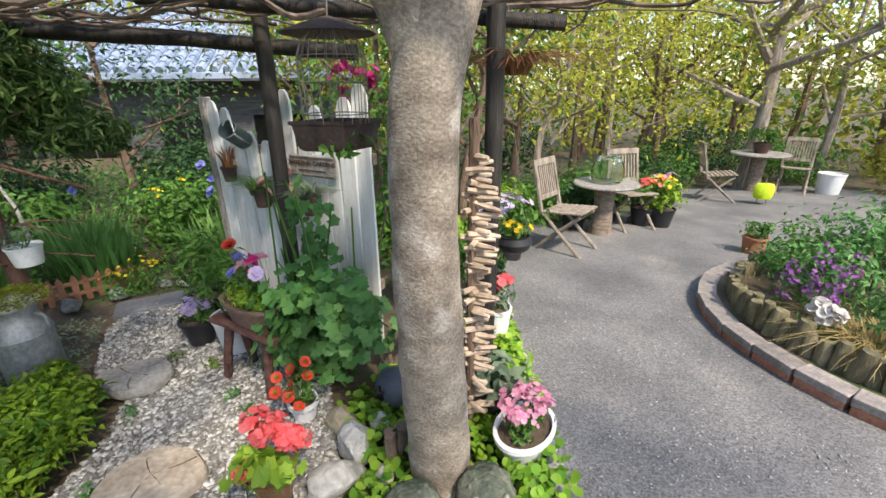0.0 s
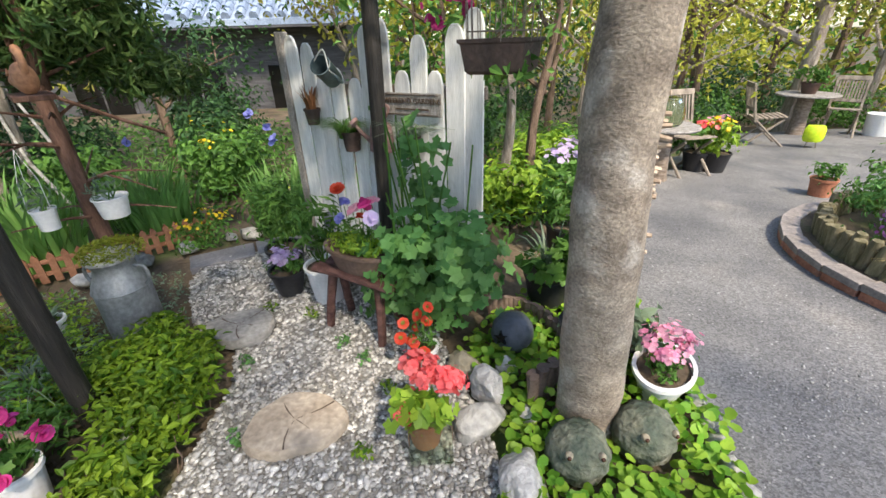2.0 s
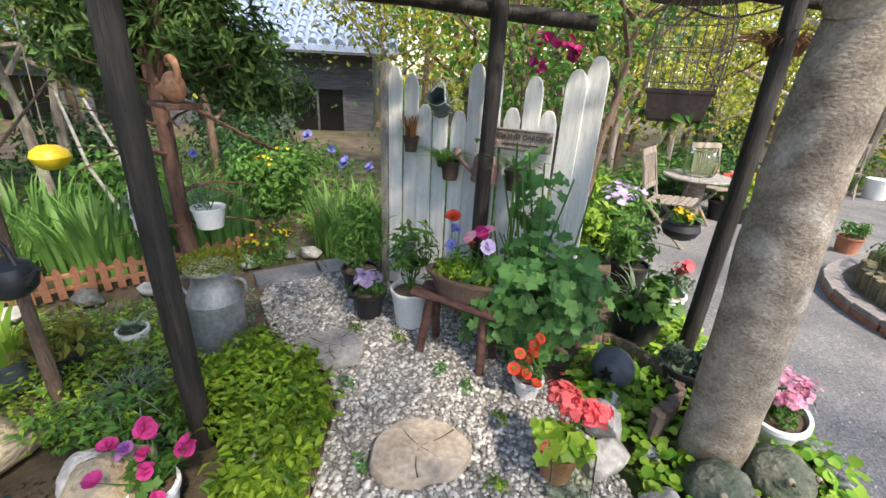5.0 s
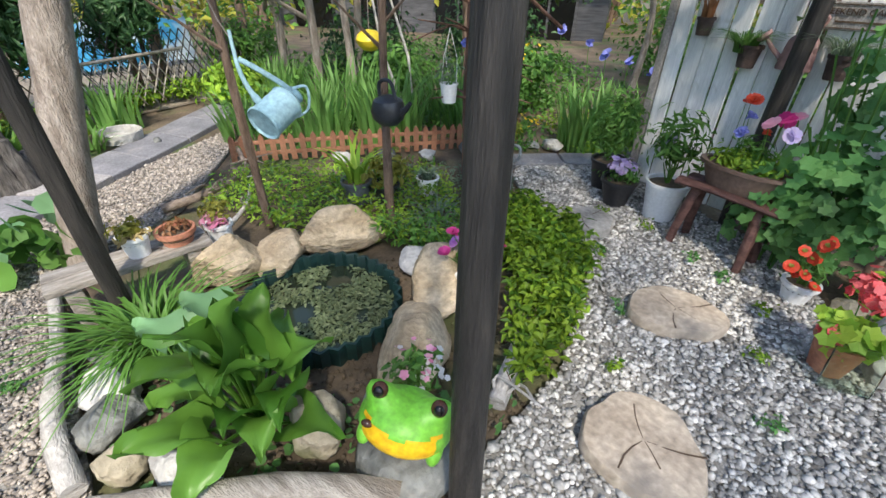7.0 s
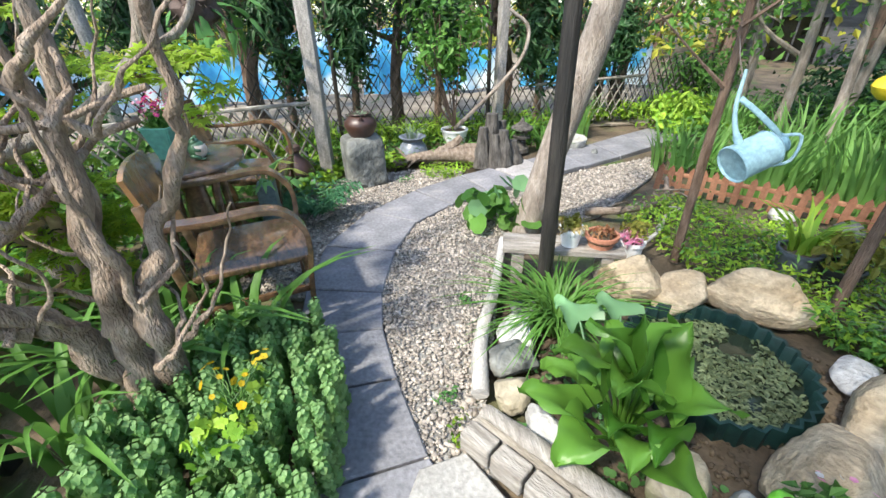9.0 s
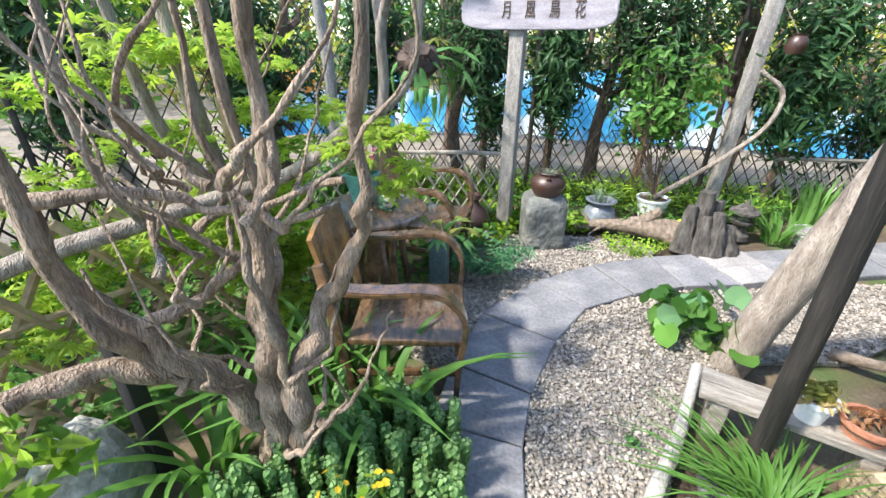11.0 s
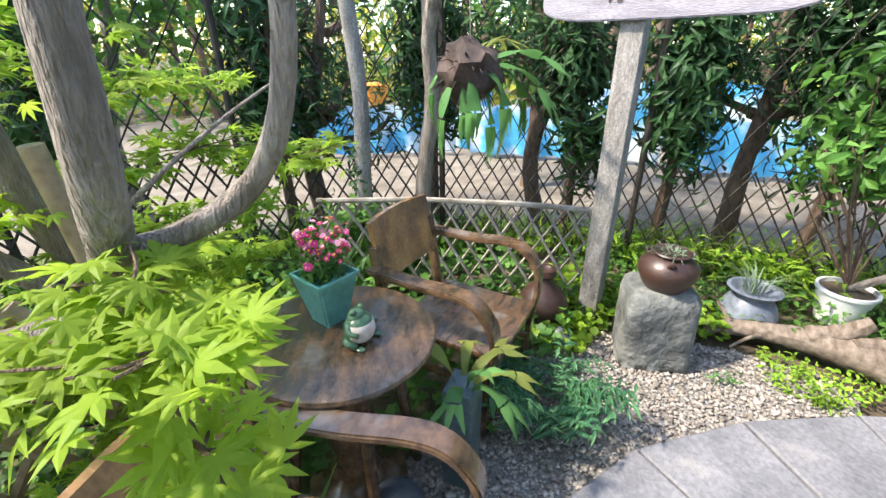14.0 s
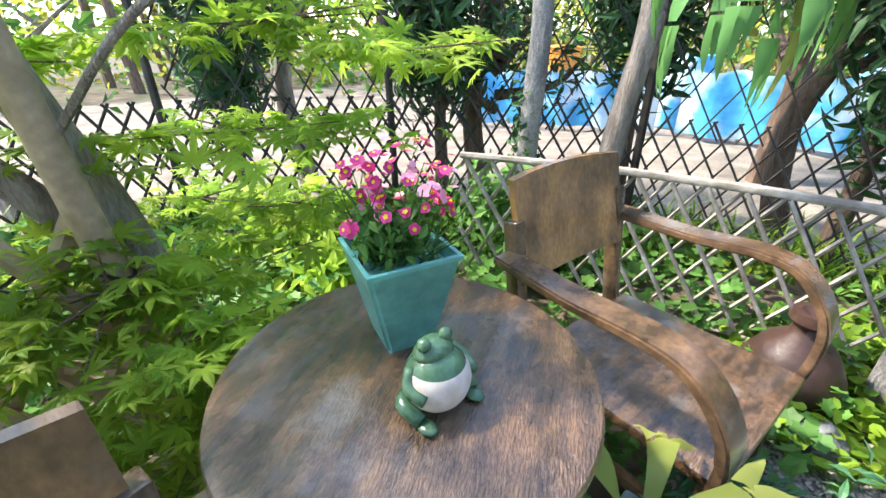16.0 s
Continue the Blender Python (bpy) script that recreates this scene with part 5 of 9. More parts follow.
# clover and low plants along the drive
clo = thing("clover_patch", (0, 0, 0), "bright green clover along the edge of the drive", "groundcover", kind="stuff")
P = in_poly([(-1.55, 0.6), (-1.2, 0.55), (-0.72, 0.62), (-0.70, 1.25), (-0.80, 1.9), (-0.95, 2.5), (-1.3, 2.3), (-1.6, 1.75), (-1.75, 1.5), (-1.5, 1.15)], 3000)
keep = (np.hypot(P[:, 0] + 1.20, P[:, 1] - 1.19) > .15) & (np.hypot(P[:, 0] + 1.02, P[:, 1] - 1.06) > .125) & (np.hypot(P[:, 0] + 1.27, P[:, 1] - 0.95) > .125)
P = P[keep]
leaves("foliage", "round", np.column_stack([P, rng.uniform(.01, .09, len(P))]), (0, 0, 1), .042, LV["clover"], clo, jitter=.45)
P = in_poly([(-1.6, 0.55), (-1.2, 0.5), (-0.72, 0.6), (-0.70, 0.85), (-1.4, 0.8)], 150)
leaves("foliage", "lobed", np.column_stack([P, rng.uniform(.03, .10, len(P))]), (0, 0, 1), .06, LV["clover"], clo, jitter=.4)
edgestone = thing("stone_edging", (0, 0, 0), "small grey edging stones along the drive", "edging")
for i in range(26):
    y = 0.62 + i * .1
    x = float(np.interp(y, [0.3, 1.2, 1.76, 2.35, 3.1], [-0.68, -0.72, -0.79, -0.91, -0.99]))
    me = rock_mesh((.05, .055, .035), 60 + i, M["rock"], 1, .2)
    mpart("stone", me, edgestone, at=pose(x - .01, y, 0.0 + float(slope(x, y)), 0, 0, rnd.uniform(0, 180)))


# ---- left bed: milk can, hedge, small fence, irises ----
mc = thing("milk_can", (-3.55, 1.53, 0), "dull galvanised milk can with moss on its lid", "milk can")
part("body", lathe(bmesh.new(), [(0, 0), (.125, 0), (.13, .01), (.132, .28), (.137, .285), (.132, .295), (.125, .32), (.10, .37), (.092, .41), (.11, .445), (.115, .45), (.10, .452), (0, .44)], 32), M["milk"], mc)
bm = bmesh.new()
tube(bm, smooth_path([(-.10, -.02, .40), (-.16, -.02, .39), (-.165, -.02, .33), (-.13, -.02, .29)], 4), .009, 7)
part("handle", bm, M["milk"], mc)
bm = bmesh.new()
tube(bm, smooth_path([(.10, .02, .40), (.16, .02, .39), (.165, .02, .33), (.13, .02, .29)], 4), .009, 7)
part("handle", bm, M["milk"], mc)
part("lid", lathe(bmesh.new(), [(.0, .445), (.118, .45), (.122, .465), (.08, .485), (0, .5)], 24), M["rockwhite"], mc, "pale stone lid")
n = 900
a, r = rng.uniform(0, 2 * np.pi, n), .15 * np.sqrt(rng.random(n))
leaves("moss_cap", "simple", np.stack([r * np.cos(a), r * np.sin(a) + .02, .475 + .055 * (1 - (r / .15) ** 2) + rng.uniform(-.01, .012, n)], 1), (0, 0, 1), .022, LV["moss"], mc, "thick yellow-green moss", .7)

HEDGE = [(-2.67, .42), (-2.70, .8), (-2.80, 1.15), (-2.98, 1.38), (-3.32, 1.45), (-3.42, 1.25), (-3.36, 1.0), (-3.05, .86), (-2.88, .5), (-2.75, .22)]
hd = thing("low_hedge", (0, 0, 0), "low bright green hedge spilling onto the gravel", "hedge")
P = in_poly(HEDGE, 5200)
P = P + np.array([(.07 * noise.noise(Vector((x * 5, y * 5, 3))) , .06 * noise.noise(Vector((x * 6, y * 6, 9)))) for x, y in P]) + rng.normal(0, .02, P.shape)
top = np.array([.17 + .05 * noise.noise(Vector((x * 4, y * 4, 1))) for x, y in P])
Z = top * rng.uniform(.15, 1.05, len(P)) ** .6
leaves("foliage", "oval", np.column_stack([P, Z]), (0, 0, 1), .044, LV["hedge"], hd, jitter=.6)
stems("stem", [((x, y, 0), (x + rnd.uniform(-.05, .05), y + rnd.uniform(-.05, .05), .14)) for x, y in in_poly(HEDGE, 110)], .003, M["bark2"], hd)


def groundcover(poly, n, zlo, zhi, size, leaf, shape, label, name="groundcover", jitter=.5):
    o = thing(name, (0, 0, 0), label, "groundcover", kind="stuff")
    P = in_poly(poly, n)
    leaves("foliage", shape, np.column_stack([P, rng.uniform(zlo, zhi, n) + slope(P[:, 0], P[:, 1])]), (0, 0, 1), size, LV[leaf], o, jitter=jitter)
    return o


groundcover([(-5.0, .45), (-4.3, .5), (-3.75, .72), (-3.35, .95), (-3.4, 1.3), (-3.6, 1.35), (-4.1, 1.7), (-4.7, 1.35), (-5.2, .9)], 3600, .0, .12, .035, "lime", "oval", "low leafy green herbs behind the pond")
groundcover([(-5.0, .45), (-4.3, .5), (-3.75, .72), (-3.35, .95), (-4.1, 1.7), (-5.2, .9)], 700, .03, .18, .05, "green", "narrow", "taller green herbs behind the pond")
groundcover([(-4.4, .9), (-3.4, 1.35), (-3.3, 1.6), (-3.7, 2.1), (-4.4, 1.7), (-4.8, 1.4)], 1500, .0, .06, .03, "grey", "oval", "low grey-green plants under the milk can")
groundcover([(-3.9, .75), (-3.2, .75), (-3.3, 1.0), (-3.6, 1.1)], 700, .0, .14, .04, "green", "oval", "leafy weeds by the pole")
groundcover([(-3.4, 2.7), (-2.6, 2.6), (-2.2, 3.2), (-3.2, 4.2), (-4.0, 3.4)], 1600, .0, .12, .045, "lime", "oval", "low green plants past the paving")
groundcover([(-6.9, .6), (-7.6, .8), (-7.4, -2.0), (-6.6, -2.0), (-6.35, -1.2), (-6.4, -.3), (-6.6, .2)], 2600, .0, .14, .045, "green", "oval", "weeds under the bamboo fence")
groundcover([(-6.9, .6), (-7.6, .8), (-7.4, -2.0), (-6.9, -2.0), (-6.7, -1.2), (-6.8, -.3), (-6.8, .2)], 900, .05, .25, .09, "lime", "narrow", "bright grassy weeds under the bamboo fence")
groundcover([(-5.7, -1.62), (-5.75, -1.85), (-6.1, -2.1), (-6.6, -2.0), (-6.7, -1.2), (-6.35, -.9), (-6.22, -1.1), (-6.2, -1.5)], 1500, .0, .09, .045, "hedge", "round", "bright clover between the boulder and the fence")
groundcover([(-6.25, -.3), (-6.3, -.85), (-6.0, -.8), (-5.95, -.55)], 420, .0, .05, .03, "lime", "oval", "small bright weeds by the paving")
groundcover([(-5.2, -1.7), (-6.2, -1.7), (-7.2, -3.4), (-5.6, -4.3), (-3.4, -4.4), (-3.4, -2.6), (-4.4, -2.4)], 5200, .0, .16, .06, "green", "lobed", "dense green undergrowth behind the seats")
groundcover([(-8, 2.2), (-6.6, 1.6), (-5.6, 1.2), (-4.9, 2.0), (-3.9, 3.0), (-3.4, 4.5), (-5, 7), (-9, 7)], 6000, .0, .22, .075, "green", "oval", "mixed green planting in the long bed")
groundcover([(-1.2, 3.0), (-1.1, 4.2), (-.9, 5.1), (.1, 5.7), (.8, 6.4), (.8, 8), (-3.5, 8), (-2.8, 4), (-1.7, 2.6)], 5500, .0, .25, .07, "green", "oval", "mixed green planting beside the drive")

pf = thing("border_fence", (0, 0, 0), "low orange-brown border fence of small pickets", "fence")
line = smooth_path([(-5.5, 1.0, 0), (-4.87, 1.66, 0), (-4.25, 2.3, 0), (-3.9, 2.74, 0)], 8)
seg = sum((b - a).length for a, b in zip(line, line[1:]))


def at_len(path, s):
    for a, b in zip(path, path[1:]):
        l = (b - a).length
        if s <= l:
            return a.lerp(b, s / l), (b - a).normalized()
        s -= l
    return path[-1], (path[-1] - path[-2]).normalized()


def picket_mesh(w, h, t, material):
    bm = bmesh.new()
    fc = bm.faces.new([bm.verts.new((x, 0, z)) for x, z in ((-w / 2, 0), (w / 2, 0), (w / 2, h * .85), (0, h), (-w / 2, h * .85))])
    r = bmesh.ops.extrude_face_region(bm, geom=[fc])
    for v in [g for g in r["geom"] if isinstance(g, bmesh.types.BMVert)]:
        v.co.y += t
    bmesh.ops.recalc_face_normals(bm, faces=bm.faces[:])
    me = bpy.data.meshes.new("picket")
    bm.to_mesh(me)
    bm.free()
    me.materials.append(material)
    return me


pm = picket_mesh(.042, .215, .012, M["fencebrown"])
k = 0
while k * .075 < seg:
    p, d = at_len(line, k * .075)
    mpart("picket", pm, pf, at=pose(p.x, p.y, -.01, rnd.uniform(-3, 3), rnd.uniform(-4, 4), math.degrees(math.atan2(d.y, d.x))))
    k += 1
for z in (.05, .135):
    bm = bmesh.new()
    tube(bm, [(q.x - .01, q.y + .02, z) for q in line], .011, 6, 0, 1.6)
    part("rail", bm, M["fencebrown"], pf)

ir = [(-3.35, 3.0, .30, 130, .62), (-3.05, 3.25, .25, 80, .55), (-4.9, 2.15, .28, 120, .68), (-5.3, 1.75, .25, 90, .6), (-4.4, 2.75, .28, 110, .6), (-5.6, 2.3, .3, 100, .66), (-4.8, 3.0, .3, 110, .62), (-5.9, 1.5, .3, 80, .5), (-6.9, 2.6, .3, 90, .55), (-7.2, .9, .22, 70, .5)]
for x, y, s, n, h in ir:
    o = thing("iris_clump", (x, y, -.02), "clump of tall upright green iris leaves", "plant", "iris clumps")
    blades("leaf", (0, 0, 0), n, s, h, .034, LV["iris"], o, "", .3, 5)
for x, y, z in ((-3.35, 2.95, .72), (-3.2, 3.1, .66), (-3.6, 3.3, .74), (-4.0, 3.7, .8), (-4.6, 2.9, .72), (-3.0, 3.0, .62)):
    o = thing("iris_flower", (x, y, 0), "pale blue iris bloom on a thin stalk", "flower", "iris flowers")
    leaves("bloom", "cup", [(0, 0, z), (.01, 0, z + .02), (0, .01, z - .01)], (0, -.3, 1), .065, LV["blueflower"], o)
    stems("stalk", [((0, 0, 0), (0, 0, z))], .004, LV["green"], o)
o = thing("yellow_flowers", (-3.85, 2.55, 0), "low clump of small yellow flowers", "flower")
bushy(o, (0, 0, .12), (.3, .3, .12), 360, .04, "green", "oval", 16, 6)
blooms(o, (0, 0, .22), (.3, .3, .06), 40, .028, "yellowflower", "five", 16, .25)
o = thing("yellow_flowers", (-4.4, 3.6, 0), "loose shrub of small yellow flowers", "flower")
bushy(o, (0, 0, .4), (.35, .35, .4), 500, .06, "green", "oval", 18, 6)
blooms(o, (0, 0, .62), (.35, .35, .25), 24, .03, "yellowflower", "five", 14, .25)

# conifer with its reddish trunk, the ledge and what hangs there
cf = thing("conifer_tree", (-3.90, 1.85, -.02), "dark green conifer with a slim reddish trunk", "tree")
bm = bmesh.new()
limb(bm, [(0, 0, 0), (-.02, .0, .6), (.0, -.02, 1.2), (-.06, 0, 1.9), (-.1, .05, 2.8)], .05, .03, 4, 9, .2)
limb(bm, [(0, 0, 1.25), (.1, -.05, 1.6), (.05, -.1, 2.2)], .035, .02, 4, 8, .2)
for z in (.55, .75, .95, 1.1, 1.3, 1.5, 1.7):
    for s in range(3):
        a = rnd.uniform(0, 6.28)
        limb(bm, [(0, 0, z), (.15 * math.cos(a), .15 * math.sin(a), z + .05), (.4 * math.cos(a), .4 * math.sin(a), z + rnd.uniform(-.05, .15))], .012, .003, 2, 5, .2)
part("trunk", bm, M["barkred"], cf)
for c, r, n in (((-.15, .1, 1.75), (.62, .55, .5), 2600), ((-.45, .2, 1.45), (.4, .4, .3), 1100), ((.25, .15, 1.55), (.35, .35, .3), 900), ((-.1, .1, 2.4), (.6, .6, .5), 900), ((.05, .25, 1.5), (.5, .35, .36), 2600), ((.3, .38, 1.3), (.36, .3, .22), 1300), ((-.25, .0, 1.55), (.4, .35, .3), 1500)):
    p, nm = clumps(c, r, n, 30, .2)
    leaves("crown", "narrow", p, nm, .075, LV["conifer"], cf, jitter=.8)
o = thing("wooden_ledge", (-3.55, 1.50, 1.235), "small brown wooden ledge fixed to the conifer", "shelf", turn=-35)
part("board", box(bmesh.new(), (.26, .14, .022), (0, 0, 0), bevel=.004), M["barkred"], o, smooth=False)
bm = bmesh.new()
tube(bm, [(-.05, .07, -.01), (-.1, .3, -.15), (-.14, .48, -.25)], .01, 6)
part("bracket", bm, M["barkred"], o)
bm = bmesh.new()
bmesh.ops.create_uvsphere(bm, u_segments=16, v_segments=12, radius=.055, matrix=Matrix.LocRotScale((.03, 0, .06), None, (1.0, .8, 1.15)))
bmesh.ops.create_uvsphere(bm, u_segments=14, v_segments=10, radius=.032, matrix=Matrix.LocRotScale((-.045, -.02, .05), None, (1.1, .9, .9)))
tube(bm, smooth_path([(.06, 0, .04), (.075, .01, .12), (.03, .01, .17), (-.03, .01, .165), (-.035, .01, .14)], 3), [.014] * 5 + taper(8, .017, .008), 8)
for s in (-1, 1):
    bmesh.ops.create_cone(bm, segments=6, radius1=.012, radius2=.002, depth=.03, matrix=Matrix.Translation((-.045, -.02 + s * .018, .085)), cap_ends=True)
me = bpy.data.meshes.new("squirrel")
bm.to_mesh(me)
bm.free()
me.materials.append(M["squirrel"])
me.polygons.foreach_set("use_smooth", [True] * len(me.polygons))
thing("squirrel_figure", (-3.55, 1.50, 1.246), "orange-tan clay squirrel figure on the ledge", "ornament", turn=-35, data=me)


def hanging_cup(at, r, h, label, cord_top):
    o = thing("hanging_pot", at, label, "pot", "white hanging pots")
    part("cup", lathe(bmesh.new(), [(0, 0), (r * .78, 0), (r * .8, .005), (r, h), (r * 1.06, h), (r * 1.06, h * .92), (r * .92, h * .9), (0, h * .85)], 22), M["white"], o)
    stems("cord", [((r * math.cos(a), r * math.sin(a), h), (0, 0, cord_top)) for a in (0, 2.1, 4.2)], .0022, M["cord"], o, "thin white cord")
    bushy(o, (0, 0, h + .06), (r * 1.3, r * 1.3, .08), 60, .05, "grey", "narrow", 8, 4)
    return o


hanging_cup((-3.93, 1.61, .56), .055, .115, "white plastic pot hung by cords from the conifer", .42)
hanging_cup((-3.70, 1.79, .57), .083, .115, "wide white pot hung beside the conifer trunk", .1)
bm_o = thing("yellow_lantern", (-5.15, 2.25, .68), "glossy yellow ball lantern hanging in the bed", "lantern")
part("globe", lathe(bmesh.new(), [(0, 0), (.06, .01), (.1, .05), (.115, .09), (.1, .13), (.06, .16), (0, .17)], 22), M["yellow"], bm_o)
stems("wire", [((0, 0, .16), (.02, .05, 1.2))], .004, M["wire"], bm_o)


def slim_tree(x, y, h, r, lean, label, leaf=None, n=0):
    o = thing("young_tree", (x, y, -.02), label, "tree")
    bm = bmesh.new()
    limb(bm, [(0, 0, 0), (lean[0] * .3, lean[1] * .3, h * .33), (lean[0] * .55 + .02, lean[1] * .55, h * .66), (lean[0], lean[1], h)], r, r * .5, 4, 8, .25)
    for _ in range(5):
        a, z = rnd.uniform(0, 6.28), rnd.uniform(.45, .95) * h
        b = Vector((lean[0] * z / h, lean[1] * z / h, z))
        limb(bm, [b, b + Vector((.12 * math.cos(a), .12 * math.sin(a), .1)), b + Vector((.35 * math.cos(a), .35 * math.sin(a), .3))], r * .4, .003, 2, 5, .2)
    part("trunk", bm, M["bark2"], o)
    if leaf:
        p, nm = clumps((lean[0], lean[1], h), (.5, .5, .4), n, 16, .25)
        leaves("crown", "simple", p, nm, .07, LV[leaf], o)
    return o


slim_tree(-4.48, .54, 2.0, .026, (.25, -.22), "slim brown sapling holding a blue watering can")
slim_tree(-3.90, .95, 2.1, .026, (-.02, .06), "slim brown sapling with an old kettle hung on it")
bc = thing("watering_can", (-4.17, .43, .66), "pale blue enamel watering can hung from a sapling", "watering can")
axis = Vector((-.1, .9, .35)).normalized()
tip_m = axis.to_track_quat("Z", "X").to_matrix().to_4x4()
part("body", lathe(bmesh.new(), [(0, .012), (.076, .012), (.080, 0), (.084, .004), (.084, .012), (.080, .016), (.078, .17), (.082, .174), (.078, .18), (.062, .197), (.040, .204), (0, .204)], 32), M["bluecan"], bc, at=tip_m)
part("filler", lathe(bmesh.new(), [(.036, .198), (.040, .235), (.045, .238), (.040, .242), (.033, .236), (.030, .205), (0, .205)], 20), M["bluecan"], bc, at=tip_m)
bm = bmesh.new()
tube(bm, smooth_path([(-.02, .03, .075), (-.045, .0, .15), (-.055, -.02, .24), (-.06, -.02, .38)], 4), [.017] * 3 + taper(10, .012, .007), 10)
part("spout", bm, M["bluecan"], bc)
bm = bmesh.new()
tube(bm, smooth_path([(-.055, -.01, .27), (-.03, .06, .22), (-.01, .15, .15), (-.01, .19, .11)], 4), .007, 7, 0, 1.8)
part("brace", bm, M["bluecan"], bc, "flat pale brace from spout to neck")
bm = bmesh.new()
tube(bm, smooth_path([(-.01, .2, .12), (.02, .26, .12), (.03, .24, .02), (.01, .14, -.01)], 4), .007, 7)
part("handle", bm, M["bluecan"], bc)
stems("hook", [((-.06, -.02, .34), (-.1, -.06, .5))], .003, M["wire"], bc)
kt = thing("kettle", (-3.80, .87, .62), "round black iron kettle hung on a sapling", "kettle")
part("body", lathe(bmesh.new(), [(0, 0), (.045, .002), (.075, .03), (.085, .07), (.07, .115), (.035, .135), (0, .14)], 24), M["darkmetal"], kt)
bm = bmesh.new()
tube(bm, smooth_path([(-.05, 0, .12), (-.045, 0, .19), (.02, 0, .2), (.05, 0, .12)], 4), .009, 8)
part("handle", bm, M["darkmetal"], kt)
bm = bmesh.new()
tube(bm, [(.07, 0, .06), (.11, 0, .09), (.135, 0, .12)], [.018, .014, .01], 8)
part("spout", bm, M["darkmetal"], kt)
o = pot((-4.25, 1.05, 0), .075, .095, .15, "bluecan", "dusty blue pot with arching green leaves")
o.children[0].data = o.children[0].data.copy()
o.children[0].data.materials[0] = M["star"]
blades("plant", (0, 0, .12), 22, .05, .34, .035, LV["lime"], o, "", .6)
o = pot((-3.95, 1.4, 0), .055, .07, .12, "white", "small white pot with a grey succulent")
blades("plant", (0, 0, .1), 40, .03, .11, .016, LV["grey"], o, "", .7)
o = pot((-4.1, 1.15, 0), .07, .09, .13, "black", "dark pot with a brownish leafy plant")
bushy(o, (0, 0, .22), (.15, .15, .12), 150, .06, "olive", "oval", 10, 4)
o = pot((-3.62, 1.02, 0), .07, .1, .09, "brownplastic", "low pot of trailing grassy stems")
blades("plant", (0, 0, .07), 90, .07, .15, .006, LV["grey"], o, "", 1.3)
# tools leaning in the far bed
o = thing("garden_stakes", (-5.3, 2.9, 0), "pale wooden stakes leaning in the bed", "stakes")
stems("stake", [((0, 0, 0), (-.3, -.1, 1.15)), ((.1, 0, 0), (-.12, -.05, 1.1))], .018, M["drift"], o)

# ---- pond and its rim ----
pond = thing("pond", (-3.67, .20, 0), "small sunken round pond with a dark green corrugated rim", "pond")
bm = bmesh.new()
n = 132
rr, zz = .33, ((.055, 0), (.05, -.004), (-.10, -.01))
rings = []
for z, d in zz:
    rings.append([bm.verts.new(((rr + d + .011 * math.cos(a * 33)) * math.cos(a), (rr + d + .011 * math.cos(a * 33)) * math.sin(a), z)) for a in [2 * math.pi * k / n for k in range(n)]])
outer = [bm.verts.new(((rr + .014 + .011 * math.cos(a * 33)) * math.cos(a), (rr + .014 + .011 * math.cos(a * 33)) * math.sin(a), .055)) for a in [2 * math.pi * k / n for k in range(n)]]
outer2 = [bm.verts.new((v.co.x, v.co.y, -.05)) for v in outer]
for a, b in zip([outer2, outer, rings[0], rings[1]], [outer, rings[0], rings[1], rings[2]]):
    for k in range(n):
        bm.faces.new((a[k], a[(k + 1) % n], b[(k + 1) % n], b[k]))
bmesh.ops.recalc_face_normals(bm, faces=bm.faces[:])
part("rim", bm, M["pondring"], pond)
bm = bmesh.new()
bmesh.ops.create_circle(bm, cap_ends=True, segments=40, radius=.325, matrix=Matrix.Translation((0, 0, -.018)))
part("water_surface", bm, M["water"], pond, "dark still water")
n = 3000
a, r = rng.uniform(0, 2 * np.pi, n), .31 * np.sqrt(rng.random(n))
q = np.stack([r * np.cos(a), r * np.sin(a), -.013 + rng.uniform(0, .012, n)], 1)
cut = np.array([noise.noise(Vector((x * 6, y * 6, 3))) > -.18 for x, y, _ in q])
leaves("pond_weed", "oval", q[cut], (0, 0, 1), .026, M["weed"], pond, "floating pale green weed", .3)

# big arum leaves: wavy arrow-shaped blades on thick stalks
def arrow_leaf(bm, p0, out, elev, curl, L, W, phase):
    """A blade that starts at p0, rises at elev and curls over by curl, with two lobes behind the stalk."""
    out = Vector((out[0], out[1], 0)).normalized()
    side = Vector((-out.y, out.x, 0))
    rows, cols = 12, 9
    c, grid = Vector(p0), []
    for i in range(rows):
        t = i / (rows - 1)
        a = elev - curl * t ** 1.4
        fwd = out * math.cos(a) + Vector((0, 0, math.sin(a)))
        nrm = -out * math.sin(a) + Vector((0, 0, math.cos(a)))
        w = W * min(1, (t + .20) / .34) ** .6 * (1 - t) ** .95 * 1.25 + .0012
        row = []
        for j in range(cols):
            q = (j / (cols - 1) - .5) * 2
            wave = .30 * math.sin(8 * t + 2.4 * q + phase) * W * q * q + .05 * math.sin(17 * t + phase * 2 + q) * W * abs(q)
            back = fwd * -(L * .30 * max(0, 1 - t / .35) * abs(q) ** 1.3)
            row.append(bm.verts.new(c + side * q * w + nrm * (.32 * abs(q) ** 1.4 * w + wave) + back))
        grid.append(row)
        c = c + fwd * (L / (rows - 1))
    for a, b in zip(grid, grid[1:]):
        for j in range(cols - 1):
            bm.faces.new((a[j], a[j + 1], b[j + 1], b[j]))


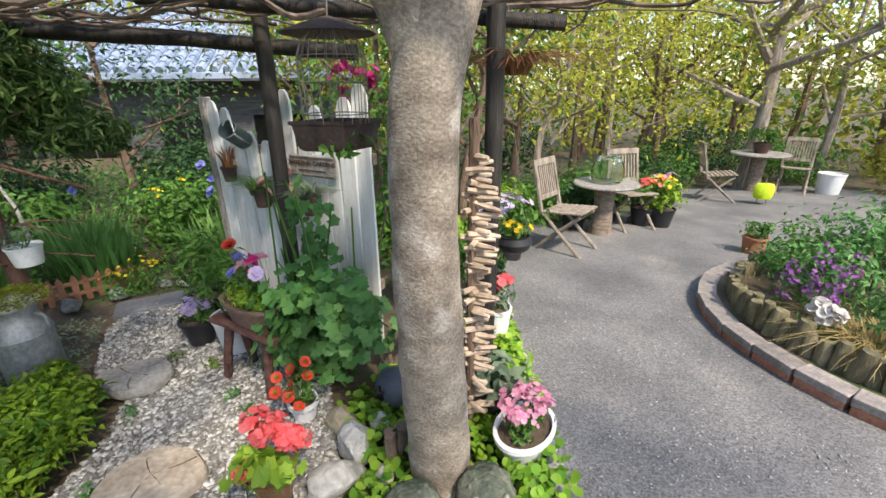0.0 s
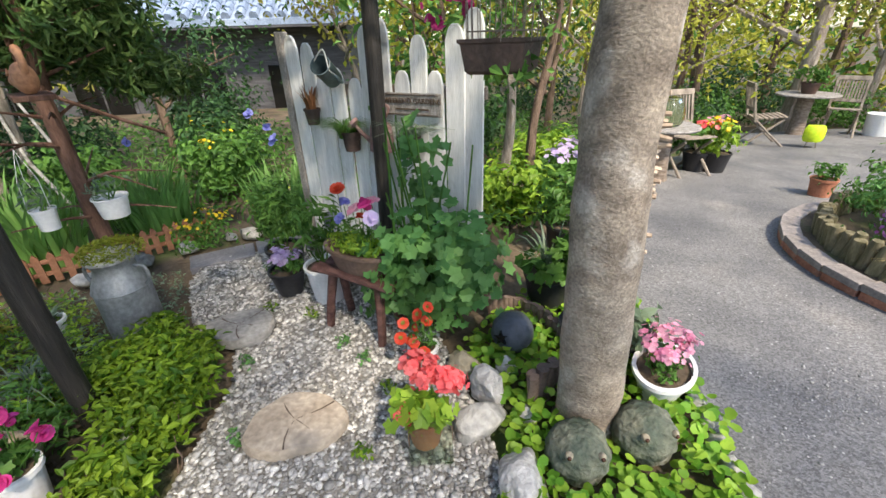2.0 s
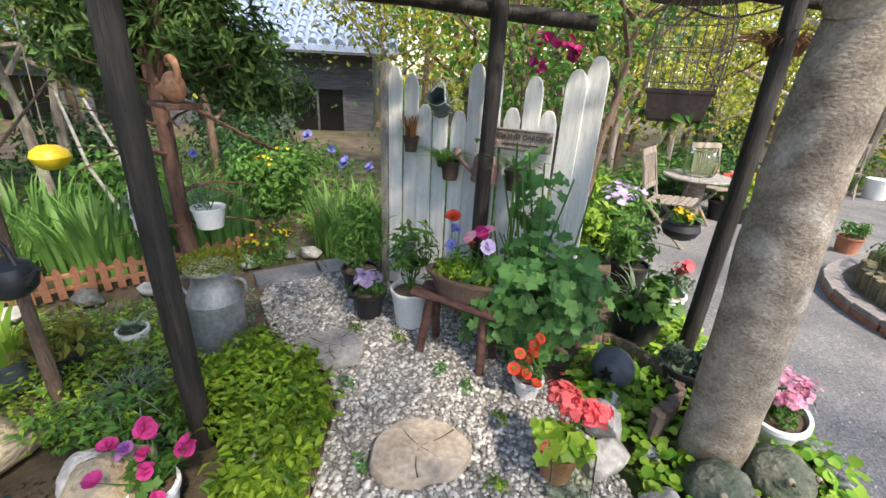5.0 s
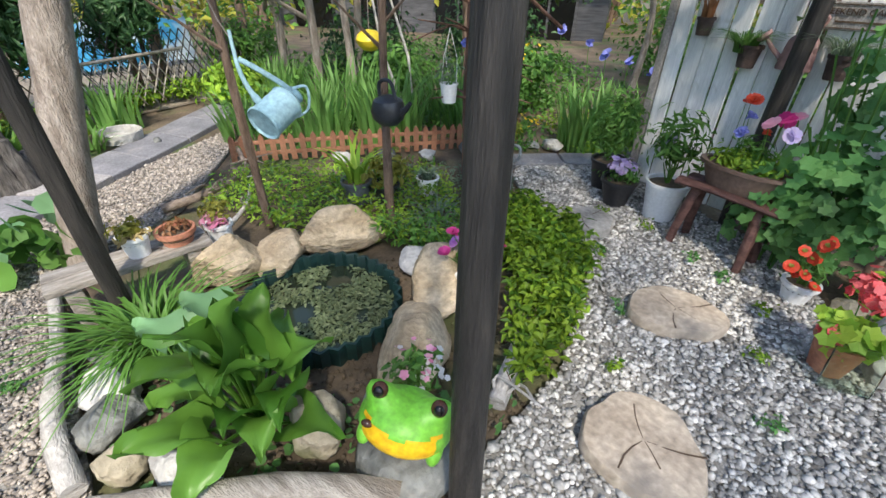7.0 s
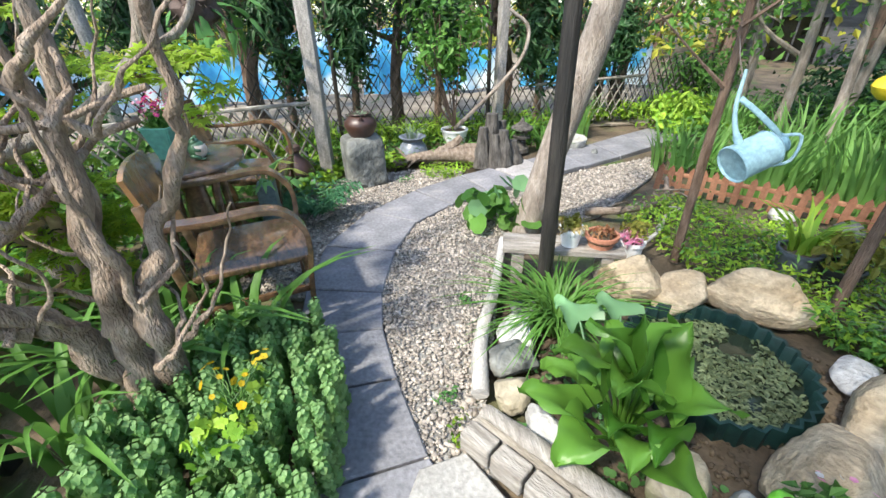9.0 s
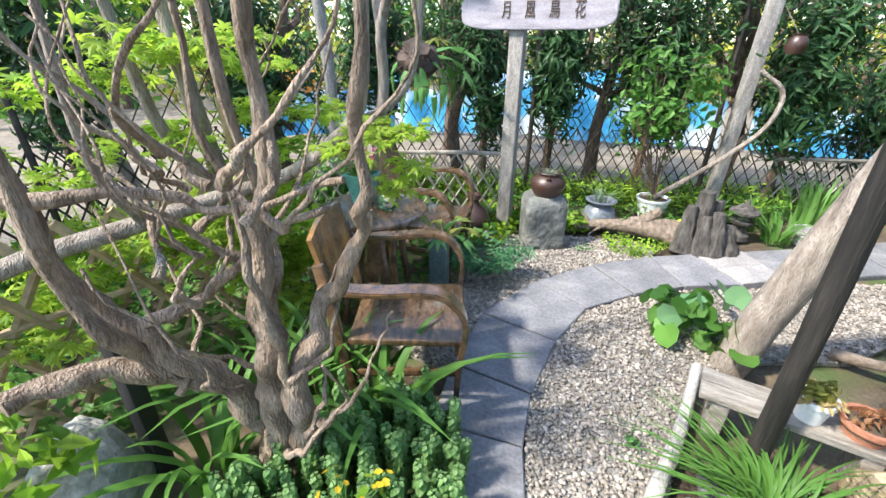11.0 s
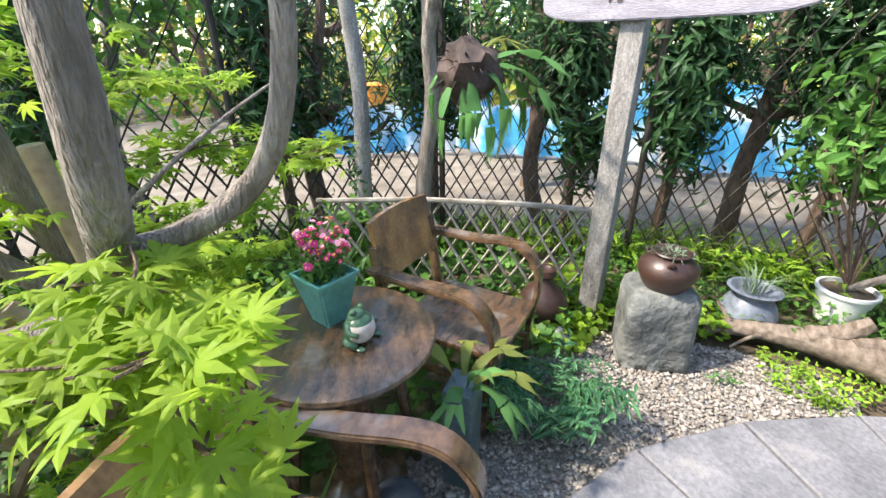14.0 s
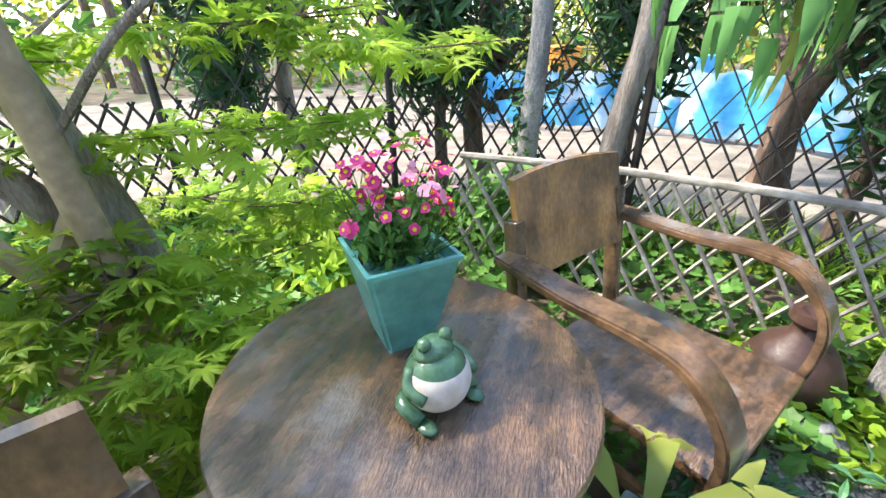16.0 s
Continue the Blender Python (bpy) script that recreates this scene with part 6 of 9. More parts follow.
ar = thing("arum_plant", (-3.37, -.34, 0), "leafy arum with large bright green arrow leaves", "plant")
R5 = random.Random(5)
for i in range(19):
    a = i * 2.4 + R5.uniform(-.5, .5)
    t = (i + .5) / 19
    rr = .02 + .12 * t + R5.uniform(-.02, .03)
    x, y, z = rr * math.cos(a), rr * math.sin(a), .36 - .26 * t + R5.uniform(-.06, .06)
    bm = bmesh.new()
    arrow_leaf(bm, (x, y, z), (math.cos(a + R5.uniform(-.9, .9)), math.sin(a + R5.uniform(-.9, .9))), radians(84 - 55 * t + R5.uniform(-22, 16)), radians(R5.uniform(35, 120)), R5.uniform(.16, .23), R5.uniform(.075, .105), R5.uniform(0, 6))
    part("leaf", bm, LV["arum"], ar)
    bm = bmesh.new()
    limb(bm, [(x * .1, y * .1, 0), (x * .45, y * .45, z * .6), (x, y, z + .004)], .009, .005, 3, 7, .05)
    part("stalk", bm, LV["arum"], ar)
for px, py, pz, L in ((-.30, .10, .30, .13), (-.36, -.02, .24, .15)):
    bm = bmesh.new()
    arrow_leaf(bm, (px, py, pz), (-.8, -.3), radians(20), radians(60), L, L * .52, px * 9)
    part("leaf", bm, LV["arumpale"], ar, "pale blue-green broad leaf")
    bm = bmesh.new()
    limb(bm, [(px * .3, py * .3, 0), (px * .7, py * .7, pz * .6), (px, py, pz + .004)], .007, .004, 3, 6, .05)
    part("stalk", bm, LV["arumpale"], ar)
sp = thing("grass_clump", (-3.98, -.34, 0), "dense clump of arching grassy leaves", "plant")
blades("leaf", (0, 0, 0), 260, .08, .36, .012, LV["green"], sp, "", .95, 5)
hy = thing("broadleaf_plant", (-5.0, -.38, 0), "leafy plant with broad pale leaves at a trunk foot", "plant")
bushy(hy, (0, 0, .12), (.30, .22, .09), 46, .13, "green", "round", 12, 8)
p, nm = clumps((-.1, .0, .20), (.25, .2, .05), 8, 8, .25)
leaves("pale_leaf", "round", p, nm, .14, LV["arumpale"], hy)


def driftwood(name, pts, a, b, material, label, cat="log", flat=1.0, twigs=0):
    o = thing(name, pts[0], label, cat)
    q = [Vector(p) - Vector(pts[0]) for p in pts]
    bm = bmesh.new()
    limb(bm, q, a, b, 5, 12, .22, flat)
    for _ in range(twigs):
        c = q[rnd.randrange(1, len(q))]
        limb(bm, [c, c + Vector((rnd.uniform(-.1, .1), rnd.uniform(-.1, .1), .05)), c + Vector((rnd.uniform(-.2, .2), rnd.uniform(-.2, .2), .1))], a * .4, .004, 3, 6, .3)
    part("wood", bm, M[material], o)
    return o


driftwood("edging_log", [(-3.60, -.76, .045), (-3.9, -.70, .06), (-4.3, -.55, .05), (-4.72, -.42, .06)], .033, .023, "drift", "weathered grey log edging the gravel")
driftwood("driftwood", [(-3.50, -.76, .08), (-3.3, -.62, .12), (-3.08, -.42, .10), (-2.85, -.28, .07)], .03, .042, "greytimber", "old pale weathered branch lying along the bed", flat=.6)
driftwood("driftwood", [(-3.1, .56, .05), (-3.02, .42, .06), (-2.96, .3, .05), (-2.93, .15, .05)], .02, .026, "rockwhite", "short bleached driftwood stick")
driftwood("driftwood", [(-2.99, .98, .08), (-2.93, .72, .07), (-2.84, .48, .05), (-2.78, .15, .03)], .018, .034, "drift", "long bleached driftwood edging the hedge", twigs=2)
driftwood("driftwood", [(-5.1, .25, .03), (-5.0, .5, .07), (-5.15, .85, .05), (-5.4, 1.0, .12)], .03, .015, "oldwood", "forked dark driftwood by the paving", twigs=4)
# a dead root, thin at one end and splitting into flared stubs at the other
rw = thing("root_wood", (-6.36, -.62, 0), "gnarled grey driftwood root lying before the pots", "driftwood")
bm = bmesh.new()
limb(bm, [(.02, -.45, .035), (-.03, -.25, .06), (-.03, -.05, .075), (.0, .15, .08), (.05, .36, .06)], .035, .098, 6, 14, .2, .85)
limb(bm, [(-.03, -.02, .09), (-.05, .1, .15), (-.07, .19, .225)], .06, .032, 5, 12, .25)
limb(bm, [(.0, .14, .10), (-.03, .26, .13), (-.02, .40, .12)], .06, .03, 5, 12, .25)
limb(bm, [(.03, .18, .07), (.09, .30, .06), (.14, .40, .035)], .055, .028, 5, 12, .25)
part("root", bm, M["oldwood"], rw)
bm = bmesh.new()
limb(bm, [(-.02, -.33, .06), (-.05, -.38, .12), (-.06, -.42, .16)], .014, .007, 4, 8, .2)
part("stub", bm, M["oldwood"], rw)
bm = bmesh.new()
limb(bm, [(.0, -.2, .06), (.08, -.27, .06), (.13, -.33, .02)], .012, .006, 4, 8, .2)
part("stub", bm, M["oldwood"], rw)
driftwood("driftwood", [(-4.55, .3, .03), (-4.7, .55, .05), (-4.95, .75, .04)], .016, .008, "drift", "thin pale branch on the soil", twigs=2)
ed = thing("timber_edging", (-3.2, -.63, 0), "old sawn timbers edging the pond bed", "edging", turn=40)
for k in range(5):
    part("block", box(bmesh.new(), (.115, .07, .085), (-.26 + k * .125, 0, .045), bevel=.008), M["greytimber"], ed, smooth=False)
part("plank", box(bmesh.new(), (.66, .055, .055), (0, .075, .035), bevel=.008), M["greytimber"], ed, smooth=False)
slab([(-3.22, -1.06), (-3.36, -1.0), (-3.40, -.84), (-3.20, -.72), (-2.95, -.74), (-2.9, -.98)], 0.02, M["concrete"], grey)
bench = thing("plank_bench", (-4.36, -.20, 0), "low grey plank bench holding small pots", "bench", turn=76)
for dy in (-.045, .045):
    part("plank", box(bmesh.new(), (.60, .082, .03), (.0, dy, .205), bevel=.005), M["greytimber"], bench, smooth=False)
for dx in (-.22, .22):
    part("support", box(bmesh.new(), (.06, .15, .19), (dx, 0, .095), bevel=.006), M["greytimber"], bench, smooth=False)
o = pot((-4.34, -.17, .221), .042, .055, .10, "white", "small white pot with pale succulents")
bushy(o, (0, 0, .13), (.07, .07, .05), 120, .035, "olive", "oval", 8, 0)
bushy(o, (0, 0, .10), (.09, .09, .03), 60, .035, "dry", "oval", 8, 0)
o = pot((-4.31, -.02, .221), .06, .075, .065, "terracotta", "shallow terracotta bowl of succulents")
bushy(o, (0, 0, .07), (.06, .06, .02), 60, .03, "brown", "oval", 8, 0)
o = pot((-4.42, .22, 0), .045, .06, .17, "white", "white cup of pale pink succulents")
bushy(o, (0, 0, .2), (.09, .08, .05), 110, .035, "pink", "oval", 8, 0)
bushy(o, (0, 0, .24), (.09, .09, .06), 110, .035, "olive", "oval", 8, 0)
o = pot((-3.15, .60, 0), .05, .07, .16, "white", "white pot of magenta flowers", sides=20)
bushy(o, (0, 0, .2), (.08, .08, .05), 60, .05, "green", "lobed", 8, 4)
for _ in range(11):
    q = (rnd.uniform(-.11, .11), rnd.uniform(-.10, .10), rnd.uniform(.21, .35))
    leaves("blossom", "cup", [q, (q[0], q[1], q[2] + .006), (q[0], q[1], q[2] - .006)], (0, -.2, 1), .045, LV["magenta" if rnd.random() < .65 else "purple"], o)
    stems("flower_stem", [((0, 0, .14), q)], .0025, LV["green"], o)
o = thing("small_flowering_plant", (-3.02, .02, 0), "little white-flowered plant beside the frog", "plant")
bushy(o, (0, 0, .14), (.11, .11, .11), 260, .04, "green", "oval", 10, 6)
blooms(o, (0, 0, .21), (.11, .11, .06), 12, .024, "pink", "five", 10, .3, False)
blooms(o, (0, 0, .18), (.12, .12, .06), 30, .022, "whiteflower", "five", 10, .3, False)
rock((-3.05, -.09, .0), (.03, .03, .03), M["blue"], "tiny blue glass ball by the pond", 77, name="glass_ball", rough=0.0)

groundcover([(-3.55, -.7), (-4.2, -.5), (-4.25, -.1), (-4.0, .0), (-3.7, -.2), (-3.3, -.15), (-2.95, .1), (-2.85, .5), (-2.7, .2), (-2.75, -.2), (-3.0, -.35)], 420, .0, .035, .03, "mallow", "round", "small weeds on the bare soil round the pond")
pebbles("soil_crumbs", [(-3.55, -.7), (-4.3, -.5), (-4.3, .1), (-4.0, .6), (-3.3, .8), (-2.85, .6), (-2.7, .2), (-2.75, -.2), (-3.0, -.4)], 2600, .008, M["soil"], "dark crumbly soil and wood chips round the pond", -.03)

# frog ornament on a slate stump
ss = thing("slate_base", (-2.925, -.14, 0), "dark round slate base under the frog ornament", "stone")
part("disc", lathe(bmesh.new(), [(0, 0), (.16, 0), (.165, .02), (.15, .07), (.12, .09), (0, .092)], 26), M["rockdark"], ss)
bm = bmesh.new()
bmesh.ops.create_uvsphere(bm, u_segments=36, v_segments=24, radius=1)
for v in bm.verts:
    d = v.co.normalized()
    h = 1.0
    for ex in (-.52, .52):
        h += .55 * math.exp(-((d - Vector((ex, -.18, .80)).normalized()).length / .30) ** 2)
    h -= .10 * math.exp(-((d - Vector((0, -.1, 1)).normalized()).length / .3) ** 2)
    h -= .07 * math.exp(-((d.z - .02 - .25 * d.x * d.x) / .05) ** 2) * (1 if d.y < -.1 else 0)
    v.co = Vector((d.x * .135, d.y * .115, d.z * .085)) * h
belly = [f for f in bm.faces if abs(f.calc_center_median().x) < .105 and f.calc_center_median().z < .016 + 1.6 * f.calc_center_median().x ** 2 and f.calc_center_median().y < .02]
me = bpy.data.meshes.new("frog_ornament")
for f in belly:
    f.material_index = 1
for s in (-1, 1):
    r = bmesh.ops.create_uvsphere(bm, u_segments=14, v_segments=10, radius=.023, matrix=Matrix.LocRotScale((s * .083, -.050, .098), None, (1, .8, 1.1)))
    for f in {f for v in r["verts"] for f in v.link_faces}:
        f.material_index = 2
    r = bmesh.ops.create_uvsphere(bm, u_segments=12, v_segments=8, radius=.015, matrix=Matrix.LocRotScale((s * .084, -.064, .10), None, (1, .6, 1.1)))
    for f in {f for v in r["verts"] for f in v.link_faces}:
        f.material_index = 3
    r = bmesh.ops.create_uvsphere(bm, u_segments=12, v_segments=8, radius=.03, matrix=Matrix.LocRotScale((s * .10, -.03, -.045), None, (.8, 1.3, 1.3)))
r = bmesh.ops.create_uvsphere(bm, u_segments=12, v_segments=8, radius=.014, matrix=Matrix.LocRotScale((-.09, -.085, .015), None, (1.2, .8, .8)))
for f in {f for v in r["verts"] for f in v.link_faces}:
    f.material_index = 2
bmesh.ops.rotate(bm, verts=bm.verts[:], cent=(0, 0, 0), matrix=Matrix.Rotation(radians(-22), 3, "X"))
bm.to_mesh(me)
bm.free()
for k in ("froggreen", "frogyellow", "eye", "eyeblack"):
    me.materials.append(M[k])
me.polygons.foreach_set("use_smooth", [True] * len(me.polygons))
frog = thing("frog_ornament", (-2.925, -.15, .182), "bright green frog ornament with a yellow throat", "ornament", data=me)
frog.matrix_world = pose(-2.925, -.15, .182, 0, 0, 20) @ pose(0, 0, 0, 0, 9, 0)

# trunk by the paving
te = thing("tree", (-4.88, -.24, -.02), "slim tan tree trunk rising beside the paving", "tree")
bm = bmesh.new()
limb(bm, [(0, 0, 0), (.02, .08, .4), (.06, .24, 1.05), (.09, .33, 1.5), (.12, .4, 2.3), (.2, .3, 3.4)], .085, .07, 4, 14, .07)
part("trunk", bm, M["bark3"], te)
p, nm = clumps((.2, .2, 3.6), (1.1, 1.1, .6), 140, 14, .25)
leaves("crown", "simple", p, nm, .09, LV["green"], te)

# wire bird cage over a rusty trough, hung by the drive
cg = thing("hanging_birdcage", (-1.585, 1.38, 1.30), "rusty metal trough with a wire birdcage hung above", "birdcage", turn=-12)
bm = bmesh.new()
prof = [(0, 0), (.11, 0), (.125, .01), (.14, .085), (.15, .09), (.15, .1), (.135, .1), (.12, .02), (0, .018)]
lathe(bm, prof, 4, 1.08, .85)
bmesh.ops.rotate(bm, verts=bm.verts[:], cent=(0, 0, 0), matrix=Matrix.Rotation(radians(45), 3, "Z"))
part("trough", bm, M["rust"], cg, smooth=False)
for k in range(22):
    a = 2 * math.pi * k / 22
    bm = bmesh.new()
    tube(bm, smooth_path([(.115 * math.cos(a), .10 * math.sin(a), .09), (.115 * math.cos(a), .10 * math.sin(a), .3), (.07 * math.cos(a), .06 * math.sin(a), .37), (0, 0, .4)], 2), .0016, 4)
    part("wire", bm, M["wire"], cg)
for z in (.12, .22, .3):
    bm = bmesh.new()
    tube(bm, [(.115 * math.cos(a), .10 * math.sin(a), z) for a in [2 * math.pi * k / 20 for k in range(21)]], .002, 4)
    part("hoop", bm, M["wire"], cg)
part("roof_rim", lathe(bmesh.new(), [(0, .42), (.05, .405), (.15, .37), (.155, .365), (.14, .362), (0, .39)], 20), M["rust"], cg)
stems("hanger", [((0, 0, .41), (0, 0, .82))], .003, M["wire"], cg)
bushy(cg, (0, 0, .03), (.12, .09, .04), 60, .05, "green", "oval", 6, 0)


# ---- seats and table ----
def armchair(at, turn, label):
    """A bentwood armchair that faces +y: plank back and seat, broad bent arms running down to the front feet."""
    o = thing("armchair", at, label, "chair", "armchairs", turn=turn)
    part("seat", box(bmesh.new(), (.44, .46, .028), (0, .0, .36), bevel=.006), M["tablewood"], o)
    part("apron", box(bmesh.new(), (.40, .022, .06), (0, .2, .315), bevel=.004), M["chairdark"], o)
    bm = bmesh.new()
    rows = []
    for j in range(5):
        z = .54 + j * .062
        rows.append([bm.verts.new((x, -.235 - (z - .36) * .24 + .05 * (x / .2) ** 2 * .3, z + (.012 * math.cos(x * 7) if j == 4 else 0))) for x in (-.205, -.12, -.04, .04, .12, .205)])
    for a, b in zip(rows, rows[1:]):
        for k in range(5):
            bm.faces.new((a[k], a[k + 1], b[k + 1], b[k]))
    r = bmesh.ops.extrude_face_region(bm, geom=bm.faces[:])
    for v in [g for g in r["geom"] if isinstance(g, bmesh.types.BMVert)]:
        v.co.y -= .018
    bmesh.ops.recalc_face_normals(bm, faces=bm.faces[:])
    part("backrest", bm, M["chairwood"], o, "orange-brown plank back, varnish worn")
    for s in (-1, 1):
        bm = bmesh.new()
        box(bm, (.035, .04, .70), m=Matrix.Translation((s * .205, -.262, .35)) @ Euler((radians(8), 0, 0)).to_matrix().to_4x4(), bevel=.005)
        part("back_leg", bm, M["chairdark"], o)
        # bent arm: a broad strap from the back, forward, then curling down to the floor
        bm = bmesh.new()
        path = smooth_path([(s * .235, -.31, .615), (s * .245, -.10, .61), (s * .252, .06, .62), (s * .252, .15, .60), (s * .25, .215, .52), (s * .248, .225, .42), (s * .242, .21, .30), (s * .235, .20, .15), (s * .235, .20, .0)], 5)
        rings = []
        for i, p in enumerate(path):
            d = (path[min(i + 1, len(path) - 1)] - path[max(i - 1, 0)]).normalized()
            up = Vector((1, 0, 0)).cross(d).normalized()
            w = .036 if i < len(path) * .55 else .026
            rings.append([bm.verts.new(p + Vector((1, 0, 0)) * x + up * t) for x, t in ((-w, -.011), (w, -.011), (w, .011), (-w, .011))])
        for a, b in zip(rings, rings[1:]):
            for k in range(4):
                bm.faces.new((a[k], a[(k + 1) % 4], b[(k + 1) % 4], b[k]))
        bm.faces.new(rings[0])
        bm.faces.new(rings[-1][::-1])
        bmesh.ops.recalc_face_normals(bm, faces=bm.faces[:])
        bmesh.ops.bevel(bm, geom=[e for e in bm.edges if e.calc_face_angle(0) > 1.2], offset=.005, segments=2, affect="EDGES")
        part("arm", bm, M["chairdark"], o, "broad bent arm, varnish worn through")
        bm = bmesh.new()
        box(bm, (.022, .42, .03), (s * .2, 0, .2), bevel=.004)
        part("stretcher", bm, M["chairdark"], o)
    return o


armchair((-4.285, -1.685, 0), 18, "worn orange-brown bentwood armchair beside the table")
armchair((-5.355, -1.99, 0), 2, "weathered dark bentwood armchair behind the table")
tb = thing("round_table", (-4.715, -2.07, 0), "round worn dark wooden table with a pedestal", "table", turn=35)
part("tabletop", lathe(bmesh.new(), [(0, .617), (.262, .617), (.273, .622), (.277, .632), (.273, .642), (.263, .645), (0, .645)], 72), M["tablewood"], tb)
part("pedestal", lathe(bmesh.new(), [(0, .615), (.09, .61), (.075, .56), (.055, .48), (.065, .37), (.09, .25), (.07, .18), (.1, .08), (.17, .03), (.17, 0), (0, 0)], 20), M["chairdark"], tb)
for k in range(4):
    a = k * math.pi / 2 + .4
    bm = bmesh.new()
    limb(bm, [(.2 * math.cos(a), .2 * math.sin(a), .615), (.17 * math.cos(a), .17 * math.sin(a), .4), (.22 * math.cos(a), .22 * math.sin(a), .0)], .022, .018, 3, 8, .04)
    part("leg", bm, M["chairdark"], tb)
tp = thing("square_pot", (-4.752, -2.145, .645), "square tapered teal pot of pink daisies", "pot", turn=-8)
bm = bmesh.new()
lathe(bm, [(0, 0), (.054, 0), (.057, .004), (.098, .150), (.101, .153), (.101, .160), (.092, .160), (.085, .14), (0, .14)], 4)
bmesh.ops.rotate(bm, verts=bm.verts[:], cent=(0, 0, 0), matrix=Matrix.Rotation(radians(45), 3, "Z"))
bmesh.ops.bevel(bm, geom=[e for e in bm.edges if abs(e.verts[0].co.z - e.verts[1].co.z) > .1], offset=.006, segments=3, affect="EDGES")
part("pot_wall", bm, M["teal"], tp)
bushy(tp, (0, 0, .185), (.082, .082, .055), 560, .022, "green", "oval", 30, 0, tight=.22)
stems("stem", [((rnd.uniform(-.05, .05), rnd.uniform(-.05, .05), .14), (rnd.uniform(-.10, .10), rnd.uniform(-.10, .10), rnd.uniform(.19, .29))) for _ in range(60)], .0013, LV["green"], tp)
p, nm = clumps((0, 0, .245), (.125, .125, .085), 80, 60, .12)
nm += np.array((.3, .5, .9))
leaves("blossom", "five", p, nm, .0165, LV["magenta"], tp, jitter=.3)
p2, nm2 = clumps((0, 0, .26), (.12, .12, .08), 34, 30, .12)
nm2 += np.array((.3, .5, .9))
leaves("pale_blossom", "five", p2, nm2, .0165, LV["pink"], tp, jitter=.3)
leaves("flower_eye", "five", p + nm / np.linalg.norm(nm, axis=1, keepdims=True) * .003, nm, .006, LV["yellowflower"], tp, jitter=.05)
# glazed frog figure
bm = bmesh.new()
r = bmesh.ops.create_uvsphere(bm, u_segments=24, v_segments=16, radius=.056, matrix=Matrix.LocRotScale((0, -.008, .052), None, (1, .95, .98)))
for f in bm.faces:
    c = f.calc_center_median()
    f.material_index = 1 if c.y < -.008 and c.z < .085 else 0
bmesh.ops.create_uvsphere(bm, u_segments=18, v_segments=12, radius=.03, matrix=Matrix.LocRotScale((0, .0, .100), None, (1.15, .95, .8)))
for s in (-1, 1):
    bmesh.ops.create_uvsphere(bm, u_segments=12, v_segments=8, radius=.0115, matrix=Matrix.Translation((s * .021, -.004, .122)))
    tube(bm, smooth_path([(s * .042, .005, .085), (s * .058, -.01, .065), (s * .05, -.04, .055)], 3), .009, 8)
    tube(bm, smooth_path([(s * .04, .02, .02), (s * .062, .0, .026), (s * .052, -.03, .010)], 3), .013, 8)
    bmesh.ops.create_uvsphere(bm, u_segments=10, v_segments=6, radius=.014, matrix=Matrix.LocRotScale((s * .05, -.042, .006), None, (1, 1.4, .45)))
me = bpy.data.meshes.new("frog_figure")
bm.to_mesh(me)
bm.free()
me.materials.append(M["frogglaze"])
me.materials.append(M["cream"])
me.polygons.foreach_set("use_smooth", [True] * len(me.polygons))
for v in me.vertices:
    v.co *= .82
thing("frog_figure", (-4.715, -2.0, .646), "small glazed green frog figure with a cream belly", "ornament", turn=186, data=me)

# ---- along the bamboo fence ----
sp1 = thing("sign_post", (-6.21, -1.645, 0), "grey weathered post with a long name board", "sign", turn=-7)
part("post", box(bmesh.new(), (.10, .105, 1.58), (0, 0, .79), bevel=.008), M["postwood"], sp1)
bm = bmesh.new()
prof = []
for k in range(40):
    a = 2 * math.pi * k / 40
    cx, cz = math.cos(a), math.sin(a)
    prof.append((.53 * math.copysign(abs(cx) ** .28, cx), .105 * math.copysign(abs(cz) ** .5, cz) * (1 + .05 * math.sin(3 * a))))
fc = bm.faces.new([bm.verts.new((.05, y + .12, 1.605 + z)) for y, z in prof])
r = bmesh.ops.extrude_face_region(bm, geom=[fc])
for v in [g for g in r["geom"] if isinstance(g, bmesh.types.BMVert)]:
    v.co.x += .03
bmesh.ops.recalc_face_normals(bm, faces=bm.faces[:])
bmesh.ops.bevel(bm, geom=[e for e in bm.edges if abs(e.calc_face_angle(0)) > 1], offset=.006, segments=2, affect="EDGES")
part("board", bm, M["signgrey"], sp1, "long lavender-grey board with rounded ends")
for k, ch in enumerate("月風鳥花"):
    text_on(sp1, ch, .118, pose(.082, -.07 + k * .163, 1.61, 90, 0, 90) @ Matrix.Diagonal((.62, 1, 1, 1)), M["letter"], "carved_character", .004)
sp2 = thing("garden_post", (-6.9, .0, 0), "grey weathered post standing by the paving", "post", turn=15)
bm = bmesh.new()
box(bm, (.10, .085, 2.15), (0, 0, 1.075), bevel=.01)
part("post", bm, M["postwood"], sp2)
sp2.matrix_world = pose(-6.9, .0, -.02, -1, 1, 10)
o = thing("hanging_jar", (-6.8, .22, 1.36), "small dark brown jar hung on the post", "jar")
part("jar", lathe(bmesh.new(), [(0, 0), (.05, .005), (.07, .05), (.06, .1), (.04, .12), (.045, .135), (0, .12)], 18), M["jar"], o)
stems("wire", [((0, 0, .12), (-.08, -.18, .4))], .003, M["wire"], o)

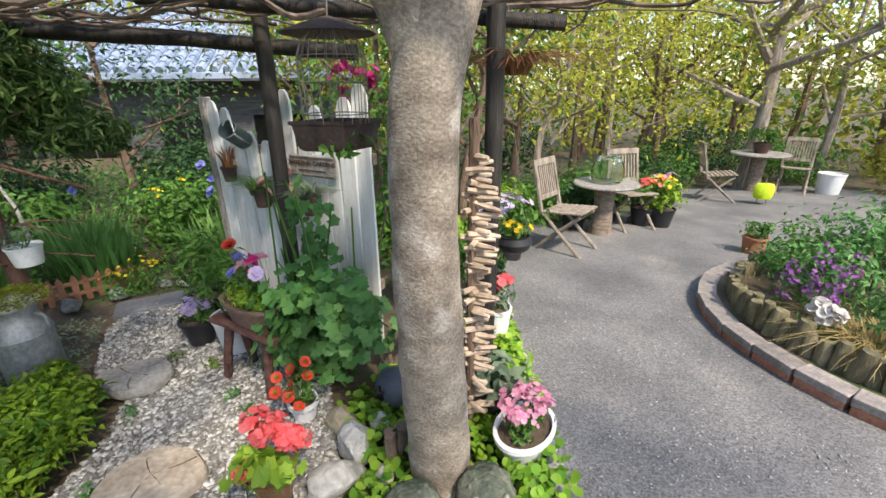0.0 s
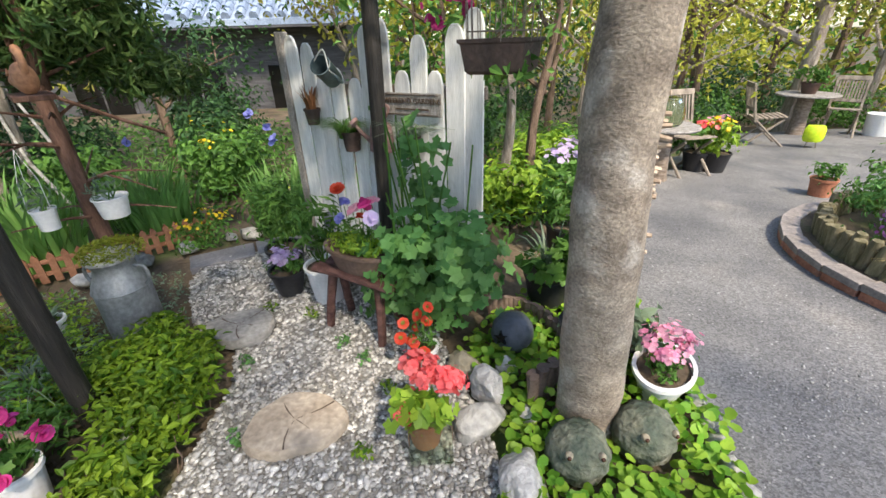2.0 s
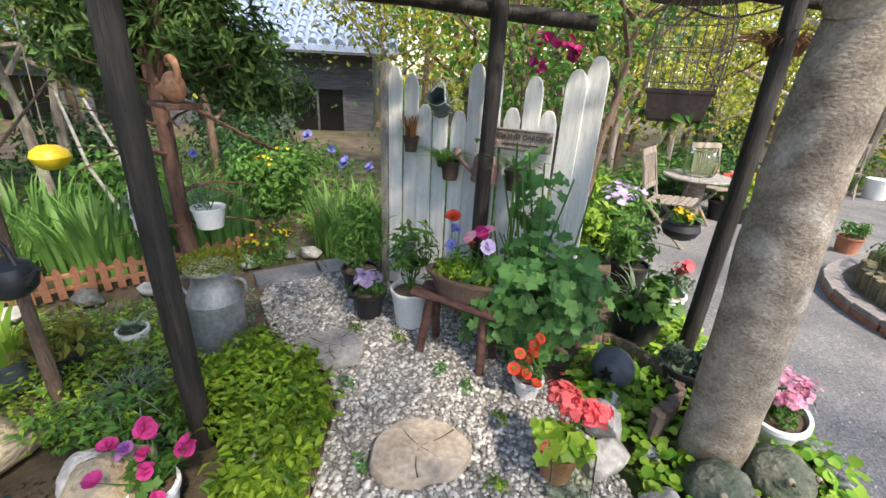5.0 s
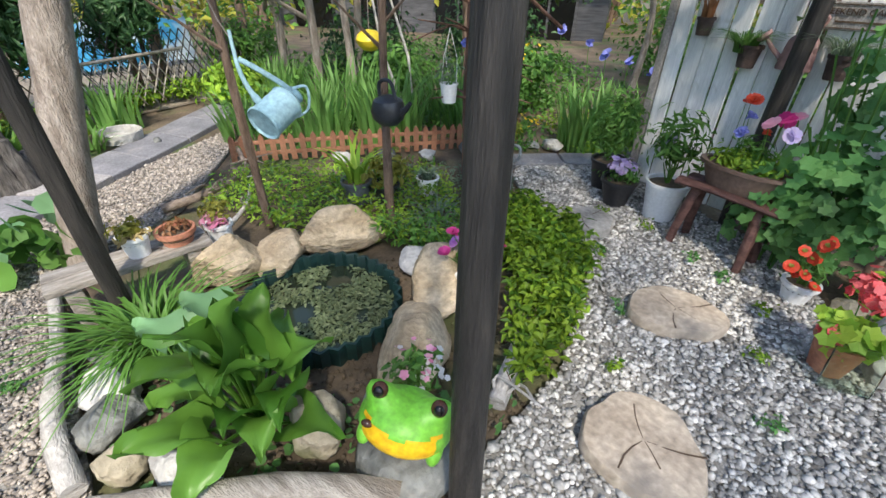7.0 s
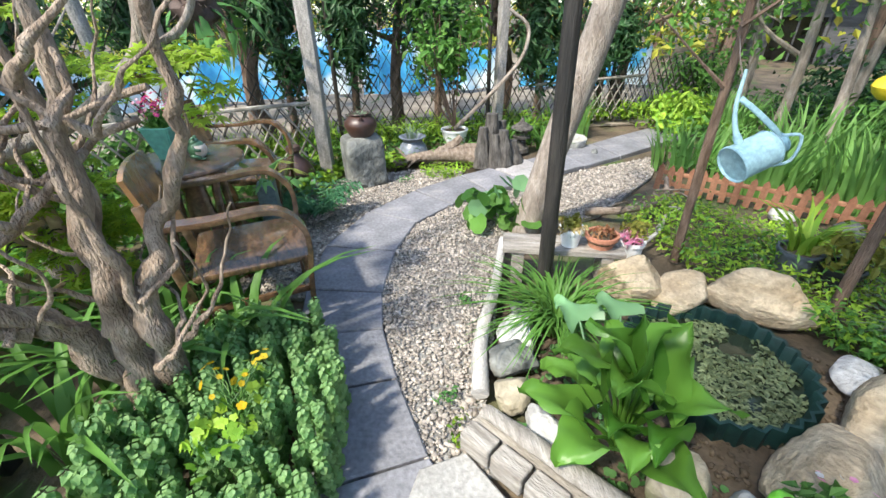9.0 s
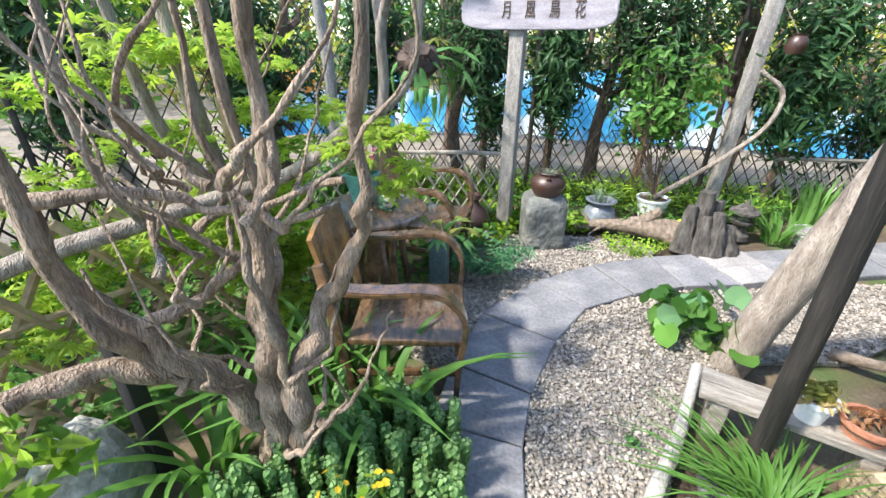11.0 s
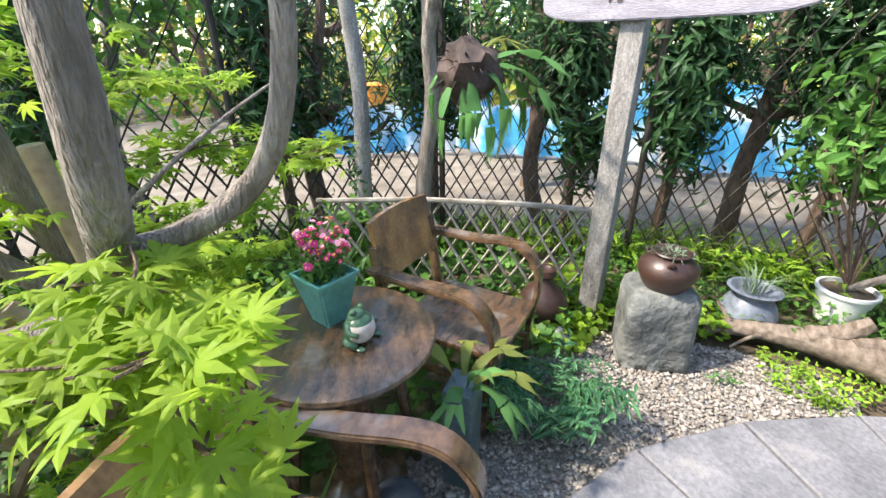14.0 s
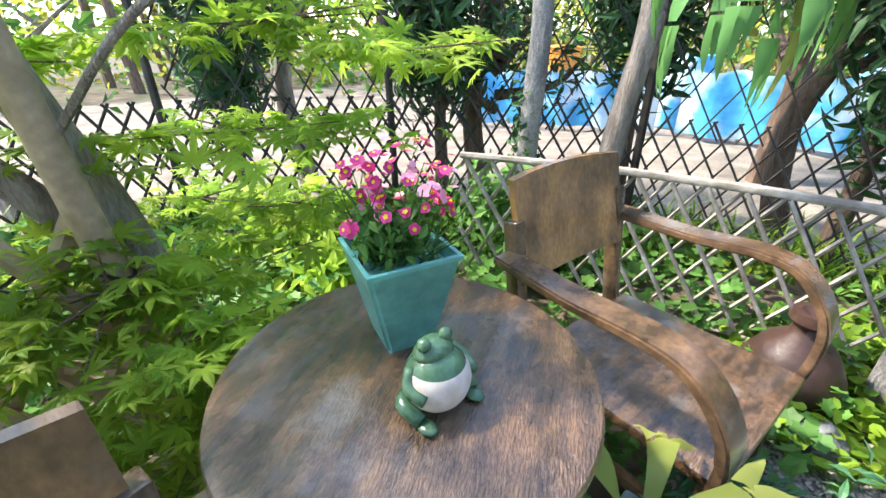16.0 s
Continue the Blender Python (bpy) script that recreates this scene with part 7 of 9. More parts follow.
jr = thing("brown_jar", (-5.98, -1.30, .385), "round dark brown glazed jar on the boulder", "jar")
part("jar_body", lathe(bmesh.new(), [(0, 0), (.075, 0), (.10, .03), (.128, .09), (.125, .125), (.09, .16), (.07, .17), (.085, .185), (.08, .19), (.06, .18), (0, .17)], 30), M["jar"], jr)
for s in (0, 2.1, 4.2):
    bm = bmesh.new()
    tube(bm, smooth_path([(.10 * math.cos(s), .10 * math.sin(s), .15), (.115 * math.cos(s + .15), .115 * math.sin(s + .15), .17), (.10 * math.cos(s + .3), .10 * math.sin(s + .3), .15)], 3), .007, 6)
    part("lug", bm, M["jar"], jr)
blades("dry_plant", (0, 0, .16), 40, .05, .07, .008, LV["grey"], jr, "dry grey succulent", 1.2)
vs = thing("grey_vase", (-6.55, -.88, 0), "squat blue-grey glazed vase on the ground", "vase")
part("vase_body", lathe(bmesh.new(), [(0, 0), (.09, 0), (.12, .03), (.14, .08), (.12, .14), (.085, .18), (.12, .215), (.13, .22), (.11, .225), (.07, .19), (0, .19)], 28), M["bluegrey"], vs)
for _ in range(26):
    blades("sprig", (0, 0, .2), 1, .05, .22, .008, LV["grey"], vs, "pale dry sprig", .9)
o = pot((-6.85, -.44, 0), .095, .132, .2, "white", "large white pot with a bare twisted branch")
bm = bmesh.new()
limb(bm, [(0, 0, .2), (.05, .15, .35), (.1, .4, .6), (.1, .62, .85), (.05, .68, 1.1), (.05, .5, 1.25)], .022, .016, 5, 9, .15)
part("branch", bm, M["bark3"], o, "thick bare curling branch")
for _ in range(16):
    a = rnd.uniform(0, 6.28)
    stems("cane", [((0, 0, .2), (.22 * math.cos(a), .22 * math.sin(a) - .1, rnd.uniform(.6, 1.3)))], .006, M["bark2"], o)
p, nm = clumps((0, -.1, 1.0), (.4, .5, .55), 620, 22, .25)
leaves("foliage", "oval", p, nm, .085, LV["green"], o)
stp = thing("tree_stump", (-6.28, -.18, 0), "jagged dark grey weathered stump", "stump")
bm = bmesh.new()
for (x, y, h, r) in ((0, 0, .46, .09), (.08, .10, .33, .075), (-.07, .12, .38, .06), (.06, -.09, .36, .065), (.02, .2, .22, .075), (.1, .02, .3, .06)):
    limb(bm, [(x * 1.1, y * 1.1, 0), (x, y, h * .5), (x * .95, y * .95, h)], r * 1.25, r * .55, 3, 9, .3)
part("stump_wood", bm, M["stumpwood"], stp)
for (x, y, h) in ((-6.78, .02, .46), (-6.98, .36, .42), (-6.62, .46, .34)):
    o = thing("strap_plant", (x, y, 0), "bright green strap-leaved clump by the stone lantern", "plant", "strap-leaved clumps")
    blades("leaf", (0, 0, 0), 30, .10, h, .026, LV["green"], o, "", .75)
ln = thing("stone_lantern", (-6.62, .20, 0), "small dark tiered stone lantern", "lantern")
for nm_, pr in (("base", [(0, 0), (.08, 0), (.08, .04), (.05, .06), (.04, .14), (0, .14)]), ("light_box", [(0, .14), (.085, .14), (.09, .16), (.06, .17), (.06, .23), (0, .23)]), ("cap", [(0, .225), (.11, .225), (.11, .24), (.05, .28), (.02, .30), (.015, .33), (0, .335)])):
    part(nm_, lathe(bmesh.new(), pr, 12), M["stumpwood"], ln)
o = thing("green_ball", (-6.55, -.22, 0), "round lime-green glazed ball among weeds", "ornament")
part("ball", lathe(bmesh.new(), [(0, 0), (.05, .01), (.075, .06), (.05, .115), (0, .13)], 18), M["lime"], o)
o = thing("white_hoop", (-6.75, .75, 0), "pale ceramic basin rim among the grass", "basin")
part("rim", lathe(bmesh.new(), [(.145, .0), (.16, .08), (.168, .086), (.176, .08), (.165, 0)], 30), M["rock"], o)
bv = thing("brown_vase", (-6.0, -1.86, 0), "brown glazed bottle vase on the ground", "vase")
part("vase_body", lathe(bmesh.new(), [(0, 0), (.1, 0), (.13, .05), (.14, .12), (.10, .2), (.045, .25), (.04, .28), (.06, .3), (.055, .33), (.035, .33), (0, .3)], 26), M["jar"], bv)
fr = thing("fern_plant", (-5.34, -1.61, 0), "blue-green ferny plant on the gravel", "plant")
for k in range(46):
    a = rnd.uniform(0, 6.28)
    L = rnd.uniform(.16, .30)
    base = Vector((.03 * math.cos(a), .03 * math.sin(a), 0))
    T = [i / 9 for i in range(10)]
    q = [base + Vector((math.cos(a), math.sin(a), 0)) * L * t * (.55 + .4 * t) + Vector((0, 0, L * (1.9 * t - 1.15 * t * t))) for t in T]
    pos = np.array([v[:] for v in q[2:] for _ in range(4)]) + rng.normal(0, .008, (32, 3))
    sd = np.array((-math.sin(a), math.cos(a), .1))
    spin = np.array([sd * (1 if i % 2 else -1) + np.array((math.cos(a), math.sin(a), 0)) * .5 for i in range(32)])
    leaves("frond", "narrow", pos, (0, 0, 1), .055, LV["fern"], fr, spin=spin, jitter=.25)
gp_ = thing("green_box", (-4.93, -1.78, 0), "narrow faded green wooden box beside the chair", "box", turn=10)
part("box_wall", box(bmesh.new(), (.12, .1, .42), (0, 0, .21), bevel=.006), M["greencan"], gp_)
o = thing("dark_ball", (-4.66, -1.86, .0), "dark slate-blue glazed ball under the table", "ornament")
part("ball", lathe(bmesh.new(), [(0, 0), (.05, .005), (.09, .06), (.085, .12), (.05, .165), (0, .18)], 20), M["star"], o)

# bamboo lattice fences
def lattice(path, z0, z1, gap, r, material, name, label, lean_top=0.0):
    o = thing(name, (0, 0, 0), label, "fence")
    P = [Vector((*p, 0)) for p in path]
    total = sum((b - a).length for a, b in zip(P, P[1:]))
    h = z1 - z0
    run = h * .62
    s = -run
    while s < total:
        for d in (1, -1):
            a, b = (s, s + run) if d > 0 else (s + run, s)
            za, zb = z0, z1
            a2, b2 = max(0, min(total, a)), max(0, min(total, b))
            if abs(b2 - a2) > 1e-3:
                if a2 != a:
                    za = z0 + h * abs(a2 - a) / run
                if b2 != b:
                    zb = z1 - h * abs(b2 - b) / run
                pa, da = at_len(P, a2)
                pb, _ = at_len(P, b2)
                nrm = Vector((-da.y, da.x, 0)) * (.008 * d)
                bm = bmesh.new()
                m = (pa + pb) / 2
                tube(bm, [(pa.x + nrm.x, pa.y + nrm.y, za), (m.x + nrm.x, m.y + nrm.y, (za + zb) / 2), (pb.x + nrm.x, pb.y + nrm.y, zb)], r, 5, .15, .6)
                part("cane", bm, material, o)
        s += gap
    return o


LATT = [(-8.2, 3.2), (-7.75, 1.6), (-7.35, 0), (-7.05, -1.6), (-6.65, -2.9), (-5.7, -3.9), (-4.6, -4.5), (-3.0, -4.8)]
lattice(LATT[:5], 0, .70, .105, .009, M["lattice"], "bamboo_fence", "dark bamboo lattice fence with pointed tops")
lattice(LATT[4:], 0, .78, .115, .009, M["lattice"], "bamboo_fence", "dark bamboo lattice fence with pointed tops")
up = [(x - .05, y - .05) for x, y in LATT[1:7]]
lattice(up, .6, 2.0, .19, .006, M["lattice"], "tall_lattice", "thin tall dark lattice behind the bamboo fence")
for x, y in LATT[1:]:
    o = thing("fence_post", (x, y, 0), "dark round fence post", "post", "fence posts")
    bm = bmesh.new()
    tube(bm, [(0, 0, 0), (0, 0, 1), (0, 0, 2.0)], .022, 8, .1)
    part("shaft", bm, M["lattice"], o)
BR = [(-6.22, -1.72), (-6.12, -2.1), (-5.92, -2.6), (-5.6, -3.1)]
br = lattice(BR, .06, .60, .115, .012, M["lattice2"], "rustic_fence", "grey weathered bamboo lattice with a top rail")
bm = bmesh.new()
tube(bm, [(x, y, .615) for x, y in BR], .016, 8, .1)
part("rail", bm, M["lattice2"], br)
bm = bmesh.new()
tube(bm, [(x, y, .05) for x, y in BR], .012, 8, .1)
part("rail", bm, M["lattice2"], br)
BL = [(-4.36, -2.56), (-4.1, -2.65), (-3.8, -2.76), (-3.4, -2.90), (-2.9, -3.0)]
bl = lattice(BL, .0, .84, .17, .019, M["cane"], "cane_fence", "tan cane lattice tied with dark cord")
for z in (.2, .5):
    bm = bmesh.new()
    tube(bm, [(x, y, z) for x, y in BL], .015, 8, .1)
    part("rail", bm, M["cane"], bl)
bm = bmesh.new()
limb(bm, [(-4.41, -2.54, 0), (-4.40, -2.54, .4), (-4.37, -2.55, .8), (-4.34, -2.55, 1.2)], .029, .025, 3, 12, .06)
part("stake", bm, M["cane"], bl, "thick tan upright cane")
for k in range(9):
    bm = bmesh.new()
    c = Vector((-4.38 + .15 * (k % 3), -2.55 - .05 * (k % 3), (.2, .45, .7)[k // 3]))
    tube(bm, [c + Vector((.032 * math.cos(a), .032 * math.sin(a), .012 * math.sin(a * 2))) for a in [.63 * q for q in range(11)]], .004, 5)
    part("tie", bm, M["lattice"], bl, "dark cord tie")
FR = [(-7.3, .45), (-7.5, 1.2), (-7.75, 2.0)]
fr2 = lattice(FR, .05, .5, .12, .01, M["lattice2"], "rustic_fence", "grey bamboo lattice along the paving")
bm = bmesh.new()
tube(bm, [(x, y, .52) for x, y in FR], .016, 8, .1)
part("rail", bm, M["lattice2"], fr2)

# ---- the maple, the twisted shrub and the nettles ----
mp = thing("maple_tree", (-4.18, -1.81, 0), "maple with fresh lime leaves and grey bent limbs", "tree")
bm = bmesh.new()
limb(bm, [(1.0, -1.3, -.02), (.95, -1.2, .4), (.75, -.95, .74), (.35, -.68, .84), (.02, -.52, .88), (-.06, -.36, .94), (-.03, -.14, 1.08), (.0, .0, 1.22), (-.01, .03, 1.5), (-.02, .05, 2.0), (-.1, .1, 2.8)], 0.036, 0.019, 6, 14, .1)
limb(bm, [(-.02, -.02, 1.17), (-.06, .04, 1.195), (-.115, .10, 1.25), (-.135, .15, 1.36), (-.14, .18, 1.6), (-.2, .2, 2.1)], 0.017, 0.010, 5, 10, .12)
limb(bm, [(-.34, -.90, -.02), (-.28, -.88, .4), (-.22, -.88, .75), (-.13, -.86, 1.15), (-.08, -.85, 1.8), (-.15, -.8, 2.5)], 0.056, 0.024, 5, 14, .08)
limb(bm, [(-.24, -.88, .62), (-.10, -.86, .85), (.08, -.84, 1.15), (.2, -.8, 1.7)], 0.034, 0.018, 5, 12, .08)
limb(bm, [(-.2, -.74, .95), (-.35, -.6, 1.12), (-.55, -.62, 1.22), (-.8, -.7, 1.3)], 0.008, 0.004, 4, 8, .12)
limb(bm, [(.35, -.68, .84), (.5, -.6, 1.1), (.55, -.5, 1.6)], 0.020, 0.010, 4, 10, .12)
part("trunk", bm, M["bark3"], mp)
# flat tiers of leaves
tiers = [((.05, .18, 1.04), (.10, .09, .06), 24, .054), ((.02, .13, .97), (.11, .09, .06), 22, .054),
         ((.05, .19, 1.16), (.10, .11, .03), 39, .050), ((.08, .12, 1.14), (.13, .11, .04), 39, .052), ((.15, .03, 1.11), (.13, .11, .05), 39, .053), ((.02, .07, 1.17), (.11, .10, .04), 39, .05),
         ((-.05, -.75, .62), (.45, .35, .07), 300, .062), ((-.35, -.75, .42), (.32, .3, .10), 280, .062), ((-.1, -.55, .25), (.25, .2, .10), 200, .06), ((.25, -.85, .75), (.4, .3, .08), 240, .065), ((-.5, -.85, .9), (.45, .3, .05), 240, .06), ((-.8, -.75, 1.05), (.35, .3, .05), 150, .06),
         ((-.1, -1.0, 1.05), (.5, .35, .06), 240, .065), ((.1, -.6, 1.4), (.5, .4, .06), 240, .066), ((-.6, -.9, 1.3), (.5, .4, .06), 190, .065),
         ((.3, -1.2, .5), (.5, .35, .12), 260, .065), ((.3, -1.3, .9), (.5, .35, .10), 260, .065), ((.1, -1.3, 1.25), (.55, .35, .10), 260, .065), ((-.1, -1.1, 1.6), (.5, .4, .08), 220, .07), ((-.4, -1.25, .65), (.35, .3, .12), 200, .06)]
tiers += [((-.25, -.55, .62), (.2, .14, .06), 130, .055), ((-.08, -.62, .40), (.2, .15, .08), 130, .055), ((.05, -.6, .72), (.16, .12, .05), 90, .055)]
RM = random.Random(8)
for _ in range(9):
    tiers.append(((RM.uniform(-.7, .55), RM.uniform(-1.35, -.6), RM.uniform(.2, 1.5)), (RM.uniform(.22, .38), RM.uniform(.2, .3), RM.uniform(.05, .09)), 150, .062))
crown_v, crown_f, crown_n = [], [], 0
for c, r, n, s in tiers:
    n = n if n < 40 else int(n * .72)
    p, nm = clumps(c, r, n, 14, .3, .3)
    if n < 40:
        for q in p:
            leaves("leaf", "maple", q[None, :], np.array((0, 0, 1.0)), s, LV["maple"], mp, jitter=.36)
    else:
        v, f = place("maple", p, np.tile((0, 0, 1.0), (n, 1)), s * rng.uniform(.7, 1.25, n), None, .36)
        crown_v.append(v)
        crown_f.append(f + crown_n)
        crown_n += len(v)
    stems("twig", [(c, tuple(q)) for q in p[:7]], .0025, M["bark2"], mp)

tagged(mpart("foliage", tri_mesh("foliage", np.vstack(crown_v), np.vstack(crown_f), LV["maple"], False), mp), kind="stuff")

shr = thing("twisted_shrub", (-3.66, -1.86, 0), "gnarled multi-stemmed shrub with pale twisted bark", "shrub")
bm = bmesh.new()
RT = random.Random(21)


def crooked(pts, a, b, kink=.018):
    """A limb with small kinks, thick at its foot."""
    q = smooth_path(pts, 4)
    q = [p + Vector((RT.uniform(-1, 1), RT.uniform(-1, 1), RT.uniform(-.5, .5))) * kink * (0 if i == 0 else 1) for i, p in enumerate(q)]
    q = smooth_path(q, 2)
    rad = [(b + (a - b) * (1 - i / (len(q) - 1)) ** 1.9) * .9 for i in range(len(q))]
    rad = [r * (1 + .16 * math.sin(i * 1.1 + a * 90)) for i, r in enumerate(rad)]
    tube(bm, q, rad, 10, .14)


crooked([(-.01, .05, -.02), (.02, .09, .28), (.04, .12, .55), (-.05, .17, .76), (-.04, .28, .95), (.0, .34, 1.2), (.02, .38, 1.7), (.02, .42, 2.3)], .062, .012)
crooked([(-.03, -.05, -.02), (.02, .0, .3), (.06, .03, .6), (.03, .06, .95), (.0, .1, 1.3), (.02, .12, 1.8), (-.02, .1, 2.4)], .075, .015)
crooked([(-.05, -.08, .0), (.05, -.1, .40), (.16, -.16, .62), (.26, -.24, .85), (.30, -.28, 1.2), (.32, -.28, 2.0)], .066, .018)
crooked([(.05, -.02, .45), (-.04, .0, .75), (-.08, -.02, 1.05), (-.02, -.05, 1.6), (.0, -.05, 2.3)], .036, .012)
crooked([(.24, -.22, .75), (.12, -.08, .82), (.02, .06, .96), (-.05, .2, 1.05)], .026, .010)
crooked([(.46, -.32, .70), (.28, -.24, .68), (.14, -.14, .55)], .030, .034, .01)
crooked([(.42, -.36, 1.14), (.2, -.16, 1.12), (.05, .02, 1.06), (-.06, .25, 1.12)], .022, .010)
crooked([(.05, .1, .5), (.1, .1, .85), (.12, .06, 1.15), (.15, .08, 1.7)], .020, .008)
crooked([(.2, -.18, .62), (.34, -.16, .95), (.38, -.1, 1.5), (.36, -.05, 2.2)], .030, .012)
for _ in range(24):
    a = RT.uniform(0, 6.28)
    b = Vector((RT.uniform(-.05, .22), RT.uniform(-.2, .2), RT.uniform(.35, 1.2)))
    L = RT.uniform(.7, 1.5)
    crooked([b, b + Vector((.10 * math.cos(a), .10 * math.sin(a), .09)) * L, b + Vector((.2 * math.cos(a + .5), .2 * math.sin(a + .5), .24)) * L, b + Vector((.24 * math.cos(a), .24 * math.sin(a), .45)) * L], RT.uniform(.009, .017), .003, .012)
part("trunk", bm, M["bark4"], shr)
p, nm = clumps((.1, -.1, 2.4), (.8, .7, .3), 60, 16, .25)
leaves("crown", "simple", p, nm, .07, LV["lime"], shr)
p, nm = clumps((.5, -.55, .5), (.25, .25, .3), 220, 12, .25)
leaves("low_leaves", "oval", p, nm, .075, LV["lime"], shr)
o = thing("black_stake", (-3.52, -2.33, 0), "square black stake beside the shrub", "post")
part("shaft", box(bmesh.new(), (.055, .055, .75), (0, 0, .37), bevel=.004), M["black"], o)

# dead-nettle patch: upright columns of drooping leaves
net = thing("nettle_patch", (0, 0, 0), "dense patch of crinkled green dead-nettles", "plant")
NET = [(-3.3, -1.22), (-3.55, -1.2), (-3.95, -1.36), (-4.08, -1.5), (-3.95, -1.75), (-3.75, -1.9), (-3.4, -1.95), (-2.95, -1.95), (-2.75, -1.6), (-2.9, -1.35)]


def nettle_mesh(h, wide):
    pos, nrm, spin, siz = [], [], [], []
    z, k = h, 0
    while z > .06 and k < 15:
        for j in range(4):
            a = j * math.pi / 2 + k * math.pi / 4 + rnd.uniform(-.15, .15)
            o = np.array((math.cos(a), math.sin(a), 0))
            down = min(1.22, .45 + .22 * k) + rnd.uniform(-.1, .1)
            pos.append(o * .004 + np.array((0, 0, z)))
            spin.append(o * math.cos(down) + np.array((0, 0, -math.sin(down))))
            nrm.append(o * math.sin(down) + np.array((0, 0, math.cos(down))))
            siz.append(min(.017 + .005 * k, .040) * wide)
        z -= .0115 + .0012 * k
        k += 1
    pos, nrm, spin, siz = np.array(pos), np.array(nrm), np.array(spin), np.array(siz)
    v, f = place("nettle", pos, nrm, siz, spin * 3, .10)
    return tri_mesh("nettle_stem", v, f, LV["nettle"], False)


NETTLES = [nettle_mesh(h, w) for h, w in ((.25, 1.0), (.28, 1.05), (.31, 1.0), (.34, 1.1), (.29, 1.15), (.26, 1.3), (.30, 1.35), (.33, .95))]
spots = []
for x, y in in_poly(NET, 2600):
    if all((x - a) ** 2 + (y - b) ** 2 > .043 ** 2 for a, b in spots):
        spots.append((x, y))
for x, y in spots[:300]:
    hump = .9 + .25 * noise.noise(Vector((x * 3, y * 3, 2)))
    ob = mpart("nettle_stem", NETTLES[rnd.randrange(8)], net)
    ob.matrix_basis = pose(x, y, 0, rnd.uniform(-7, 7), rnd.uniform(-7, 7), rnd.uniform(0, 360)) @ Matrix.Diagonal((1, 1, hump, 1))
o = thing("yellow_flowering_weed", (-3.4, -1.5, 0), "leafy weed with small yellow flowers", "plant")
bushy(o, (0, 0, .33), (.17, .12, .06), 60, .038, "lime", "lobed", 10, 8)
blooms(o, (0, 0, .40), (.18, .13, .03), 16, .022, "yellowflower", "five", 6, .25)
for x, y, n in ((-3.93, -1.66, 12), (-3.98, -1.84, 12), (-4.05, -1.98, 18), (-3.85, -2.1, 22), (-3.55, -2.15, 20), (-4.2, -2.1, 10)):
    o = thing("strap_leaf_plant", (x, y, 0), "clump of broad arching green strap leaves", "plant", "strap leaf clumps")
    blades("leaf", (0, 0, 0), n, .10, .62, .042, LV["green"], o, "", .75, 6)
o = thing("white_flowers", (-3.05, -2.2, 0), "grassy clump with pale blue flowers", "plant")
blades("leaf", (0, 0, 0), 120, .25, .2, .01, LV["green"], o, "", .7)
blooms(o, (0, 0, .16), (.25, .25, .05), 22, .04, "lilac", "five", 8, .3)

# staghorn fern hung in the branches
def antler_frond(name, parent, base, out, elev, curl, L, W, material, label="", fingers=3):
    """A frond that widens, then splits into pointed fingers."""
    out = Vector((out[0], out[1], 0)).normalized()
    side = Vector((-out.y, out.x, 0))
    bm = bmesh.new()

    def ribbon(c, head, a0, turn_by, length, w0, w1, n):
        rows = []
        for i in range(n + 1):
            t = i / n
            a = a0 - turn_by * t
            fwd = head * math.cos(a) + Vector((0, 0, math.sin(a)))
            sd = Vector((-head.y, head.x, 0))
            nrm = sd.cross(fwd)
            w = w0 + (w1 - w0) * t if w1 > w0 else w0 * (1 - t) ** .7 + .001
            wav = .45 * w * math.sin(6 * t + base[0] * 30)
            rows.append([bm.verts.new(c - sd * w + nrm * wav), bm.verts.new(c - nrm * w * .25), bm.verts.new(c + sd * w - nrm * wav)])
            c = c + fwd * (length / n)
        for p, q in zip(rows, rows[1:]):
            for k in range(2):
                bm.faces.new((p[k], p[k + 1], q[k + 1], q[k]))
        return c, a0 - turn_by

    c, a = ribbon(Vector(base), out, elev, curl, L * .6, W * .22, W, 8)
    for k in range(fingers):
        ang = (k - (fingers - 1) / 2) * .55
        head = (out * math.cos(ang) + side * math.sin(ang)).normalized()
        off = side * math.sin(ang) * W * 1.1
        ribbon(c + off - (out * math.cos(a) + Vector((0, 0, math.sin(a)))) * L * .05, head, a, .4, L * rnd.uniform(.3, .48), W * .52, 0, 5)
    return part(name, bm, material, parent, label)


sf = thing("staghorn_fern", (-5.85, -2.26, 1.30), "staghorn fern with drooping antler fronds hung in a tree", "plant")
bm = bmesh.new()
bmesh.ops.create_icosphere(bm, subdivisions=3, radius=.135)
for v in bm.verts:
    v.co *= 1 + .35 * noise.noise(v.co * 14) + .15 * noise.noise(v.co * 40)
part("root_ball", bm, M["rust"], sf, "dark brown fibrous root ball")
bm = bmesh.new()
for k in range(90):
    d = Vector((rnd.gauss(0, 1), rnd.gauss(0, 1), rnd.gauss(-.2, 1))).normalized()
    tube(bm, [d * .08, d * .13 + Vector((0, 0, -.005)), d * rnd.uniform(.15, .2) + Vector((0, 0, -.03))], [.006, .004, .001], 4)
part("dry_root", bm, M["rust"], sf, "dry brown rootlets")
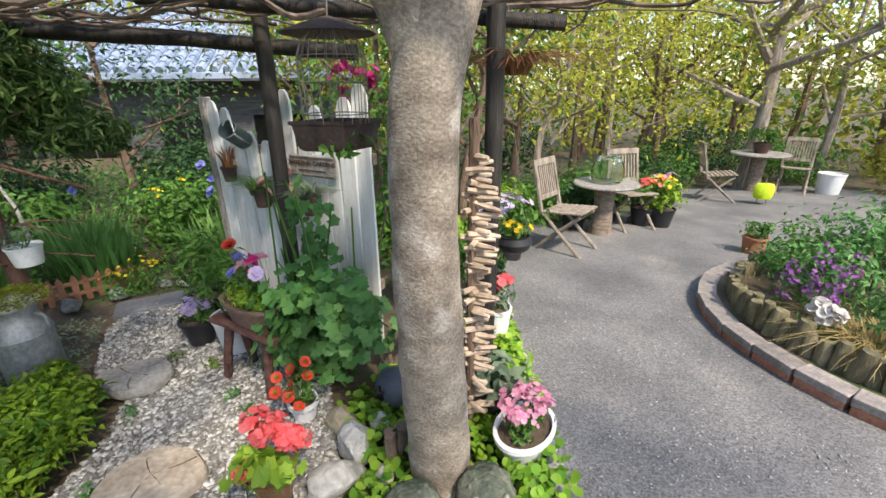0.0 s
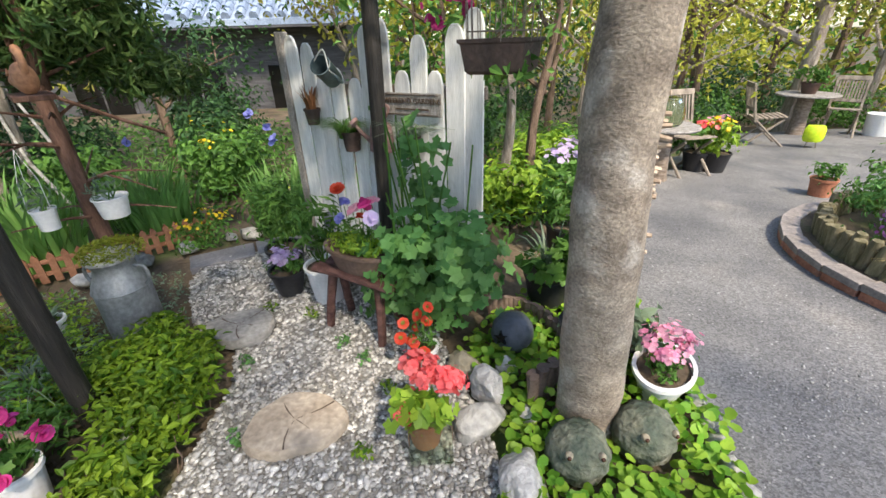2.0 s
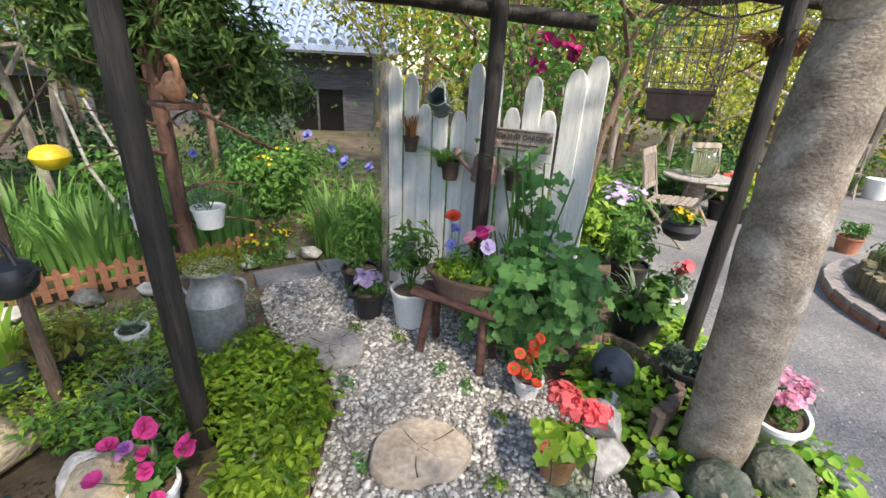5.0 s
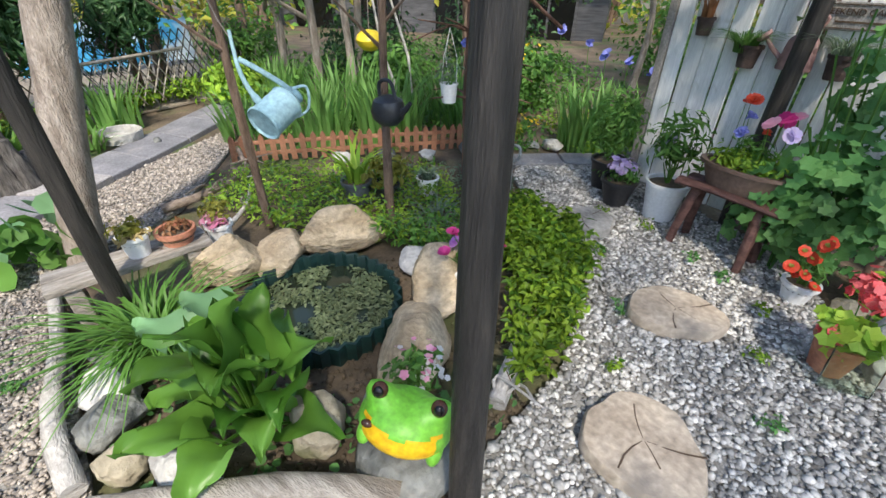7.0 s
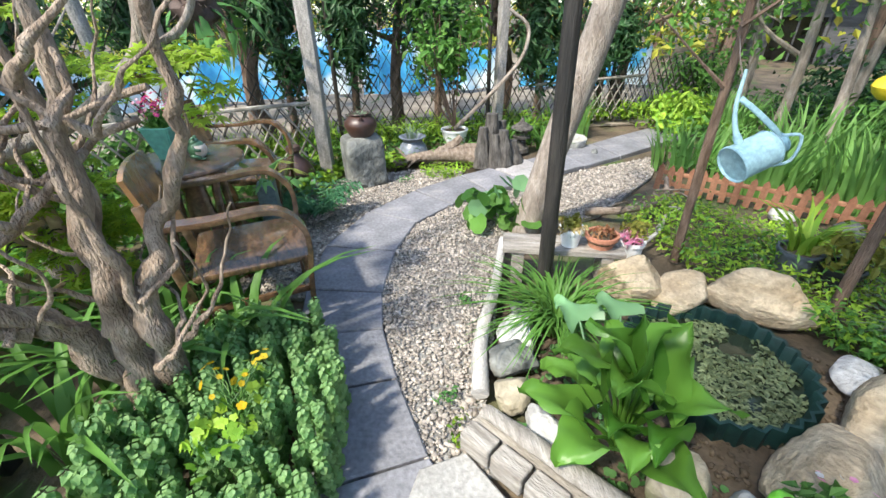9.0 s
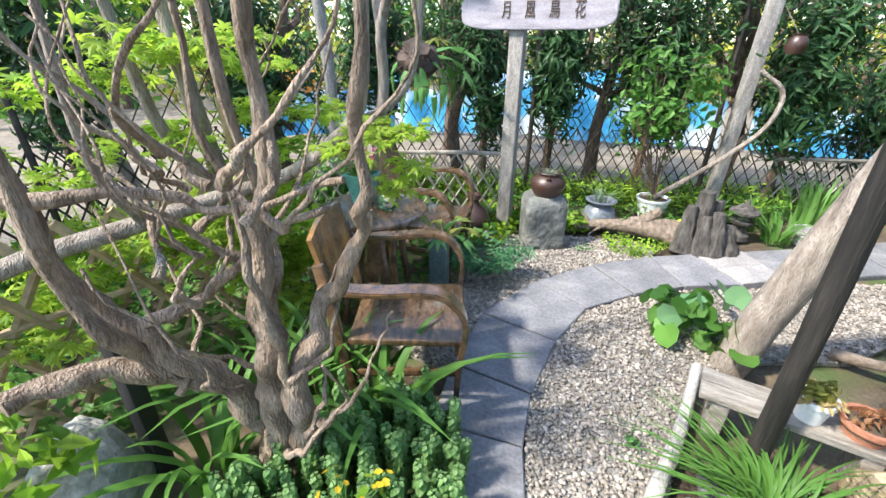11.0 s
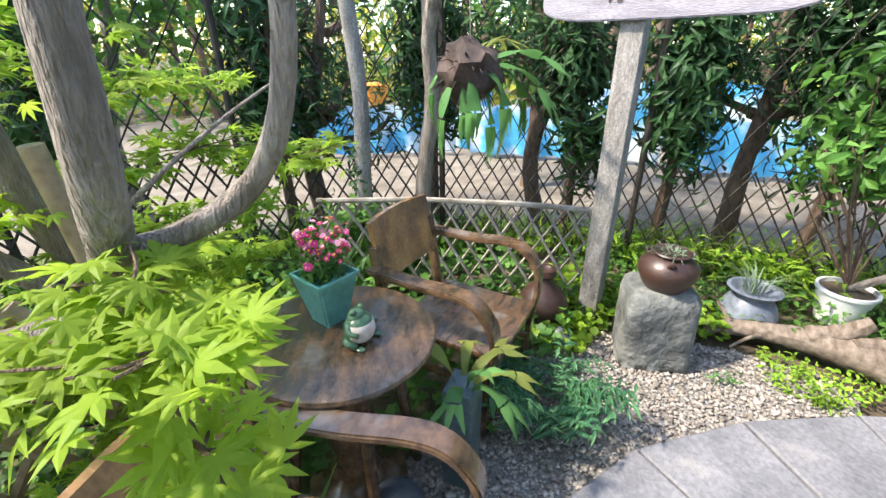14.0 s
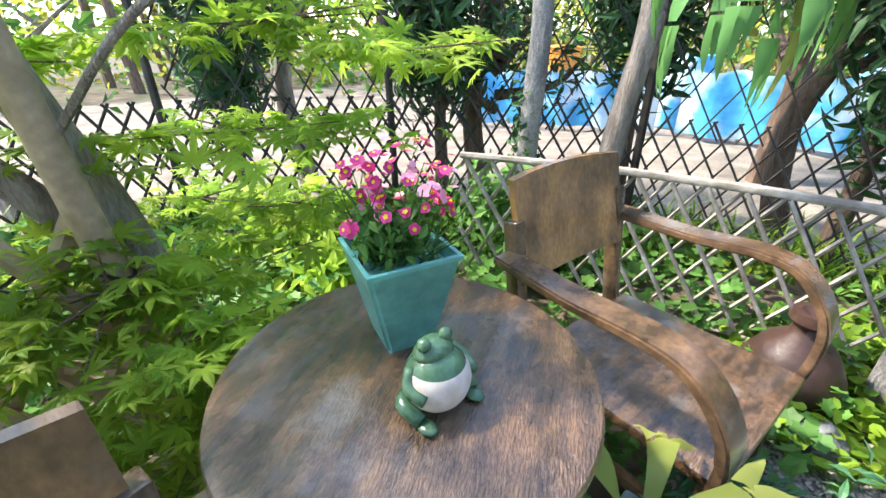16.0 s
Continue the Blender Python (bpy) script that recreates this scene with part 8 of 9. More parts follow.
for ox, oy, e, cl, L, W, lf in ((-.4, .9, 35, 60, .46, .045, "mallow"), (-.2, 1.0, 10, 60, .48, .042, "mallow"), (-.6, .8, 5, 90, .46, .040, "green"), (.3, .9, -10, 70, .42, .036, "mallow"), (.6, .4, -35, 50, .36, .035, "mallow"), (.5, -.3, -40, 45, .42, .030, "mallow"), (.3, -.9, 0, 90, .34, .035, "mallow"), (.7, .2, -60, 25, .34, .030, "mallow"), (-.5, .2, 70, 80, .35, .035, "stag"), (.1, .6, -55, 30, .44, .034, "mallow"), (-.3, .7, -40, 50, .44, .034, "stag")):
    antler_frond("frond", sf, (.05 * ox, .05 * oy, .02), (ox, oy), radians(e), radians(cl), L, W, LV[lf])
stems("wire", [((0, 0, .08), (.05, -.1, .9))], .003, M["wire"], sf)
for k, (ox, oy, e, cl, L, W) in enumerate(((.5, .6, 82, 50, .30, .024), (-.6, .5, 75, 80, .27, .027), (-.2, .9, 70, 95, .28, .028), (.9, .1, 72, 90, .26, .026), (.1, -.8, 82, 50, .30, .022), (-.9, -.2, 68, 95, .26, .024), (.4, .9, 64, 100, .27, .027))):
    antler_frond("frond", gp_, (.03 * ox, .03 * oy, .40), (ox, oy), radians(e), radians(cl), L, W, LV["stag" if k % 3 else "mallow"], "yellowing wavy antler frond", 2 + k % 2)
tr2 = thing("slim_tree", (-6.05, -3.15, 0), "dark upright trunk with ivy by the bamboo fence", "tree")
bm = bmesh.new()
limb(bm, [(0, 0, 0), (.01, .02, .6), (-.01, .03, 1.2), (.02, .0, 1.8), (.05, .0, 2.8)], .055, .04, 5, 12, .12)
part("trunk", bm, M["postwood"], tr2)
p, nm = clumps((0, 0, .5), (.11, .11, .45), 180, 12, .3)
leaves("ivy", "oval", p, nm, .05, LV["deep"], tr2)
tr = thing("slim_tree", (-6.3, -2.85, 0), "slim grey forked tree by the bamboo fence", "tree")
bm = bmesh.new()
limb(bm, [(0, 0, 0), (.02, .03, .6), (-.02, .08, 1.1), (.06, .12, 1.5), (.2, .35, 1.9), (.4, .7, 2.2)], .06, .03, 5, 10, .1)
limb(bm, [(.03, .1, 1.45), (-.1, .0, 1.8), (-.25, -.1, 2.4)], .04, .025, 4, 9, .1)
part("trunk", bm, M["bark3"], tr)


# ---- raised bed across the drive ----
KERB = smooth_path([(x + .09, y - .02, 0) for x, y in ((1.35, 1.25), (.78, 1.75), (.52, 2.15), (.40, 2.62), (.48, 3.15), (.78, 3.62), (1.3, 3.95), (2.2, 4.1), (3.4, 3.7), (4.2, 2.6), (4.0, 1.2), (2.8, .8), (1.35, 1.25))], 6)
bed = sheet("raised_bed", [(p.x, p.y) for p in KERB[:-1]], .10, M["soil"], "raised planting bed of dark soil", "bed", .3, lambda x, y: float(slope(x, y)))
kb = thing("bed_kerb", (0, 0, 0), "curved kerb of dark stone with a brick-red face", "kerb", kind="structure")
tot = sum((b - a).length for a, b in zip(KERB, KERB[1:]))
s = 0
while s < tot - .12:
    p, d = at_len(KERB, s + .12)
    a = math.degrees(math.atan2(d.y, d.x))
    z = float(slope(p.x, p.y))
    part("kerb_stone", box(bmesh.new(), (.2385, .125, .05), (0, 0, 0), bevel=.006), M["kerb"], kb, smooth=False, at=pose(p.x, p.y, z + .085, 0, 0, a))
    part("brick", box(bmesh.new(), (.225, .11, .065), (0, 0, 0), bevel=.004), M["kerbbrick"], kb, smooth=False, at=pose(p.x, p.y, z + .028, 0, 0, a))
    s += .24
lg = thing("log_edging", (0, 0, 0), "row of short upright mossy logs holding the bed", "edging")
inner = [Vector((2.1 + (p.x - 2.1) * .91, 2.5 + (p.y - 2.5) * .87, 0)) for p in KERB]
s = .1
while s < 3.9:
    p, d = at_len(inner, s)
    z = float(slope(p.x, p.y))
    h = rnd.uniform(.15, .23)
    r = rnd.uniform(.032, .045)
    bm = bmesh.new()
    tube(bm, [(0, 0, 0), (0, 0, h * .9), (0, 0, h)], [r, r * .98, r * .85], 12, .08)
    part("log", bm, M["logmoss"], lg, at=pose(p.x, p.y, z + .08, rnd.uniform(-9, 9), rnd.uniform(-9, 9), rnd.uniform(0, 360)))
    s += r * 1.95


def z_of(x, y, up=.1):
    return float(slope(x, y)) + up


for x, y, c, r, n, s, lf in ((1.1, 2.9, .30, (.35, .35, .27), 1100, .05, "mallow"), (1.35, 2.35, .2, (.35, .3, .2), 700, .045, "mallow"), (1.7, 3.2, .45, (.5, .4, .4), 1400, .05, "mallow"), (2.1, 2.6, .45, (.5, .5, .4), 1200, .07, "lime"), (1.35, 3.5, .3, (.4, .3, .25), 800, .05, "green"), (2.8, 3.1, .5, (.5, .5, .45), 900, .07, "green"), (2.0, 1.8, .25, (.5, .4, .25), 800, .06, "green")):
    o = thing("garden_shrub", (x, y, z_of(x, y)), "leafy green shrub in the raised bed", "shrub", "raised bed shrubs")
    bushy(o, (0, 0, c), r, n, s, lf, "oval", 26, 6)
for x, y, h in ((.92, 2.62, .56), (.98, 2.52, .46), (1.18, 2.75, .48), (1.3, 2.85, .44), (.86, 2.75, .40), (1.05, 2.7, .45)):
    o = thing("flower_spike", (x, y, z_of(x, y)), "tall spike of small purple flowers", "flower", "purple flower spikes")
    n = 70
    zz = rng.uniform(.35, 1, n) * h
    leaves("blossom", "five", np.stack([rng.normal(0, .025, n), rng.normal(0, .025, n), zz], 1), rng.normal(0, 1, (n, 3)), .024, LV["purple"], o)
    stems("stalk", [((0, 0, 0), (0, 0, h))], .005, LV["green"], o)
o = thing("dry_grass", (1.12, 2.3, z_of(1.12, 2.3)), "tangle of straw-coloured dry stems", "plant")
blades("stem", (0, 0, 0), 170, .16, .36, .008, LV["dry"], o, "", 1.2)
o = thing("white_bloom", (.83, 2.36, z_of(.83, 2.36)), "large white flower head over the log edging", "flower")
p, nm = clumps((0, 0, .22), (.09, .09, .06), 60, 8, .3)
leaves("bloom", "cup", p, nm, .06, LV["whiteflower"], o)
stems("stalk", [((0, 0, 0), (0, 0, .2))], .006, LV["green"], o)


# ---- teak seats across the drive ----
def teak_chair(at, turn, label):
    o = thing("folding_chair", at, label, "chair", "folding garden chairs", turn=turn)
    for k in range(7):
        part("seat_slat", box(bmesh.new(), (.42, .05, .018), (0, -.19 + k * .062, .42 + .006 * k), bevel=.003), M["teak"], o, smooth=False)
    tilt = Euler((radians(14), 0, 0)).to_matrix().to_4x4()
    for s in (-1, 1):
        part("back_post", box(bmesh.new(), (.035, .03, .55), m=Matrix.Translation((s * .205, -.27, .64)) @ tilt, bevel=.004), M["teak"], o, smooth=False)
        bm = bmesh.new()
        tube(bm, [(s * .19, -.24, .44), (s * .2, 0, .22), (s * .2, .25, .0)], .018, 6)
        part("front_leg", bm, M["teak"], o)
        bm = bmesh.new()
        tube(bm, [(s * .175, .18, .42), (s * .18, -.05, .22), (s * .18, -.28, .0)], .018, 6)
        part("rear_leg", bm, M["teak"], o)
    for k in range(9):
        part("back_slat", box(bmesh.new(), (.022, .014, .34), m=Matrix.Translation((-.165 + k * .041, -.295, .72)) @ tilt, bevel=.002), M["teak"], o, smooth=False)
    part("top_rail", box(bmesh.new(), (.45, .028, .07), m=Matrix.Translation((0, -.335, .90)) @ tilt, bevel=.006), M["teak"], o, smooth=False)
    part("lower_rail", box(bmesh.new(), (.43, .026, .05), m=Matrix.Translation((0, -.255, .55)) @ tilt, bevel=.005), M["teak"], o, smooth=False)
    return o


c1 = teak_chair((-.34, 4.30, z_of(-.34, 4.3, .01)), -122, "silvered teak folding chair facing the drive")
copy_thing(c1, pose(.55, 5.35, z_of(.6, 5.3, .01), 0, 0, -160))
copy_thing(c1, pose(2.4, 7.35, z_of(2, 7.4, .01), 0, 0, -100))
copy_thing(c1, pose(4.0, 8.2, z_of(3.6, 8.2, .01), 0, 0, 150))


def pedestal_table(at, r, h, rough_top, label):
    o = thing("garden_table", at, label, "table")
    part("tabletop", lathe(bmesh.new(), [(0, h - .03), (r, h - .03), (r + .01, h - .015), (r, h), (0, h)], 28), M["postwood"], o)
    part("pedestal", lathe(bmesh.new(), [(0, 0), (.14, 0), (.13, .05), (.11, .3), (.12, h - .06), (.15, h - .03), (0, h - .03)], 18), M[rough_top], o)
    return o


pedestal_table((.14, 5.0, z_of(.1, 5, .01)), .36, .62, "oldwood", "round grey table on a thick log base")
gj = thing("glass_jar", (.14, 5.0, z_of(.1, 5, .64)), "large greenish glass jar on the garden table", "jar")
part("jar_wall", lathe(bmesh.new(), [(0, 0), (.15, .0), (.175, .03), (.185, .12), (.16, .22), (.12, .26), (.13, .28), (.12, .28), (.15, .22), (.17, .12), (.15, .02), (0, .01)], 26), M["glass"], gj)
pedestal_table((3.45, 8.35, z_of(3.1, 8.3, .01)), .45, .68, "oldwood", "round grey table under the far tree")
o = pot((3.45, 8.35, z_of(3.1, 8.3, .69)), .1, .14, .18, "jar", "brown pot with a green plant on the table")
bushy(o, (0, 0, .32), (.25, .25, .16), 160, .09, "green", "oval", 9, 4)
o = thing("lime_lantern", (2.95, 7.05, z_of(2.6, 7.1, .01)), "lime-yellow plastic lantern by the chair", "lantern")
part("shell", lathe(bmesh.new(), [(0, .1), (.12, .1), (.15, .15), (.15, .28), (.12, .33), (0, .34)], 8, 1, .7), M["lime"], o)
stems("stand", [((.08, 0, 0), (.05, 0, .12)), ((-.08, 0, 0), (-.05, 0, .12)), ((0, 0, .33), (0, 0, .42))], .008, M["wire"], o)
o = pot((4.6, 8.2, z_of(4.3, 8.2, .01)), .16, .2, .36, "white", "white and blue bucket by the seats", soil=False, name="bucket")
for x, y, lf, fl in ((.75, 5.5, "green", "coral"), (1.0, 5.95, "green", "pink"), (.95, 5.45, "lime", "yellowflower"), (-.15, 5.2, "deep", None), (1.5, 6.9, "deep", None), (-.95, 3.9, "green", "lilac"), (-1.15, 3.4, "green", "lilac"), (.35, 5.7, "green", None)):
    o = pot((x, y, z_of(x, y, .01)), .12, .16, .24, "black", "black pot with a leafy plant beside the drive")
    bushy(o, (0, 0, .42), (.28, .28, .22), 260, .08, lf, "oval", 14, 5)
    if fl:
        blooms(o, (0, 0, .55), (.25, .25, .1), 28, .06, fl, "five", 9, .3)
o = pot((1.55, 4.45, z_of(1.55, 4.45, .01)), .09, .11, .18, "terracotta", "terracotta pot at the corner of the bed")
bushy(o, (0, 0, .25), (.14, .14, .09), 130, .06, "green", "oval", 9, 3)


# ---- trees and distance ----
def garden_tree(at, h, spread, leaf, n, label, bark="bark2", r=.07, size=.09, seed=0, crown_low=.45, limbs=7, shape="simple"):
    o = thing("garden_tree", at, label, "tree")
    R = random.Random(seed)
    bm = bmesh.new()
    top = Vector((R.uniform(-.3, .3), R.uniform(-.3, .3), h))
    limb(bm, [(0, 0, 0), (R.uniform(-.1, .1), R.uniform(-.1, .1), h * .3), top * .6 + Vector((R.uniform(-.15, .15), 0, 0)), top], r, r * .25, 4, 9, .18)
    tips = []
    for k in range(limbs):
        a = k * 6.283 / limbs + R.uniform(-.5, .5)
        z = h * R.uniform(.28, .75)
        L = spread * R.uniform(.6, 1.05)
        b = Vector((top.x * z / h, top.y * z / h, z))
        e = b + Vector((math.cos(a) * L, math.sin(a) * L, h * R.uniform(.1, .35)))
        limb(bm, [b, b.lerp(e, .5) + Vector((R.uniform(-.1, .1), R.uniform(-.1, .1), -.05)), e], r * .45, r * .1, 3, 6, .2)
        tips += [e, b.lerp(e, .6)]
        for q in range(2):
            c = b.lerp(e, R.uniform(.4, .8))
            f = c + Vector((R.uniform(-.5, .5), R.uniform(-.5, .5), R.uniform(.1, .5))) * spread * .7
            limb(bm, [c, f], r * .18, r * .05, 2, 5, .2)
            tips.append(f)
    part("trunk", bm, M[bark], o)
    tips.append(top)
    T = np.array([t[:] for t in tips])
    i = rng.integers(0, len(T), n)
    off = rng.normal(0, 1, (n, 3)) * np.array((.26, .26, .2)) * spread
    P = T[i] + off
    P[:, 2] = np.maximum(P[:, 2], h * crown_low * .6)
    leaves("crown", shape, P, off + np.array((0, 0, .6)), size, LV[leaf], o)
    return o


far = [
    # behind the drive
    (-1.35, 3.55, 2.6, .9, "green", 900, "bark2", .05), (-1.6, 4.4, 3.2, 1.1, "olive", 1500, "bark3", .06), (-.5, 6.2, 3.4, 1.3, "yellowgreen", 2000, "bark3", .06),
    (.6, 7.2, 3.6, 1.4, "yellowgreen", 2600, "bark3", .06), (1.8, 8.8, 4.0, 1.7, "yellowgreen", 2200, "bark2", .08), (-.9, 7.9, 4.2, 1.7, "olive", 2200, "bark2", .07),
    (.4, 9.6, 4.6, 2.0, "yellowgreen", 2200, "bark2", .09), (5.2, 9.6, 4.2, 1.9, "olive", 2200, "bark3", .09), (6.6, 7.6, 4.0, 1.8, "green", 2200, "bark2", .08),
    (4.2, 11.0, 4.8, 2.2, "yellowgreen", 2200, "bark2", .09), (7.2, 10.5, 5, 2.3, "yellowgreen", 2200, "bark2", .09), (2.4, 11.5, 5, 2.3, "olive", 2200, "bark2", .09),
    # behind the white fence and the long bed
    (-2.0, 3.7, 3.0, 1.0, "green", 1500, "bark2", .05), (-2.6, 4.9, 3.4, 1.2, "yellowgreen", 2000, "bark2", .06), (-3.6, 5.6, 3.0, 1.1, "olive", 1700, "bark3", .05),
    (-2.3, 7.0, 4.4, 1.8, "olive", 2200, "bark2", .08), (-5.4, 4.3, 2.7, 1.1, "deep", 1800, "bark2", .06), (-6.6, 3.6, 3.0, 1.2, "green", 1800, "bark3", .06),
    (-7.8, 5.0, 3.6, 1.5, "deep", 2000, "bark2", .07), (-9.2, 3.8, 4.0, 1.7, "deep", 2000, "bark2", .08), (-3.8, 8.6, 4.6, 2.0, "yellowgreen", 2200, "bark2", .08),
    # behind the bamboo fence
    (-7.7, -1.0, 2.25, .6, "deep", 2400, "bark2", .08), (-7.85, .25, 2.25, .7, "deep", 2400, "bark2", .09), (-7.45, -2.4, 2.25, .6, "deep", 2200, "bark2", .08), (-8.4, 2.0, 3.2, 1.2, "green", 2000, "bark2", .08),
    (-6.5, -4.0, 2.25, .6, "deep", 1900, "bark2", .09), (-8.5, -2.9, 3.2, 1.0, "green", 1500, "bark2", .09), (-5.5, -4.9, 2.8, .8, "green", 1700, "bark3", .08), (-3.7, -5.3, 2.6, .9, "green", 500, "bark3", .07),
    (-6.6, 2.9, 3.0, .9, "green", 1300, "bark3", .06), (-5.9, 2.8, 2.8, .9, "olive", 1100, "bark3", .05), (-7.6, 3.2, 3.0, .9, "green", 1200, "bark3", .06),
]
names = {"green": "leafy mid-green garden tree", "olive": "tree with olive-yellow spring leaves", "yellowgreen": "thin tree with yellow-green spring leaves", "deep": "dense dark evergreen tree", "maple": "small maple with lime spring leaves"}
for k, (x, y, h, sp_, lf, n, bk, r) in enumerate(far):
    garden_tree((x, y, z_of(x, y, -.05)), h, sp_, lf, int(n * 1.15) if y > 2.5 else n, names[lf], bk, r, .075 if y > 2.5 else .10, k, shape="narrow" if lf == "deep" and x < -6 else "simple")
# wide old tree over the far table
garden_tree((3.55, 8.9, z_of(3.5, 8.9, -.05)), 4.2, 2.6, "yellowgreen", 2600, "old spreading grey tree over the far seats", "bark3", .17, .09, 91, .6, 9)
# undergrowth behind the seats and the long bed
for k, (x, y, r, h, lf) in enumerate([(-1.5, 3.3, .4, .5, "lime"), (-1.2, 4.9, .5, .5, "lime"), (-.6, 5.5, .5, .6, "green"), (.1, 6.3, .6, .7, "green"), (1.1, 7.4, .7, .8, "deep"), (2.0, 9.2, .9, .9, "green"), (4.8, 9.6, .9, .9, "green"), (6.0, 8.4, .9, 1.0, "olive"), (-2.4, 3.7, .5, .7, "green"), (-2.1, 5.6, .7, .8, "deep"), (-4.5, 3.9, .6, .6, "green"), (-5.0, 4.6, .7, .8, "deep"), (-5.9, 3.3, .6, .6, "green"), (-7.0, 4.2, .8, .9, "deep"), (-8.4, 3.2, .7, .8, "green"), (-3.4, 6.5, .8, .9, "green"), (-6.1, 6.0, .9, 1.0, "deep"), (-7.2, 2.2, .45, .5, "lime"), (5.2, 5.4, .7, .7, "green"), (5.6, 3.0, .8, .8, "green"), (-1.0, 8.9, 1.0, 1.3, "deep"), (3.3, 10.3, 1.2, 1.2, "deep"), (-4.0, -3.7, .5, .5, "green"), (-5.0, -3.6, .45, .4, "maple"), (-6.0, -3.0, .4, .5, "green")]):
    o = thing("undergrowth_shrub", (x, y, z_of(x, y, -.04)), "leafy undergrowth shrub among the trees", "shrub", "undergrowth shrubs")
    bushy(o, (0, 0, h * .5), (r, r, h * .62), int(900 * r / .5), .085, lf, "oval", 24, 6)
# dark narrow-leaved shrubs behind the lattice, and bright weeds at its foot
for k, (x, y, r, z, n) in enumerate([(-7.55, -.55, .42, 1.35, 1500), (-7.5, .6, .4, 1.3, 1400), (-7.35, -1.45, .38, 1.45, 1300), (-7.2, -2.1, .30, 1.25, 900), (-6.85, -3.1, .34, 1.5, 1100), (-7.9, 1.5, .45, 1.2, 1400), (-6.1, -3.95, .35, 1.45, 1000), (-5.0, -4.75, .4, 1.4, 1000)]):
    o = thing("yew_shrub", (x, y, 0), "dark narrow-leaved evergreen shrub behind the lattice", "shrub", "evergreen shrubs")
    p, nm = clumps((0, 0, z - .2), (r, r, .85), int(n * 1.5), 24, .3)
    leaves("foliage", "narrow", p, nm, .13, LV["deep"], o)
    bm = bmesh.new()
    limb(bm, [(0, 0, -.02), (.03, .02, z * .6), (-.02, .05, z + .4)], .05, .02, 3, 8, .15)
    part("trunk", bm, M["bark2"], o)
weeds = thing("fence_weeds", (0, 0, 0), "bright grassy weeds along the foot of the bamboo fence", "plants", kind="stuff")
for a, b in zip(LATT[:7], LATT[1:8]):
    for k in range(14):
        t = (k + rnd.random()) / 14
        x, y = a[0] + (b[0] - a[0]) * t, a[1] + (b[1] - a[1]) * t
        blades("blade", (x - .05, y - .05, 0), 22, .16, rnd.uniform(.18, .44), .014, LV["hedge" if k % 3 else "lime"], weeds, "", .6, 4)
    for k in range(3):
        t = rnd.random()
        c = (a[0] + (b[0] - a[0]) * t + .12, a[1] + (b[1] - a[1]) * t + .12, .12)
        p, nm = clumps(c, (.22, .22, .13), 150, 9, .3)
        leaves("weed_leaf", "oval", p, nm, .055, LV["hedge"], weeds)
for k, (x, y, r) in enumerate([(-3.62, -.88, .05), (-3.47, -.86, .06), (-5.95, -.98, .07), (-6.0, -.62, .06), (-2.78, 1.32, .05), (-2.62, 1.75, .06), (-2.2, 1.42, .06), (-2.03, 1.25, .05), (-2.58, .9, .04), (-2.9, 1.78, .07), (-2.36, 1.52, .06), (-2.06, .92, .05), (-4.2, -.72, .035), (-2.5, .55, .04), (-2.0, .6, .05)]):
    o = thing("gravel_weed", (x, y, .01), "small green weed growing through the gravel", "plant", "gravel weeds")
    bushy(o, (0, 0, .02), (r, r, .025), 34, .026, "hedge" if k % 2 else "mallow", "oval", 7, 0)
backs = thing("far_woods", (0, 0, -.9), "distant belt of mixed green trees", "trees", kind="stuff")
V = []
for _ in range(980):
    a = rng.uniform(radians(20), radians(310))
    d = rng.uniform(13, 22)
    c = np.array((d * math.cos(a) - 2, d * math.sin(a), rng.uniform(.3, 4.2)))
    V.append(c + rng.normal(0, 1, (46, 3)) * np.array((.9, .9, .7)))
V = np.vstack(V)
for lo, hi, lf in ((0, .4, "green"), (.4, .75, "yellowgreen"), (.75, 1, "olive")):
    leaves("foliage", "simple", V[int(len(V) * lo):int(len(V) * hi)], (0, 0, .5), .26, LV[lf], backs, jitter=1.0)
bm = bmesh.new()
for _ in range(100):
    a = rnd.uniform(radians(20), radians(310))
    d = rnd.uniform(12, 20)
    limb(bm, [(d * math.cos(a) - 2, d * math.sin(a), 0), (d * math.cos(a) - 2 + rnd.uniform(-.4, .4), d * math.sin(a), 3), (d * math.cos(a) - 2 + rnd.uniform(-.8, .8), d * math.sin(a), 6)], .13, .05, 2, 6, .2)
part("trunk", bm, M["bark2"], backs)

# house with the blue tiled roof
hs = thing("house", (-9.6, 8.8, -.9), "dark single-storey house with a blue-grey tiled roof", "house", turn=14)
part("wall", box(bmesh.new(), (9.0, 5.0, 2.75), (0, 3.0, 1.375)), M["housewall"], hs, smooth=False)
bm = bmesh.new()
vs_ = [bm.verts.new(p) for p in ((-5.1, -.2, 2.75), (5.1, -.2, 2.75), (5.1, 3.0, 4.6), (-5.1, 3.0, 4.6), (5.1, 6.2, 2.75), (-5.1, 6.2, 2.75))]
bm.faces.new((vs_[0], vs_[1], vs_[2], vs_[3]))
bm.faces.new((vs_[3], vs_[2], vs_[4], vs_[5]))
r = bmesh.ops.extrude_face_region(bm, geom=bm.faces[:])
for v in [g for g in r["geom"] if isinstance(g, bmesh.types.BMVert)]:
    v.co.z -= .12
bmesh.ops.recalc_face_normals(bm, faces=bm.faces[:])
roof = part("roof", bm, M["roof"], hs, smooth=False)
